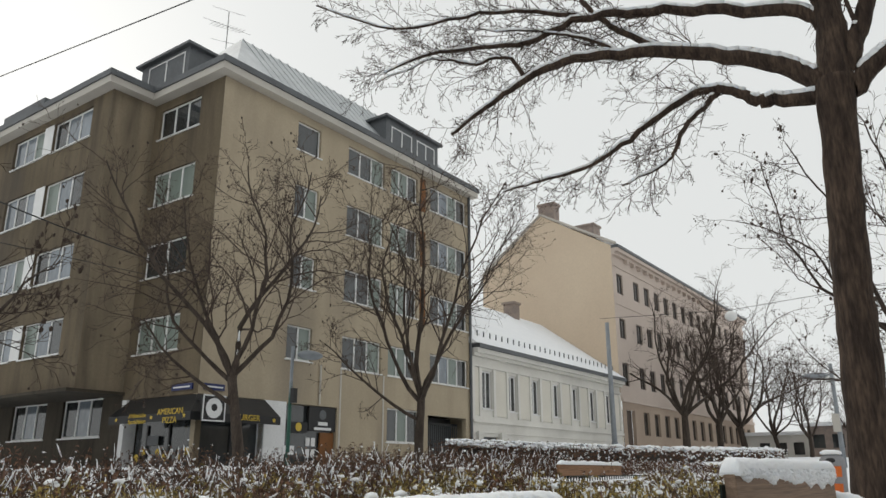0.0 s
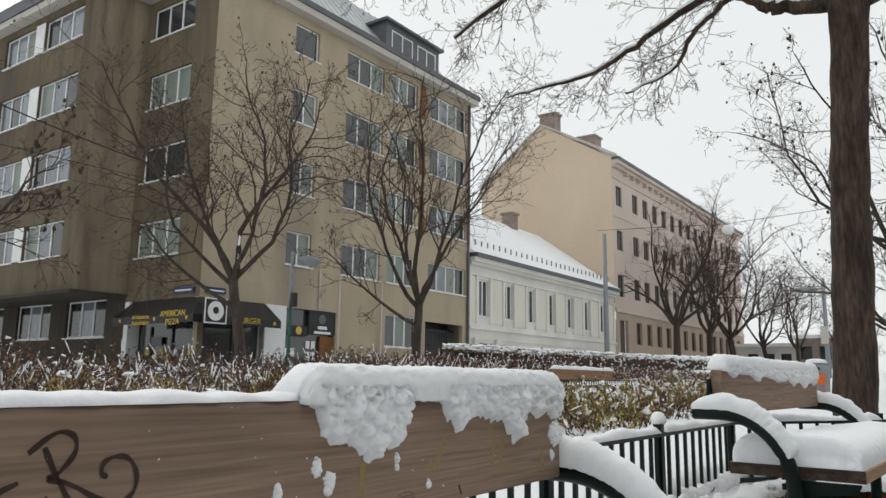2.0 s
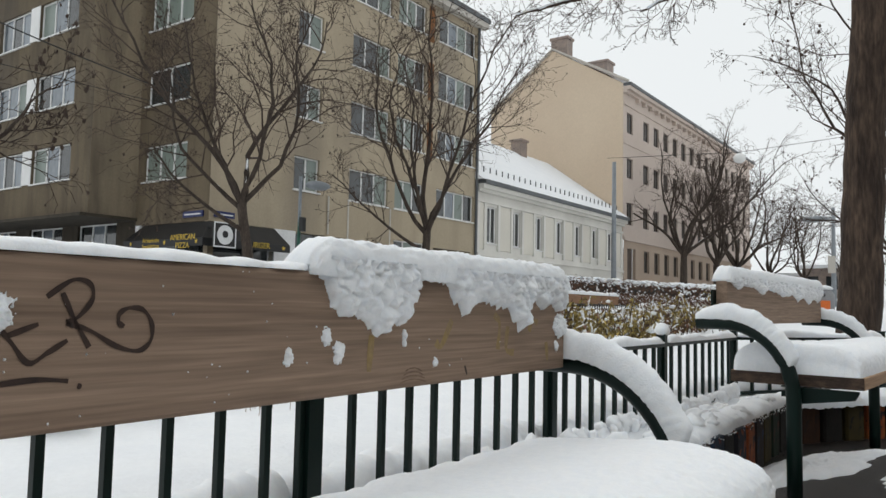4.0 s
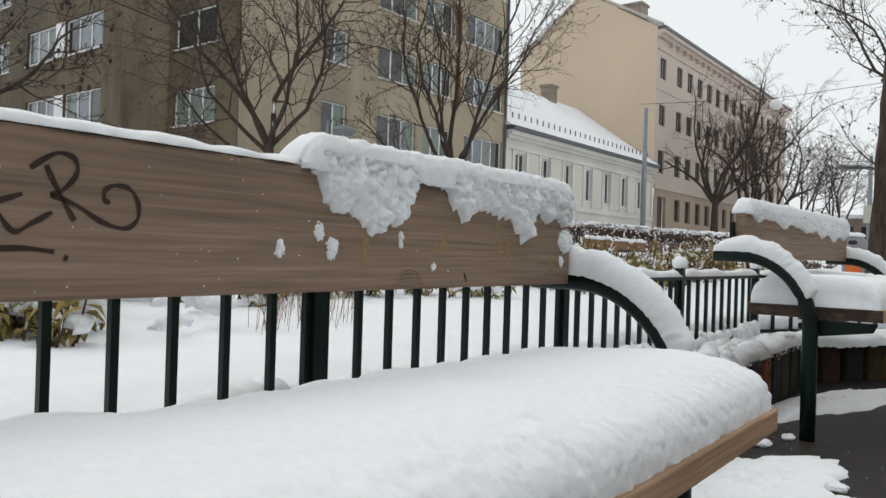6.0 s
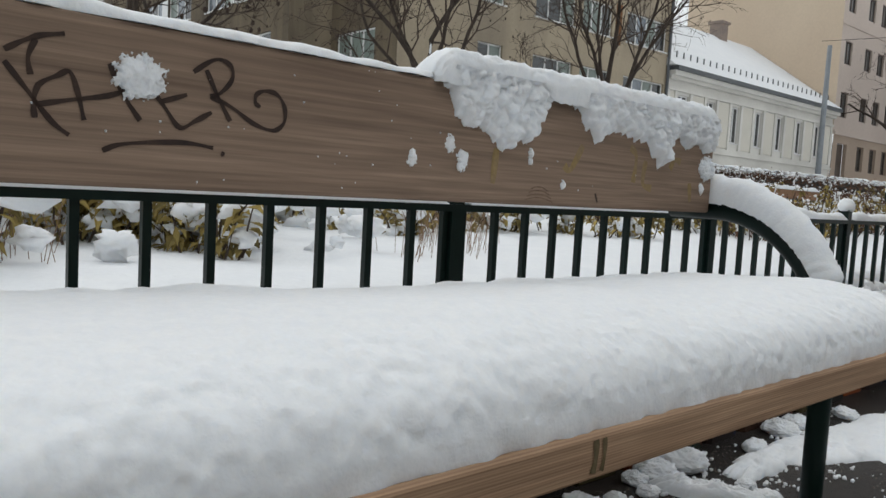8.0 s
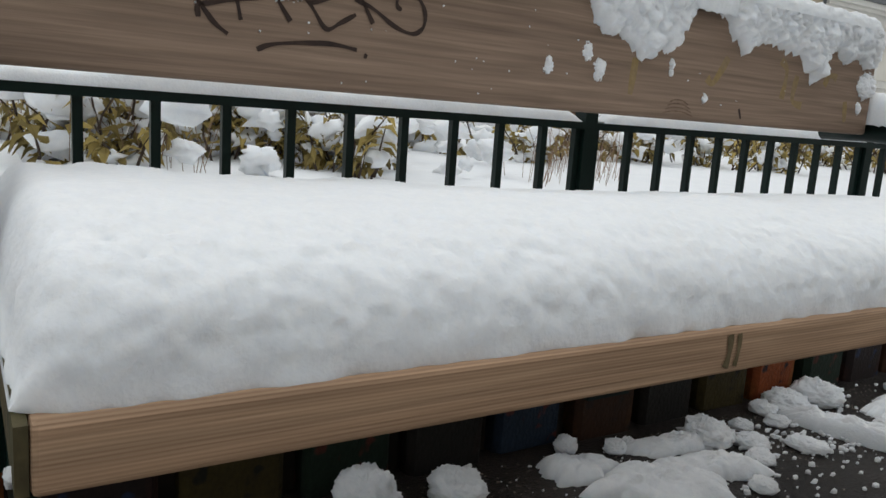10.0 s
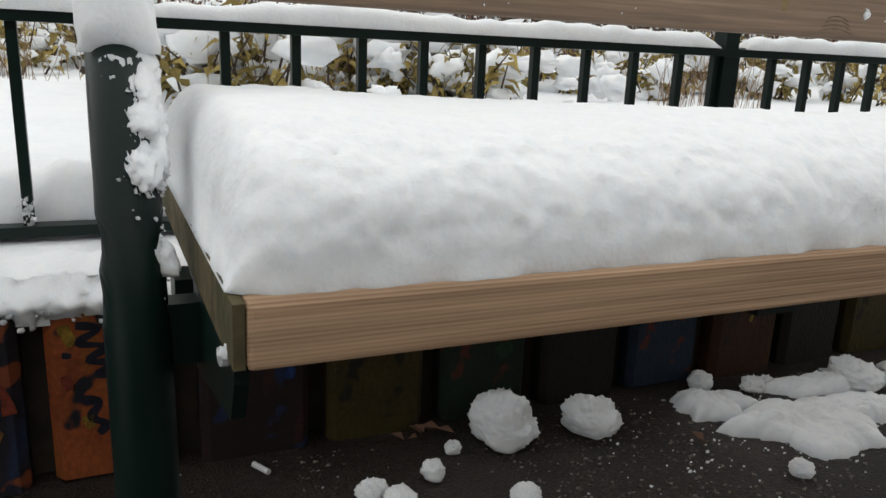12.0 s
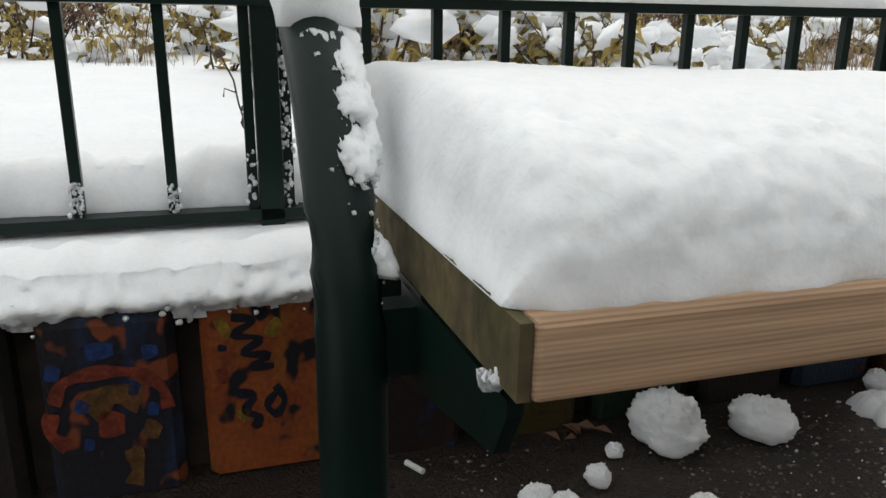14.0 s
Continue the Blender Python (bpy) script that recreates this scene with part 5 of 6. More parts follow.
    s.quad((17.74, w0 - 0.05, 3.25), (17.74, w0 - 0.05, 2.5), (17.85, w0 - k, 2.40), (17.85, w0 - k, 2.65))
    aw = part("awning", s, BLACK_SHOP, b, "black awning with yellow lettering")

    def letters(text, size, at, turn, mat, parent):
        cu = bpy.data.curves.new("lettering", "FONT")
        cu.body, cu.size, cu.align_x, cu.align_y = text, size, "CENTER", "CENTER"
        cu.extrude = 0.004
        tmp = bpy.data.objects.new("lettering_source", cu)
        scene.collection.objects.link(tmp)
        me = bpy.data.meshes.new_from_object(tmp.evaluated_get(bpy.context.evaluated_depsgraph_get()))
        bpy.data.objects.remove(tmp)
        me.materials.append(mat)
        ob = part("lettering", me, None, parent)
        ob.matrix_local = pose(*at, 90, 0, turn)
        return ob

    letters("AMERICAN\nPIZZA", 0.26, (u0 - k - 0.012, 20.45, 2.55), -90, SIGN_YELLOW, aw)
    letters("Afrikanische\nSpezialit\u00e4ten", 0.19, (u0 - k - 0.012, 22.15, 2.53), -90, SIGN_YELLOW, aw)
    letters("BURGER", 0.27, (16.45, w0 - k - 0.012, 2.56), 0, SIGN_YELLOW, aw)
    for at, turn in (((u0 - k - 0.012, 23.3), -90), ((u0 - k - 0.012, 21.4), -90), ((u0 - k - 0.012, 19.75), -90), ((17.55, w0 - k - 0.012), 0)):
        q = Soup()
        pts = [(0.09 * (1 if i % 2 == 0 else 0.42) * math.sin(i * math.pi / 5), 0, 0.09 * (1 if i % 2 == 0 else 0.42) * math.cos(i * math.pi / 5)) for i in range(10)]
        q.quad(*pts)
        ob = part("star", q, SIGN_YELLOW, aw)
        ob.matrix_local = pose(at[0], at[1], 2.54, 0, 0, turn)
    # hanging sign, plain round mark
    sg = part("hanging_sign", Soup().box((14.42, w0 - 1.12, 2.38), (15.22, w0 - 1.02, 3.12)), BLACK_SHOP, b, "square black sign with a white round mark")
    part("border", Soup().box((14.40, w0 - 1.13, 2.36), (15.24, w0 - 1.122, 2.40)).box((14.40, w0 - 1.13, 3.10), (15.24, w0 - 1.122, 3.14)).box((14.40, w0 - 1.13, 2.40), (14.44, w0 - 1.122, 3.10)).box((15.20, w0 - 1.13, 2.40), (15.24, w0 - 1.122, 3.10)), SIGN_WHITE, sg)
    part("round_mark", Soup().tube([(14.82, w0 - 1.128, 2.75), (14.82, w0 - 1.122, 2.75)], 0.3, 28), SIGN_WHITE, sg)
    part("round_mark", Soup().tube([(14.82, w0 - 1.134, 2.77), (14.82, w0 - 1.129, 2.77)], 0.11, 16), BLACK_SHOP, sg)
    part("bracket_arm", Soup().box((14.8, w0 - 1.02, 3.0), (14.86, w0 - 0.02, 3.06)), BLACK_SHOP, sg)
    # street name plates with unreadable lettering
    for (a, c) in (((15.2, w0 - 0.06, 3.42), (16.0, w0 - 0.01, 3.62)),):
        pl = part("street_sign", Soup().box(a, c), SIGN_BLUE, b, "blue enamel street sign")
        part("lettering_bar", Soup().box((15.27, w0 - 0.066, 3.49), (15.93, w0 - 0.061, 3.54)), SIGN_WHITE, pl)
    pl = part("street_sign", Soup().box((u0 - 0.06, 20.45, 3.42), (u0 - 0.01, 21.5, 3.62)), SIGN_BLUE, b, "blue enamel street sign")
    part("lettering_bar", Soup().box((u0 - 0.066, 20.55, 3.49), (u0 - 0.061, 21.4, 3.54)), SIGN_WHITE, pl)
    # the second shop front
    part("shop_glazing", Soup().box((18.73, w0 + 0.2, 0.6), (21.34, w0 + 0.24, 3.22)), GLASS, b)
    part("fascia", Soup().box((19.95, w0 + 0.05, 2.35), (21.34, w0 + 0.16, 3.22)), BLACK_SHOP, b, "black fascia with a small round mark")
    part("fascia", Soup().box((18.73, w0 + 0.05, 2.25), (19.9, w0 + 0.16, 2.62)), BLACK_SHOP, b)
    part("round_mark", Soup().tube([(20.65, w0 + 0.045, 2.93), (20.65, w0 + 0.04, 2.93)], 0.18, 20), SHEET_GREY, b)
    part("lettering_bar", Soup().box((20.42, w0 + 0.03, 2.55), (20.9, w0 + 0.045, 2.67)), SIGN_WHITE, b)
    part("lettering_bar", Soup().box((20.22, w0 + 0.03, 2.38), (21.1, w0 + 0.045, 2.47)), SIGN_WHITE, b)
    part("round_mark", Soup().tube([(19.45, w0 + 0.045, 2.45), (19.45, w0 + 0.04, 2.45)], 0.15, 16), SIGN_YELLOW, b)
    for i in range(6):
        part("notice", Soup().box((19.95 + 0.27 * (i % 2), w0 + 0.17, 1.0 + 0.4 * (i // 2)), (20.15 + 0.27 * (i % 2), w0 + 0.18, 1.3 + 0.4 * (i // 2))), SIGN_WHITE, b)
    for i in range(2):
        part("notice", Soup().box((18.85 + 0.35 * i, w0 + 0.17, 1.5), (19.05 + 0.35 * i, w0 + 0.18, 1.8)), SIGN_WHITE, b)
    part("wood_door", Soup().box((20.6, w0 + 0.1, 0.6), (21.3, w0 + 0.17, 2.3)), ORANGE_PANEL, b)
    for i in range(9):
        r_ = random.uniform(0.08, 0.13)
        y = 20.4 + i * 0.38
        part("food_picture", Soup().tube([(u0 + 0.2, y, 1.35 + 0.18 * (i % 2)), (u0 + 0.19, y, 1.35 + 0.18 * (i % 2))], r_, 12), SIGN_YELLOW if i % 3 else SIGN_WHITE, b)
    part("notice", Soup().box((u0 + 0.19, 22.3, 1.75), (u0 + 0.2, 22.9, 2.05)), SHEET_GREY, b)
    # gate
    gt = part("gate", Soup().box((27.1, w0 + 0.5, 0.6), (30.1, w0 + 0.56, 0.75)).box((27.1, w0 + 0.5, 2.15), (30.1, w0 + 0.56, 2.25)).box((27.1, w0 + 0.5, 2.95), (30.1, w0 + 0.56, 3.05)), BLACK_SHOP, b, "black barred entrance gate")
    for i in range(20):
        x = 27.15 + i * 0.152
        part("gate_bar", Soup().box((x, w0 + 0.51, 0.7), (x + 0.03, w0 + 0.54, 3.0)), SHEET_GREY, gt)
    # black panel behind the gate in place of the passage's shade
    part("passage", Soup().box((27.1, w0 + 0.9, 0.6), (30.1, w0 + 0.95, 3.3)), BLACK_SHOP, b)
    # aerial
    q = Soup().tube([(18.6, 25.2, 17.2), (18.6, 25.2, 21.0)], 0.018, 6)
    for z, l in ((21.0, 0.9), (20.2, 1.3), (19.4, 0.8)):
        q.tube([(18.6 - l, 25.2, z - 0.2), (18.6 + l, 25.2, z + 0.25)], 0.010, 4)
    for i in range(9):
        q.tube([(17.8 + i * 0.2, 25.0, 20.0 + i * 0.05), (17.8 + i * 0.2, 25.45, 20.0 + i * 0.05)], 0.01, 3)
    part("aerial", q, SHEET_GREY, b)
    part("roof_snow", ridge(Soup(), (23.5, w0 + 0.1, 14.97), (30.4, w0 + 0.1, 14.97), 0.5, 0.12, 0.5, 60), SNOW_FAR, b)
    return b


apartment_building()


def white_house():
    b = tagged(empty("white_house", FAR), "low white classicist house with pilasters and a snowy roof", "building")
    u0, u1, w0 = 30.62, 48.75, 20.22
    holes, wins = [], []
    for i in range(7):
        c = 32.05 + i * 2.43
        holes.append((c - 0.45 - u0, c + 0.45 - u0, 3.87, 5.72)); wins.append(holes[-1])
    low = []
    for i in range(6):
        c = 34.7 + i * 2.43
        low.append((c - 0.45 - u0, c + 0.45 - u0, 1.75, 2.45))
    door = (31.4 - u0, 33.2 - u0, 0.7, 2.55)
    s = Soup()
    holed_wall(s, (u0, w0), (1, 0, 0), u1 - u0, 0.3, 6.6, holes + low + [door], (0, 1, 0), 0.2)
    s.quad((u0, w0, 0.3), (u0, w0, 6.6), (u0, 31, 6.6), (u0, 31, 0.3))
    part("front_wall", s, WHITE_PLASTER, b)
    for h in wins:
        window(b, (u0, w0), (1, 0, 0), (0, 1, 0), *h, panes=2, glass=[GLASS, GLASS], bar=0.07)
    for h in low:
        window(b, (u0, w0), (1, 0, 0), (0, 1, 0), *h, panes=2, glass=[GLASS], sill=False)
    part("door", Soup().box((31.4, w0 + 0.25, 0.7), (33.2, w0 + 0.3, 2.55)), SHEET_GREY, b)
    for x in (31.2, 33.3):
        part("portal_pillar", Soup().box((x - 0.2, w0 - 0.16, 0.5), (x + 0.2, w0 - 0.004, 2.6)).box((x - 0.26, w0 - 0.2, 2.6), (x + 0.26, w0 - 0.004, 2.78)), WHITE_PLASTER, b)
    for i in range(8):
        c = 32.05 + (i - 0.5) * 2.43
        if i == 0:
            c = 31.0
        wd = 0.52 if i else 0.2
        part("panel", Soup().box((c - wd, w0 - 0.05, 3.55), (c + wd, w0 - 0.004, 5.8)), CREAM_PLASTER, b, "cream field between pilasters")
        for e in (-1, 1):
            part("pilaster", Soup().box((c + e * (wd + 0.12) - 0.1, w0 - 0.10, 3.5), (c + e * (wd + 0.12) + 0.1, w0 - 0.004, 5.85)), WHITE_PLASTER, b)
    for z0, z1, d in ((3.2, 3.34, 0.14), (3.34, 3.5, 0.08), (2.72, 2.80, 0.08), (5.86, 6.0, 0.1), (6.35, 6.5, 0.22), (6.5, 6.72, 0.42), (6.72, 6.92, 0.55)):
        part("cornice", Soup().box((u0, w0 - d, z0), (u1, w0 - 0.003, z1)), WHITE_PLASTER if z1 < 6.9 else SHEET_GREY, b)
    s = Soup()
    s.quad((u0 - 0.2, w0 - 0.5, 6.93), (u1, w0 - 0.5, 6.93), (u1, 26.0, 11.3), (u0 - 0.2, 26.0, 11.3))
    s.quad((u0 - 0.2, 26.0, 11.3), (u1, 26.0, 11.3), (u1, 32, 7), (u0 - 0.2, 32, 7))
    s.quad((u0 - 0.2, w0 - 0.5, 6.93), (u0 - 0.2, 26.0, 11.3), (u0 - 0.2, 32, 7))
    part("roof", s, SNOW_FAR, b, "snow-covered pitched roof")
    s = Soup()
    for i in range(30):
        x = u0 + 0.4 + i * 0.6
        s.box((x, w0 + 0.25, 7.5), (x + 0.05, w0 + 0.3, 7.78))
    tagged(part("snow_guard", s, SHEET_GREY, b), kind="stuff")
    part("chimney", Soup().box((44.0, 25.5, 10.5), (44.8, 26.3, 12.0)).box((43.9, 25.4, 12.0), (44.9, 26.4, 12.15)), CHIMNEY, b)
    return b


white_house()


def tenement():
    b = tagged(empty("old_tenement", FAR), "four-storey tenement with a pale yellow blank gable and pinkish front", "building")
    u0, u1, w0, w1 = 48.83, 83.0, 20.2, 31.0
    rows = [(3.35, 4.95), (6.57, 8.13), (9.85, 11.28), (13.05, 14.5)]
    cols = [49.5] + [52.6 + 2.12 * i for i in range(14)]
    holes = []
    for i, (a, c) in enumerate(rows):
        for x in cols:
            if i == 0 and x < 50:
                continue
            holes.append((x - u0, x + 1.1 - u0, a, c))
    door = (49.5 - u0, 51.0 - u0, 1.0, 4.95)
    s = Soup()
    holed_wall(s, (u0, w0), (1, 0, 0), u1 - u0, 5.5, 16.0, [h for h in holes if h[2] > 5], (0, 1, 0), 0.18)
    part("front_wall", s, PINK_PLASTER, b, "dusty pink plaster")
    s = Soup()
    holed_wall(s, (u0, w0 - 0.06), (1, 0, 0), u1 - u0, 0.5, 5.5, [h for h in holes if h[2] < 5] + [door], (0, 1, 0), 0.24)
    part("base_wall", s, BROWN_BASE, b, "brownish rusticated ground floor")
    part("door", Soup().box((49.5, w0 + 0.2, 1.0), (51.0, w0 + 0.25, 4.95)), FRAME_BROWN, b)
    for h in holes:
        window(b, (u0, w0), (1, 0, 0), (0, 1, 0), *h, panes=2, frame_mat=FRAME_BROWN, glass=[GLASS], bar=0.09, sill=False)
    s = Soup()
    s.quad((u0, w0, 0.5), (u0, w1, 0.5), (u0, w1, 15.6), (u0, 25.7, 19.7), (u0, w0, 16.4))
    part("gable_wall", s, YELLOW_PLASTER, b, "blank pale yellow fire wall")
    s = Soup()
    s.quad((u1, w0, 0.5), (u1, w0, 16.4), (u1, 25.7, 19.7), (u1, w1, 15.6), (u1, w1, 0.5))
    part("gable_wall", s, YELLOW_PLASTER, b)
    for z0, z1, d in ((5.45, 5.62, 0.16), (5.62, 5.75, 0.10), (12.2, 12.3, 0.05), (14.95, 15.1, 0.08), (15.75, 15.95, 0.25), (15.95, 16.2, 0.5)):
        part("cornice", Soup().box((u0 + 0.02, w0 - d, z0), (u1, w0 - 0.003, z1)), PINK_PLASTER, b)
    part("gutter", Soup().box((u0 + 0.02, w0 - 0.58, 16.2), (u1, w0 - 0.003, 16.42)), SHEET_GREY, b)
    for i in range(24):
        x = u0 + 2.2 + i * 1.3
        part("corbel", Soup().box((x, w0 - 0.3, 15.5), (x + 0.25, w0 - 0.003, 15.75)), PINK_PLASTER, b)
    s = Soup()
    s.quad((u0 - 0.12, w0 - 0.5, 16.43), (u1, w0 - 0.5, 16.43), (u1, 25.7, 19.85), (u0 - 0.12, 25.7, 19.85))
    s.quad((u0 - 0.12, 25.7, 19.85), (u1, 25.7, 19.85), (u1, w1 + 0.3, 15.7), (u0 - 0.12, w1 + 0.3, 15.7))
    part("roof", s, SNOW_FAR, b, "roof under thin snow")
    part("roof_edge", Soup().tube([(u0 - 0.06, w0 - 0.4, 16.5), (u0 - 0.06, 25.7, 19.8), (u0 - 0.06, w1, 15.75)], 0.11, 5), EAVE_PALE, b)
    part("chimney", Soup().box((u0 + 0.1, 24.6, 18.8), (u0 + 1.0, 25.9, 20.5)).box((u0 + 0.02, 24.5, 20.5), (u0 + 1.08, 26.0, 20.68)), CHIMNEY, b, "brick chimney with a snowy cap")
    part("chimney", Soup().box((u0 + 2.0, 22.3, 17.4), (u0 + 3.2, 24.0, 18.9)).box((u0 + 1.9, 22.2, 18.9), (u0 + 3.3, 24.1, 19.05)), CHIMNEY, b)
    return b


tenement()

# low distant houses at the end of the street
for (x, y, w, d, h, mat, lab) in ((78, 14.0, 10, 6, 4.2, WHITE_PLASTER, "distant low white house with snow on its flat roof"), (72, 8.2, 5, 5, 4.6, CHIMNEY, "distant low reddish house behind the hedge")):
    hs = tagged(empty("distant_house", FAR @ pose(x, y, 0)), lab, "building")
    part("wall", Soup().box((0, 0, 0), (w, d, h)), mat, hs)
    part("roof", Soup().box((-0.3, -0.3, h), (w + 0.3, d + 0.3, h + 0.3)), SNOW_FAR, hs)
    for i in range(3):
        part("window", Soup().box((-0.05, 0.7 + i * 1.5, h - 1.8), (-0.01, 1.6 + i * 1.5, h - 0.7)), GLASS, hs)

# ---- street furniture ----
pole = tagged(empty("tram_pole", FAR @ pose(43.1, 18.4, 0)), "tall grey galvanised tram pole", "pole")
part("shaft", Soup().tube([(0, 0, 0), (0, 0, 9.7)], [0.17, 0.12], 14), POLE_GREY, pole, smooth=True)
part("collar", Soup().tube([(0, 0, 2.4), (0, 0, 2.55)], 0.19, 14), POLE_GREY, pole)

lamp = tagged(empty("street_lamp", FAR @ pose(15.0, 16.0, 0)), "green street lamp with a flat grey head", "street lamp")
part("shaft", Soup().tube([(0, 0, 0.3), (0, 0, 4.1)], [0.06, 0.045], 12), POLE_GREEN, lamp, smooth=True)
part("upper_shaft", Soup().tube([(0, 0, 2.9), (0.0, 0, 4.35)], 0.05, 10), POLE_GREY, lamp)
part("lamp_head", Soup().blob((0.35, -0.35, 4.1), (0.42, 0.3, 0.13), 0.03, 8, 14), POLE_GREY, lamp, smooth=True)
part("control_box", Soup().box((-0.07, -0.2, 2.75), (0.07, -0.07, 3.15)), BLACK_SHOP, lamp)

lamp = tagged(empty("street_lamp", FAR @ pose(39.0, 5.8, 0)), "tall street lamp with an oval head and a small sign", "street lamp")
part("shaft", Soup().tube([(0, 0, 0.3), (0.15, 0, 5.7)], [0.12, 0.08], 12), POLE_GREY, lamp, smooth=True)
part("lamp_head", Soup().blob((-0.1, 0.75, 5.15), (0.3, 0.62, 0.15), 0.03, 8, 14), POLE_GREY, lamp, smooth=True)
part("arm", Soup().tube([(0.12, 0, 5.2), (-0.05, 0.5, 5.2)], 0.04, 8), POLE_GREY, lamp)
part("sign_plate", Soup().box((-0.1, -0.1, 2.6), (-0.05, 0.22, 3.4)), EAVE_PALE, lamp, "small pale notice board")
lamp = tagged(empty("hanging_lamp", FAR @ pose(45, 11.5, 0)), "round white street lamp hung on a wire", "street lamp")
part("lamp_head", Soup().blob((0, 0, 9.6), (0.35, 0.35, 0.3), 0.02, 8, 14), FRAME_WHITE, lamp, smooth=True)
part("suspension_wire", Soup().tube([(0, -12, 10.6), (0, 0, 9.95), (0, 8.2, 10.4)], 0.015, 4), CABLE, lamp)

bin_ = tagged(empty("litter_bin", pose(13.9, 2.42, 0)), "rounded grey litter bin with orange stickers, snow on its lid", "litter bin")
q = Soup()
for (z, r) in ((0.35, 0.155), (0.95, 0.18), (1.05, 0.175), (1.12, 0.12), (1.14, 0.0)):
    for j in range(18):
        a = 2 * math.pi * j / 18
        q.v.append((r * math.cos(a), r * 1.05 * math.sin(a), z))
for i in range(4):
    for j in range(18):
        a, c = i * 18 + j, i * 18 + (j + 1) % 18
        q.f.append((a, c, c + 18, a + 18))
part("body", q, BIN_GREY, bin_, smooth=True)
for z0, z1 in ((0.78, 0.94), (0.55, 0.68)):
    q = Soup()
    for j in range(7):
        a = radians(150 + j * 12)
        for z in (z0, z1):
            r = 0.172 + 0.03 * (z - 0.35) / 0.6
            q.v.append((r * math.cos(a), r * 1.05 * math.sin(a), z))
    for j in range(6):
        q.f.append((2 * j, 2 * j + 1, 2 * j + 3, 2 * j + 2))
    part("sticker", q, BIN_ORANGE, bin_, "bright orange sticker")
# no hole is cut: a black blob paints the shade in the mouth
part("opening", Soup().blob((-0.165, 0, 1.03), (0.03, 0.075, 0.04), 0.0, 8, 14), BLACK_SHOP, bin_, smooth=True)
part("post", Soup().tube([(0.2, 0, 0), (0.2, 0, 1.0)], 0.03, 8), POLE_GREY, bin_)
thing("bin_snow", Soup().blob((0, 0, 0), (0.15, 0.16, 0.06), 0.1, 8, 14, 0.3), SNOW, "cap of snow on the litter bin", "snow", smooth=True, m=pose(13.9, 2.42, 1.14))

far_bench = tagged(empty("park_bench", pose(12.6, 6.45, 0, 0, 0, 2)), "park bench with a brown board back, seen across the hedge", "bench", "benches along the path")
part("backrest", Soup().box((-0.3, 0, 0.80), (2.7, 0.05, 0.99)), BENCH_FAR, far_bench, bevel=0.005)
for x in (-0.2, 2.6):
    part("frame", Soup().tube([(x, 0.08, 0.1), (x, 0.08, 0.85)], 0.03, 10), GREEN, far_bench)
part("seat", Soup().box((-0.2, 0.1, 0.66), (2.6, 0.5, 0.70)), BENCH_FAR, far_bench)
thing("backrest_snow", ridge(Soup(), (-0.3, 0.025, 0.99), (2.7, 0.025, 0.99), 0.09, 0.07, 0.3, 80), SNOW, "strip of snow on the far backrest", "snow", "snow on the benches", smooth=True, m=pose(12.6, 6.45, 0, 0, 0, 2))
f2 = tagged(empty("fence", pose(11.5, 5.9, 0.45, 0, 0, 2)), "far stretch of low dark green steel fence", "fence")
q = Soup().box((0, -0.02, 0.34), (4.5, 0.02, 0.36)).box((0, -0.02, 0.0), (4.5, 0.02, 0.02))
part("rail", q, GREEN, f2)
for i in range(40):
    part("bar", Soup().box((i * 0.112, -0.008, 0), (i * 0.112 + 0.016, 0.008, 0.34)), GREEN, f2)

# overhead wires
def wire(a, b, sag, r=0.012):
    a, b = Vector(a), Vector(b)
    pts = [a.lerp(b, i / 16) - Vector((0, 0, sag * 4 * (i / 16) * (1 - i / 16))) for i in range(17)]
    thing("overhead_wire", Soup().tube(pts, r, 5), CABLE, "thin black overhead wire across the street", "cable", "overhead wires")


wire((8.0, 29.1, 12.06), (8.25, 1.15, 9.1), 0.02, 0.014)
wire((2, 22, 9.8), (15.0, 20.35, 7.0), 0.4, 0.02)
wire((-6, 21, 7.0), (15.0, 21.5, 7.0), 0.15, 0.012)

# ---- trees ----
def bent(p, d, length, n, wob, rise, rnd):
    """A wandering line from p along d."""
    pts, dirs = [Vector(p)], []
    d = Vector(d).normalized()
    for i in range(n):
        d = (d + Vector((rnd.gauss(0, wob), rnd.gauss(0, wob), rnd.gauss(0, wob) + rise))).normalized()
        pts.append(pts[-1] + d * (length / n))
        dirs.append(d.copy())
    return pts, dirs


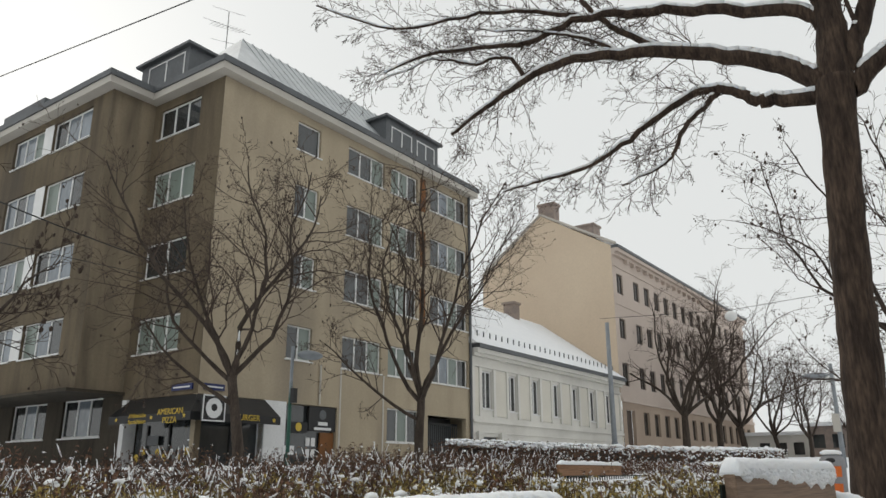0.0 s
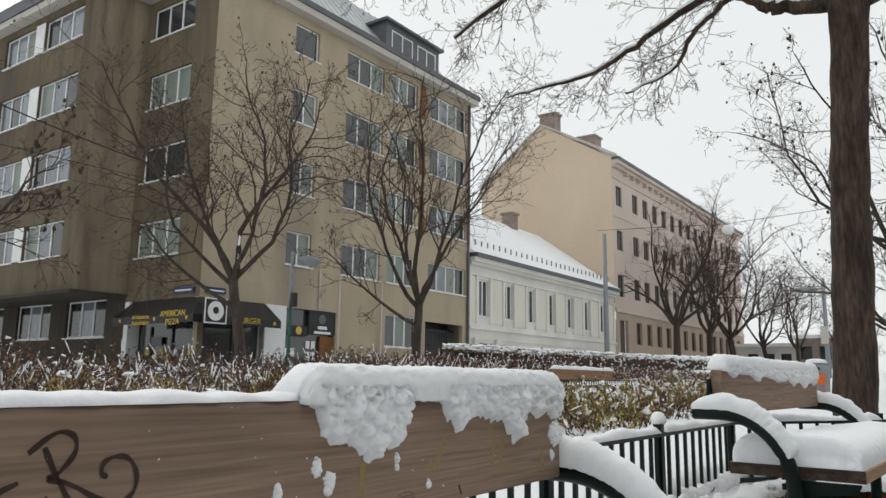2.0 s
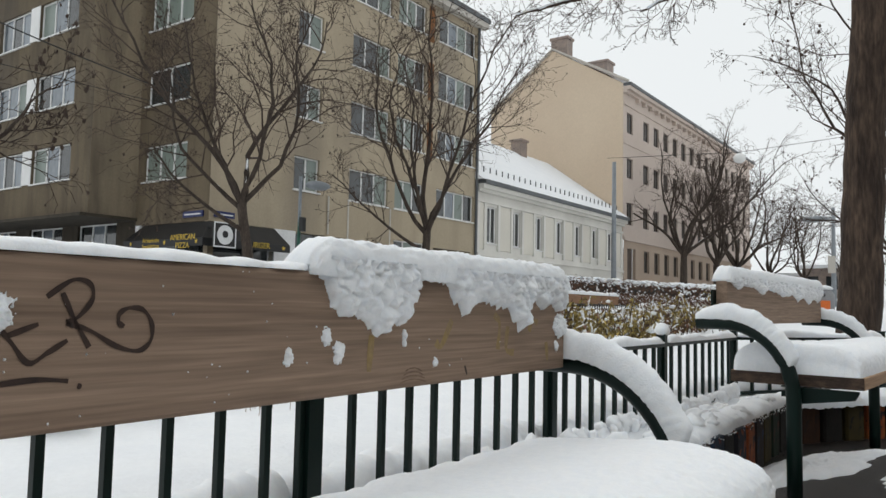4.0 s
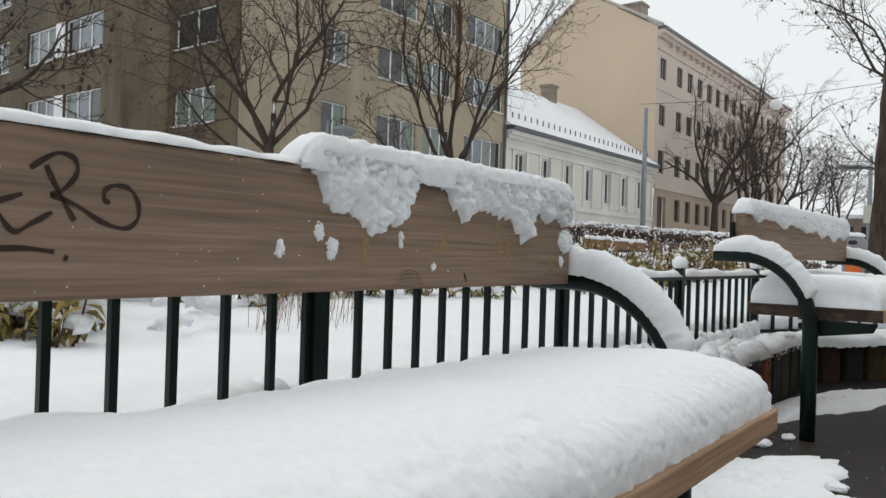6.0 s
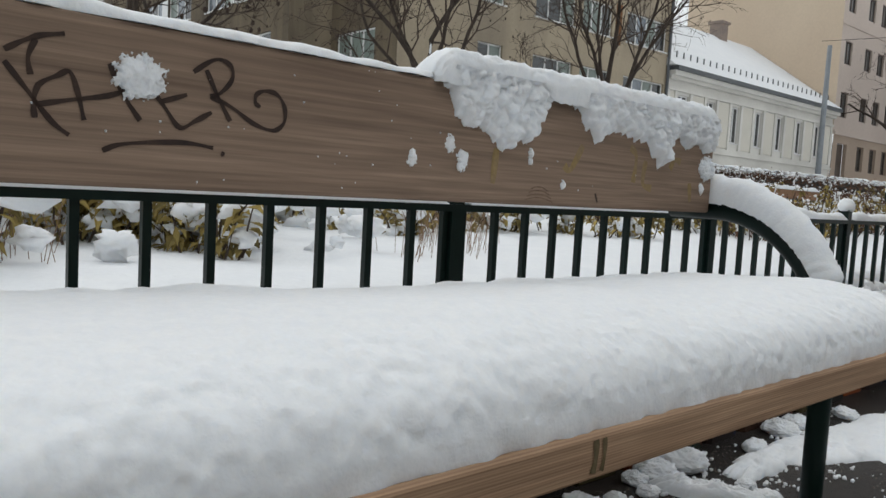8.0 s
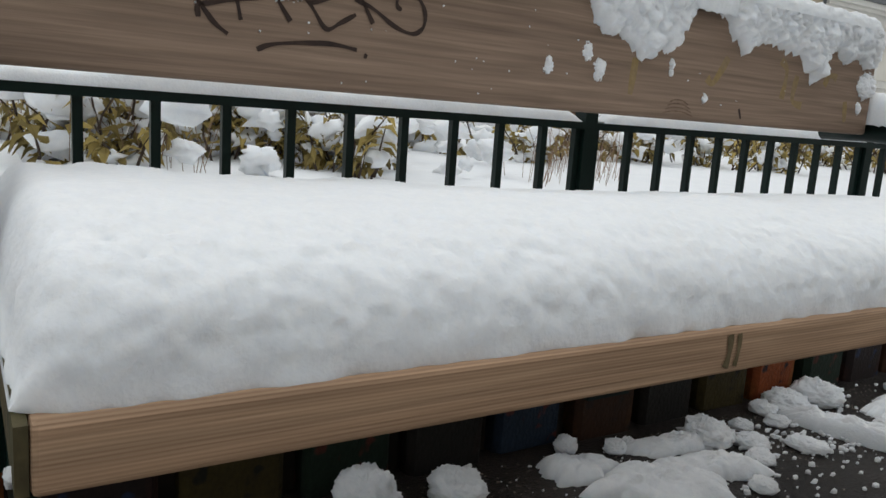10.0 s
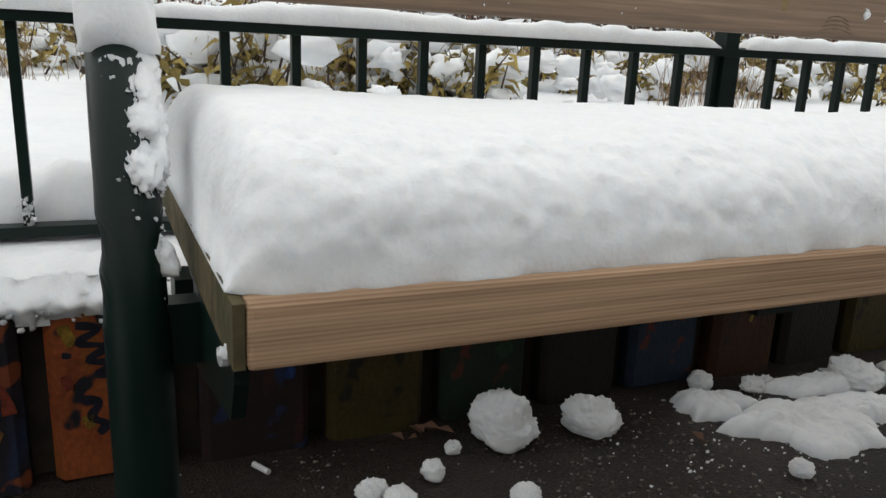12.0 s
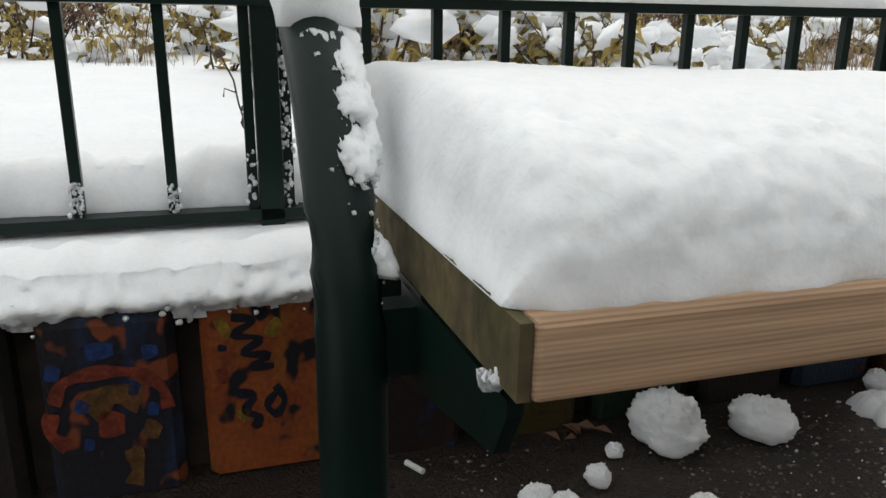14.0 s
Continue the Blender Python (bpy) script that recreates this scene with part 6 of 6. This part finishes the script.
def twigs(s, pts, dirs, r, length, level, rnd, number, spread, rise, first=0.25, knobs=None, thin=0.004):
    """Side branches along a line, down to the last fine twigs."""
    for i in range(number):
        t = first + (1 - first) * (i + rnd.random()) / number
        k = min(int(t * (len(pts) - 1)), len(pts) - 2)
        p = pts[k].lerp(pts[k + 1], t * (len(pts) - 1) - k)
        d = dirs[min(k, len(dirs) - 1)]
        a = rnd.uniform(0, 2 * math.pi)
        side = d.cross(Vector((math.cos(a), math.sin(a), rnd.uniform(-0.4, 0.9)))).normalized()
        c = rnd.uniform(0.65, 1.15) * spread
        nd = (d * math.cos(c) + side * math.sin(c)).normalized()
        l = length * rnd.uniform(0.6, 1.15) * (1.15 - 0.55 * t)
        r0 = max(r * (1.0 - 0.6 * t) * 0.62, thin)
        n = (5, 4, 3, 3)[min(level, 3)]
        q, e = bent(p, nd, l, n, 0.24, rise, rnd)
        s.tube(q, [max(r0 * (1 - 0.75 * j / n), thin * 0.7) for j in range(n + 1)], 5 if level == 0 else 3, False)
        if level < 3:
            twigs(s, q, e, r0, l * 0.52, level + 1, rnd, (7, 7, 4)[level], spread * 1.05, rise, 0.25, knobs, thin)
        elif knobs is not None and rnd.random() < 0.5:
            knobs.append(q[-1])


def street_tree(name, base, height, fork, r, seed, label, limbs=6, spread=0.62, lean=(0, 0), group="street trees", rich=1.0, thin=0.006, low=False):
    rnd = random.Random(seed)
    tree = tagged(empty(name, pose(*base)), label, "tree", group)
    s = Soup()
    pts, dirs = bent((0, 0, -0.3), (lean[0], lean[1], 1), fork + 0.3, 8, 0.035, 0.02, rnd)
    s.tube(pts, [r * (1.3 if i == 0 else 1.08 - 0.035 * i) for i in range(9)], 12)
    part("trunk", s, BARK, tree, smooth=True)
    fine, sn = Soup(), Soup()
    knobs = []
    top = height - fork
    for i in range(limbs):
        a = 2 * math.pi * (i + rnd.uniform(-0.3, 0.3)) / limbs
        tilt = spread * rnd.uniform(0.75, 1.3) if i else 0.10
        d = (math.sin(tilt) * math.cos(a), math.sin(tilt) * math.sin(a), math.cos(tilt))
        l = top * (1.0 if i == 0 else rnd.uniform(0.78, 1.0))
        st = pts[-1] if i % 2 else pts[-2].lerp(pts[-1], 0.6)
        q, e = bent(st, d, l, 12, 0.17, 0.10, rnd)
        rr = r * (0.62 if i == 0 else rnd.uniform(0.40, 0.55))
        part("limb", Soup().tube(q, [rr * (1 - 0.88 * (j / 12) ** 0.8) + thin for j in range(13)], 8, False), BARK, tree, smooth=True)
        twigs(fine, q, e, rr * 0.8, l * 0.44, 1, rnd, int(11 * rich), 0.80, 0.035, 0.22, knobs, thin)
        sn.tube([q[1] + Vector((0, 0, rr * 0.7)), q[2] + Vector((0, 0, rr * 0.65)), q[3] + Vector((0, 0, rr * 0.6))], [rr * 0.35, rr * 0.4, rr * 0.2], 6)
    if low:
        # one low arching side limb
        q, e = bent(pts[-3], (-0.75, 0.25, 0.35), top * 0.5, 8, 0.12, 0.04, rnd)
        part("limb", Soup().tube(q, [r * 0.36 * (1 - 0.8 * j / 8) + thin for j in range(9)], 8, False), BARK, tree, "low arching limb", smooth=True)
        twigs(fine, q, e, r * 0.3, top * 0.25, 1, rnd, int(9 * rich), 0.8, 0.03, 0.35, knobs, thin)
    part("crown", fine, TWIG, tree, "bare twiggy crown")
    tagged(part("limb_snow", sn, SNOW_FAR, tree, "snow caught in the forks"), kind="stuff")
    if knobs:
        s = Soup()
        for p in knobs[::3]:
            k = rnd.uniform(0.012, 0.03)
            s.blob(p, (k, k, k * 1.3), 0.3, 3, 4)
        tagged(part("seed_head", s, TWIG, tree), kind="stuff")
    return tree


def far_xy(u, w):
    p = FAR @ Vector((u, w, 0))
    return p.x, p.y


for i, (u, w, z, h, fk, r, n, sp, lab) in enumerate((
        (11.65, 13.9, 0.6, 8.3, 2.45, 0.135, 6, 0.62, "bare street tree with a forked trunk and broad twiggy crown"),
        (18.3, 14.0, 0.7, 9.8, 2.3, 0.145, 6, 0.60, "bare street tree with tall spreading branches"),
        (50.5, 16.6, 1.4, 12.3, 3.0, 0.26, 7, 0.8, "bare tree in a row before the tenement"),
        (58.0, 16.6, 1.5, 12.0, 2.8, 0.24, 7, 0.8, "bare tree in a row before the tenement"),
        (65.0, 16.6, 1.6, 12.5, 2.8, 0.28, 7, 0.8, "bare tree in a row before the tenement"),
        (74.0, 16.0, 1.7, 10.5, 2.4, 0.22, 6, 0.65, "bare tree in a row before the tenement"),
        (66.0, 12.0, 1.4, 9.0, 2.0, 0.18, 6, 0.7, "small bare tree far down the street"),
        (70.0, 9.0, 1.4, 6.5, 1.5, 0.15, 6, 0.8, "small bare tree far down the street"),
        (2.9, 8.6, 0.3, 4.0, 1.5, 0.07, 7, 0.8, "low bare tree with snow on its limbs"))):
    x, y = far_xy(u, w)
    street_tree("bare_tree", (x, y, z), h, fk, r, 40 + i, lab, n, sp, low=i < 2, rich=1.35 if i < 2 else 0.75, thin=0.0058 if i < 2 else (0.0075 if i < 8 else 0.005))


def big_tree():
    """The old tree by the path: thick trunk and long level limbs that carry lines of snow."""
    rnd = random.Random(77)
    tree = tagged(empty("old_tree"), "old dark-barked tree with long level limbs carrying snow", "tree")
    s = Soup()
    trunk = [(8.05, 1.24, -0.05), (8.05, 1.22, 0.5), (8.05, 1.17, 1.6), (8.06, 1.10, 3.0), (8.07, 1.02, 4.2), (8.08, 0.98, 4.75)]
    radii = [0.25, 0.19, 0.178, 0.168, 0.175, 0.21]
    k = 26
    fine, fr = [], []
    for (a, b), (ra, rb) in zip(zip(trunk, trunk[1:]), zip(radii, radii[1:])):
        for i in range(10):
            fine.append(Vector(a).lerp(Vector(b), i / 10))
            fr.append(ra + (rb - ra) * i / 10)
    s.tube(fine, fr, k)
    s.v = [tuple(Vector(v) + Vector((noise.noise(Vector(v) * 4) * 0.02 + noise.noise(Vector((v[0] * 22, v[1] * 22, v[2] * 3))) * 0.014, noise.noise(Vector(v) * 4 + Vector((9, 0, 0))) * 0.02 + noise.noise(Vector((v[0] * 22, v[1] * 22 + 7, v[2] * 3))) * 0.014, 0))) for v in s.v]
    part("trunk", s, BARK_BIG, tree, "thick ridged dark brown trunk", smooth=True)
    limbs = [
        ([(8.07, 1.05, 4.62), (8.04, 1.37, 4.95), (7.96, 1.84, 5.20), (7.79, 2.52, 5.43), (7.62, 3.05, 5.50), (7.37, 3.65, 5.49), (7.16, 4.07, 5.29), (6.93, 4.48, 4.96), (6.71, 4.82, 4.62)], 0.125, 0.02),
        ([(8.05, 1.10, 4.55), (8.01, 1.57, 4.62), (7.97, 1.78, 4.68), (7.9, 2.1, 4.88), (7.8, 2.51, 4.80), (7.66, 2.94, 4.49), (7.47, 3.42, 4.17), (7.23, 3.94, 4.01), (7.02, 4.33, 3.9)], 0.085, 0.010),
        ([(7.9, 2.11, 4.83), (7.8, 2.48, 4.46), (7.74, 2.68, 4.10), (7.58, 3.15, 3.88)], 0.038, 0.010),
        ([(8.07, 0.98, 5.3), (8.06, 1.2, 5.58), (7.9, 2.12, 5.88), (7.7, 2.83, 6.00), (7.46, 3.44, 6.05), (7.23, 3.94, 5.82), (6.94, 4.47, 5.74), (6.56, 5.03, 5.68), (6.23, 5.45, 5.4)], 0.09, 0.012),
        ([(7.46, 3.44, 6.05), (7.24, 3.92, 6.19), (6.91, 4.52, 6.22), (6.31, 5.36, 6.02), (5.66, 6.06, 6.25)], 0.035, 0.010),
        ([(7.79, 2.52, 5.43), (7.63, 3.03, 5.80), (7.47, 3.43, 6.28), (7.45, 3.48, 6.9)], 0.055, 0.02),
        ([(8.08, 0.95, 4.6), (8.09, 0.80, 5.0), (8.1, 0.62, 5.4), (8.1, 0.45, 6.2), (8.0, 0.3, 7.5)], 0.125, 0.06),
        ([(8.08, 0.98, 4.65), (8.08, 0.95, 5.3), (8.1, 0.98, 6.2), (8.2, 1.1, 7.8), (8.25, 1.15, 9.2)], 0.19, 0.07),
        ([(8.09, 0.85, 4.55), (8.1, 0.51, 4.86), (8.11, 0.10, 4.98), (8.2, -0.9, 5.2)], 0.115, 0.05),
        ([(8.08, 1.0, 5.6), (7.0, 1.4, 6.4), (6.0, 2.2, 6.9), (5.0, 3.4, 7.1)], 0.08, 0.02),
        ([(7.16, 4.07, 5.29), (7.05, 4.25, 5.6), (6.9, 4.6, 5.55), (6.6, 5.0, 5.6), (6.2, 5.5, 5.3)], 0.03, 0.008),
        ([(7.62, 3.05, 5.50), (7.45, 3.4, 5.75), (7.2, 3.9, 5.9), (6.8, 4.5, 5.95)], 0.03, 0.008),
    ]
    sn = Soup()
    for i, (p, r0, r1) in enumerate(limbs):
        p = [Vector(q) for q in p]
        fine = []
        for j in range(len(p) - 1):
            a, b, c, d = p[max(j - 1, 0)], p[j], p[j + 1], p[min(j + 2, len(p) - 1)]
            for k2 in range(5):
                t = k2 / 5
                fine.append(0.5 * ((2 * b) + (c - a) * t + (2 * a - 5 * b + 4 * c - d) * t * t + (3 * b - a - 3 * c + d) * t ** 3) + Vector((rnd.gauss(0, 0.008), rnd.gauss(0, 0.008), rnd.gauss(0, 0.012))))
        fine.append(p[-1])
        n = len(fine)
        rad = [r0 + (r1 - r0) * (j / (n - 1)) ** 0.75 for j in range(n)]
        s = Soup()
        s.tube(fine, rad, 12, False)
        limb = part("limb", s, BARK_BIG, tree, smooth=True)
        dirs = [(fine[j + 1] - fine[j]).normalized() for j in range(n - 1)]
        s = Soup()
        length = sum((fine[j + 1] - fine[j]).length for j in range(n - 1))
        num = int(4 + length * (6.5 if i not in (6, 7, 8) else 0.6))
        twigs(s, fine, dirs, max(r1, 0.016), 0.85 if i not in (6, 7, 8) else 1.4, 1, rnd, num, 0.75, 0.012, 0.3 if r0 > 0.05 else 0.12, None, 0.0033)
        tagged(part("twig_spray", s, TWIG, limb), kind="stuff")
        # snow lying along the upper side
        for j in range(n - 1):
            if abs(dirs[j].z) < 0.75 and (fine[j] - fine[0]).length < length * 0.9:
                a = fine[j] + Vector((-0.25 * rad[j], 0, rad[j] * 0.86))
                b = fine[j + 1] + Vector((-0.25 * rad[j + 1], 0, rad[j + 1] * 0.86))
                h = min(0.06, 0.010 + rad[j] * 0.5)
                sn.tube([a, a.lerp(b, 0.5) + Vector((0, 0, rnd.uniform(-0.004, 0.006))), b], [h * rnd.uniform(0.8, 1.1), h, h * rnd.uniform(0.8, 1.1)], 7)
    thing("branch_snow", sn, SNOW, "lines of snow along the tops of the limbs", "snow", kind="stuff", smooth=True)


big_tree()
for i, (x, y, h) in enumerate(((15.6, 1.30, 7.4), (22, 1.9, 5.4))):
    street_tree("bare_tree", (x, y, 0.3), h, 3.0 if i == 0 else 1.9, 0.08, 90 + i, "bare park tree hung with dark seed clusters", 7, 1.0, rich=0.9, thin=0.0045, group="park trees")

# ---- shrubs in the bed ----
def leaf(s, p, d, l, w, droop, rnd):
    """A curled dry leaf: two pairs of faces along a bent rib."""
    d = Vector(d).normalized()
    side = d.cross(Vector((rnd.gauss(0, 0.4), rnd.gauss(0, 0.4), 1))).normalized()
    a = Vector(p)
    b = a + d * l * 0.5
    c = b + (d + Vector((0, 0, -droop))).normalized() * l * 0.5
    k = len(s.v)
    up = side.cross(d) * w * 0.25
    s.v += [tuple(a), tuple(b + side * w * 0.5 + up), tuple(b - up * 0.4), tuple(b - side * w * 0.5 + up), tuple(c)]
    s.f += [(k, k + 2, k + 1), (k, k + 3, k + 2), (k + 1, k + 2, k + 4), (k + 2, k + 3, k + 4)]


def shrubs(spots, leaf_mat, name, label, seed, leaves=26, size=0.06, stems=5, snow=3, snow_size=0.05, lines=0.0):
    rnd = random.Random(seed)
    lf, st, sn = Soup(), Soup(), Soup()
    for (x, y, z, h, spread) in spots:
        for i in range(stems):
            a = rnd.uniform(0, 6.28)
            d = Vector((math.cos(a) * spread, math.sin(a) * spread, 1)).normalized()
            q, e = bent((x + rnd.gauss(0, 0.05), y + rnd.gauss(0, 0.05), z - 0.03), d, h * rnd.uniform(0.6, 1.05), 4, 0.14, -0.01, rnd)
            st.tube(q, [0.005, 0.0045, 0.004, 0.003, 0.002], 3, False)
            for j in range(leaves // stems):
                t = rnd.uniform(0.25, 1.0) * 3.99
                k = int(t)
                p = q[k].lerp(q[k + 1], t - k)
                b = rnd.uniform(0, 6.28)
                leaf(lf, p, (math.cos(b), math.sin(b), rnd.uniform(-0.9, 0.3)), size * rnd.uniform(0.6, 1.3), size * rnd.uniform(0.3, 0.5), rnd.uniform(0.3, 1.5), rnd)
            if rnd.random() < lines:
                k = rnd.choice((1, 2, 3))
                w = rnd.uniform(0.004, 0.010)
                up = Vector((0, 0, w * 0.5))
                sn.tube([q[k] + up, q[k].lerp(q[k + 1], 0.55) + up * 1.6, q[k + 1] + up], [w * 0.6, w, w * 0.3], 5)
            if snow and rnd.random() < snow / stems:
                r = snow_size * rnd.uniform(0.35, 1.3)
                sn.blob(q[rnd.choice((1, 2, 3, 4))], (r * rnd.uniform(0.8, 1.7), r * rnd.uniform(0.7, 1.2), r * 0.7), 0.45, 5, 7)
    thing(name, lf, leaf_mat, label, "shrub", kind="stuff")
    thing(name + "_stems", st, TWIG, "thin bare stems of the shrubs", "shrub", kind="stuff")
    thing(name + "_snow", sn, SNOW, "clots of snow caught in the shrubs", "snow", kind="stuff", smooth=True)


rnd = random.Random(4)


def ground_at(x, y):
    return bed_height(x, y - bed_edge(x))


near, mid, dark = [], [], []
for i in range(80):
    x, y = rnd.uniform(-1.4, 4.0), rnd.uniform(2.75, 4.1)
    if noise.noise(Vector((x * 1.1, y * 1.1, 9))) > -0.05:
        near.append((x, y, ground_at(x, y), rnd.uniform(0.2, 0.34), 0.5))
for i in range(400):
    x, y = rnd.uniform(0.1, 2.2), rnd.uniform(2.15, 3.8)
    if 0.09 < (x - 0.05) / (y - 0.2) < 0.50 and noise.noise(Vector((x * 2.1, y * 1.6, 21))) > -0.02:
        near.append((x, y, ground_at(x, y), rnd.uniform(0.22, 0.36), 0.45))
for i in range(95):
    x, y = rnd.uniform(-2.6, 7.5), rnd.uniform(2.75, 4.6)
    if noise.noise(Vector((x * 0.6, y * 0.6, 4))) > -0.05:
        near.append((x, y, ground_at(x, y), rnd.uniform(0.18, 0.32), 0.5))
for i in range(330):
    x, y = rnd.uniform(-4, 13), rnd.uniform(4.4, 6.2)
    if noise.noise(Vector((x * 0.4, y * 0.4, 14))) > -0.25:
        (mid if rnd.random() < 0.45 else dark).append((x, y, ground_at(x, y), rnd.uniform(0.3, 0.5) if x < 9.5 else rnd.uniform(0.15, 0.24), 0.5))
for i in range(300):
    x, y = rnd.uniform(4.6, 13.5), rnd.uniform(2.3, 5.6)
    if y > 1.9 + 0.1 * x:
        (mid if rnd.random() < 0.5 else dark).append((x, y, ground_at(x, y), rnd.uniform(0.24, 0.42) if x < 9.5 else rnd.uniform(0.16, 0.25), 0.5))
for i in range(720):
    x, y = rnd.uniform(-5, 15), rnd.uniform(5.8, 9.0)
    dark.append((x, y, ground_at(x, y), rnd.uniform(0.32, 0.64) if x < 9.5 or y > 6.6 else rnd.uniform(0.15, 0.24), 0.4))
for i in range(420):
    x, y = rnd.uniform(12.5, 24.0), rnd.uniform(5.8, 9.2)
    dark.append((x, y, ground_at(x, y), rnd.uniform(0.15, 0.3), 0.6))
for i in range(46):
    x, y = rnd.uniform(5.2, 8.6), rnd.uniform(2.5, 4.6)
    mid.append((x, y, ground_at(x, y), rnd.uniform(0.36, 0.52), 0.35))
for i in range(420):
    x, y = rnd.uniform(8.8, 15.0), rnd.uniform(2.9, 6.3)
    (mid if rnd.random() < 0.3 else dark).append((x, y, ground_at(x, y), rnd.uniform(0.15, 0.27), 0.6))
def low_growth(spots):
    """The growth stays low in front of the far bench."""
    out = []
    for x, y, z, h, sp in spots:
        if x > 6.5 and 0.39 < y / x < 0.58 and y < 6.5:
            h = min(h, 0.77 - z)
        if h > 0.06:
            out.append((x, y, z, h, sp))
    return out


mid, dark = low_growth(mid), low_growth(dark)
shrubs(near, LEAF_GREEN, "low_shrubs", "low shrubs with drooping yellow-green leaves under snow", 1, 60, 0.064, 6, 3.6, 0.05, 0.6)
shrubs(mid, LEAF_GREEN, "yellow_shrubs", "shrubs with yellowed drooping leaves", 2, 70, 0.06, 6, 3.2, 0.024, 0.7)
shrubs(dark, LEAF_RED, "brown_shrubs", "dense brown shrubs with withered leaves and snow clots", 3, 56, 0.058, 7, 2.6, 0.014, 0.55)

# the clipped hedge along the street
s, sn, core = Soup(), Soup(), Soup()
for i in range(5200):
    t = rnd.random() ** 1.6
    u = 13.0 + t * 39.5
    w = 8.78 + t * 2.82 + rnd.uniform(-0.5, 0.5)
    x, y = far_xy(u, w)
    zb = bed_height(x, y)
    z = zb + rnd.uniform(0.1, 0.75)
    size = 0.07 + 0.10 * t
    for k in range(3):
        b = rnd.uniform(0, 6.28)
        leaf(s, (x + rnd.gauss(0, 0.1), y + rnd.gauss(0, 0.1), z + rnd.gauss(0, 0.04)), (math.cos(b), math.sin(b), rnd.uniform(-0.7, 0.5)), size, size * 0.5, 0.6, rnd)
    if i % 5 == 0:
        r = (0.045 + 0.06 * t) * rnd.uniform(0.6, 1.3)
        sn.blob((x, y, zb + 0.77 + rnd.uniform(-0.08, 0.03)), (r * 1.5, r * 1.3, r * 0.6), 0.3, 5, 7)
    if i % 5 == 0:
        r = 0.02 + 0.035 * t
        sn.blob((x, y - 0.4, z), (r, r, r * 0.8), 0.3, 4, 6)
thing("clipped_hedge", s, LEAF_RED, "long clipped hedge with withered brown leaves", "hedge", kind="stuff")
thing("hedge_snow", sn, SNOW, "snow lying along the top of the hedge", "snow", kind="stuff", smooth=True)
# solid dark core: the hedge's inner shade given as colour
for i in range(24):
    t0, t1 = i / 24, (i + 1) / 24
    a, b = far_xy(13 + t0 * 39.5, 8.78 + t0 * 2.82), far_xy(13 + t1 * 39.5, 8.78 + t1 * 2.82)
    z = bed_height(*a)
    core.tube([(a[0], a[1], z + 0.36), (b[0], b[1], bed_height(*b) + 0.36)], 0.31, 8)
thing("hedge_wood", core, GAP_SHADE, "solid dark core that stands for the shade inside the hedge", "hedge", kind="stuff")

# a withered flower stalk and a few fallen leaves
q = Soup().tube([(0.045, 1.62, 0.40), (0.035, 1.62, 0.44), (0.03, 1.62, 0.475), (0.012, 1.62, 0.515)], 0.0016, 5)
q.blob((0.011, 1.62, 0.518), (0.009, 0.008, 0.007), 0.3, 5, 7).tube([(0.033, 1.62, 0.455), (0.014, 1.62, 0.462), (0.012, 1.62, 0.448)], 0.0012, 4)
for i in range(5):
    leaf(q, (0.04 + 0.004 * i, 1.62, 0.415 + 0.012 * i), (rnd.uniform(-1, 1), -0.3, -0.8), 0.022, 0.008, 1.0, rnd)
thing("withered_stalk", q, TWIG, "withered flower stalk standing in the snowy bed", "plant")
leaf_spots = ((0.400, 1.045), (0.425, 1.052), (0.372, 1.036), (1.18, 1.035), (0.75, 0.90))
for x, y in leaf_spots:
    q = Soup()
    for i in range(2):
        leaf(q, (0.004 * i, 0, 0.004), (rnd.uniform(-1, 1), rnd.uniform(-1, 1), 0.1), 0.026, 0.014, 0.2, rnd)
    thing("fallen_leaf", q, LEAF_RED, "curled red-brown leaf lying on the wet path", "leaf", "fallen leaves", m=pose(x, y, GROUND + 0.002))

cap_rnd = random.Random(12)
q, straw = Soup(), Soup()
for i in range(150):
    x, y = cap_rnd.uniform(0.1, 2.6), cap_rnd.uniform(2.1, 3.9)
    if 0.07 < (x - 0.05) / (y - 0.2) < 0.75:
        r = cap_rnd.uniform(0.015, 0.05)
        q.blob((x, y, ground_at(x, y) + cap_rnd.uniform(0.0, 0.16)), (r * 1.2, r, r * cap_rnd.uniform(0.6, 1.0)), 0.38, 9, 13)
thing("shrub_caps", q, SNOW, "rounded cushions of snow weighing down the low shrubs", "snow", kind="stuff", smooth=True)
for x0, y0 in ((0.45, 2.3), (0.30, 2.9), (1.15, 2.8), (1.75, 2.2), (2.05, 2.3), (2.3, 2.6), (-0.25, 3.3), (0.9, 3.4)):
    for i in range(34):
        x, y = x0 + cap_rnd.gauss(0, 0.09), y0 + cap_rnd.gauss(0, 0.09)
        z = ground_at(x, y)
        a, b = cap_rnd.gauss(0, 0.06), cap_rnd.uniform(0.12, 0.24)
        straw.tube([(x, y, z - 0.01), (x + a * 0.4, y + cap_rnd.gauss(0, 0.01), z + b * 0.6), (x + a, y + cap_rnd.gauss(0, 0.03), z + b)], [0.0012, 0.0010, 0.0007], 3, False)
thing("dry_grass", straw, STRAW, "thin straw-coloured grass stalks standing in the snow", "grass", kind="stuff")
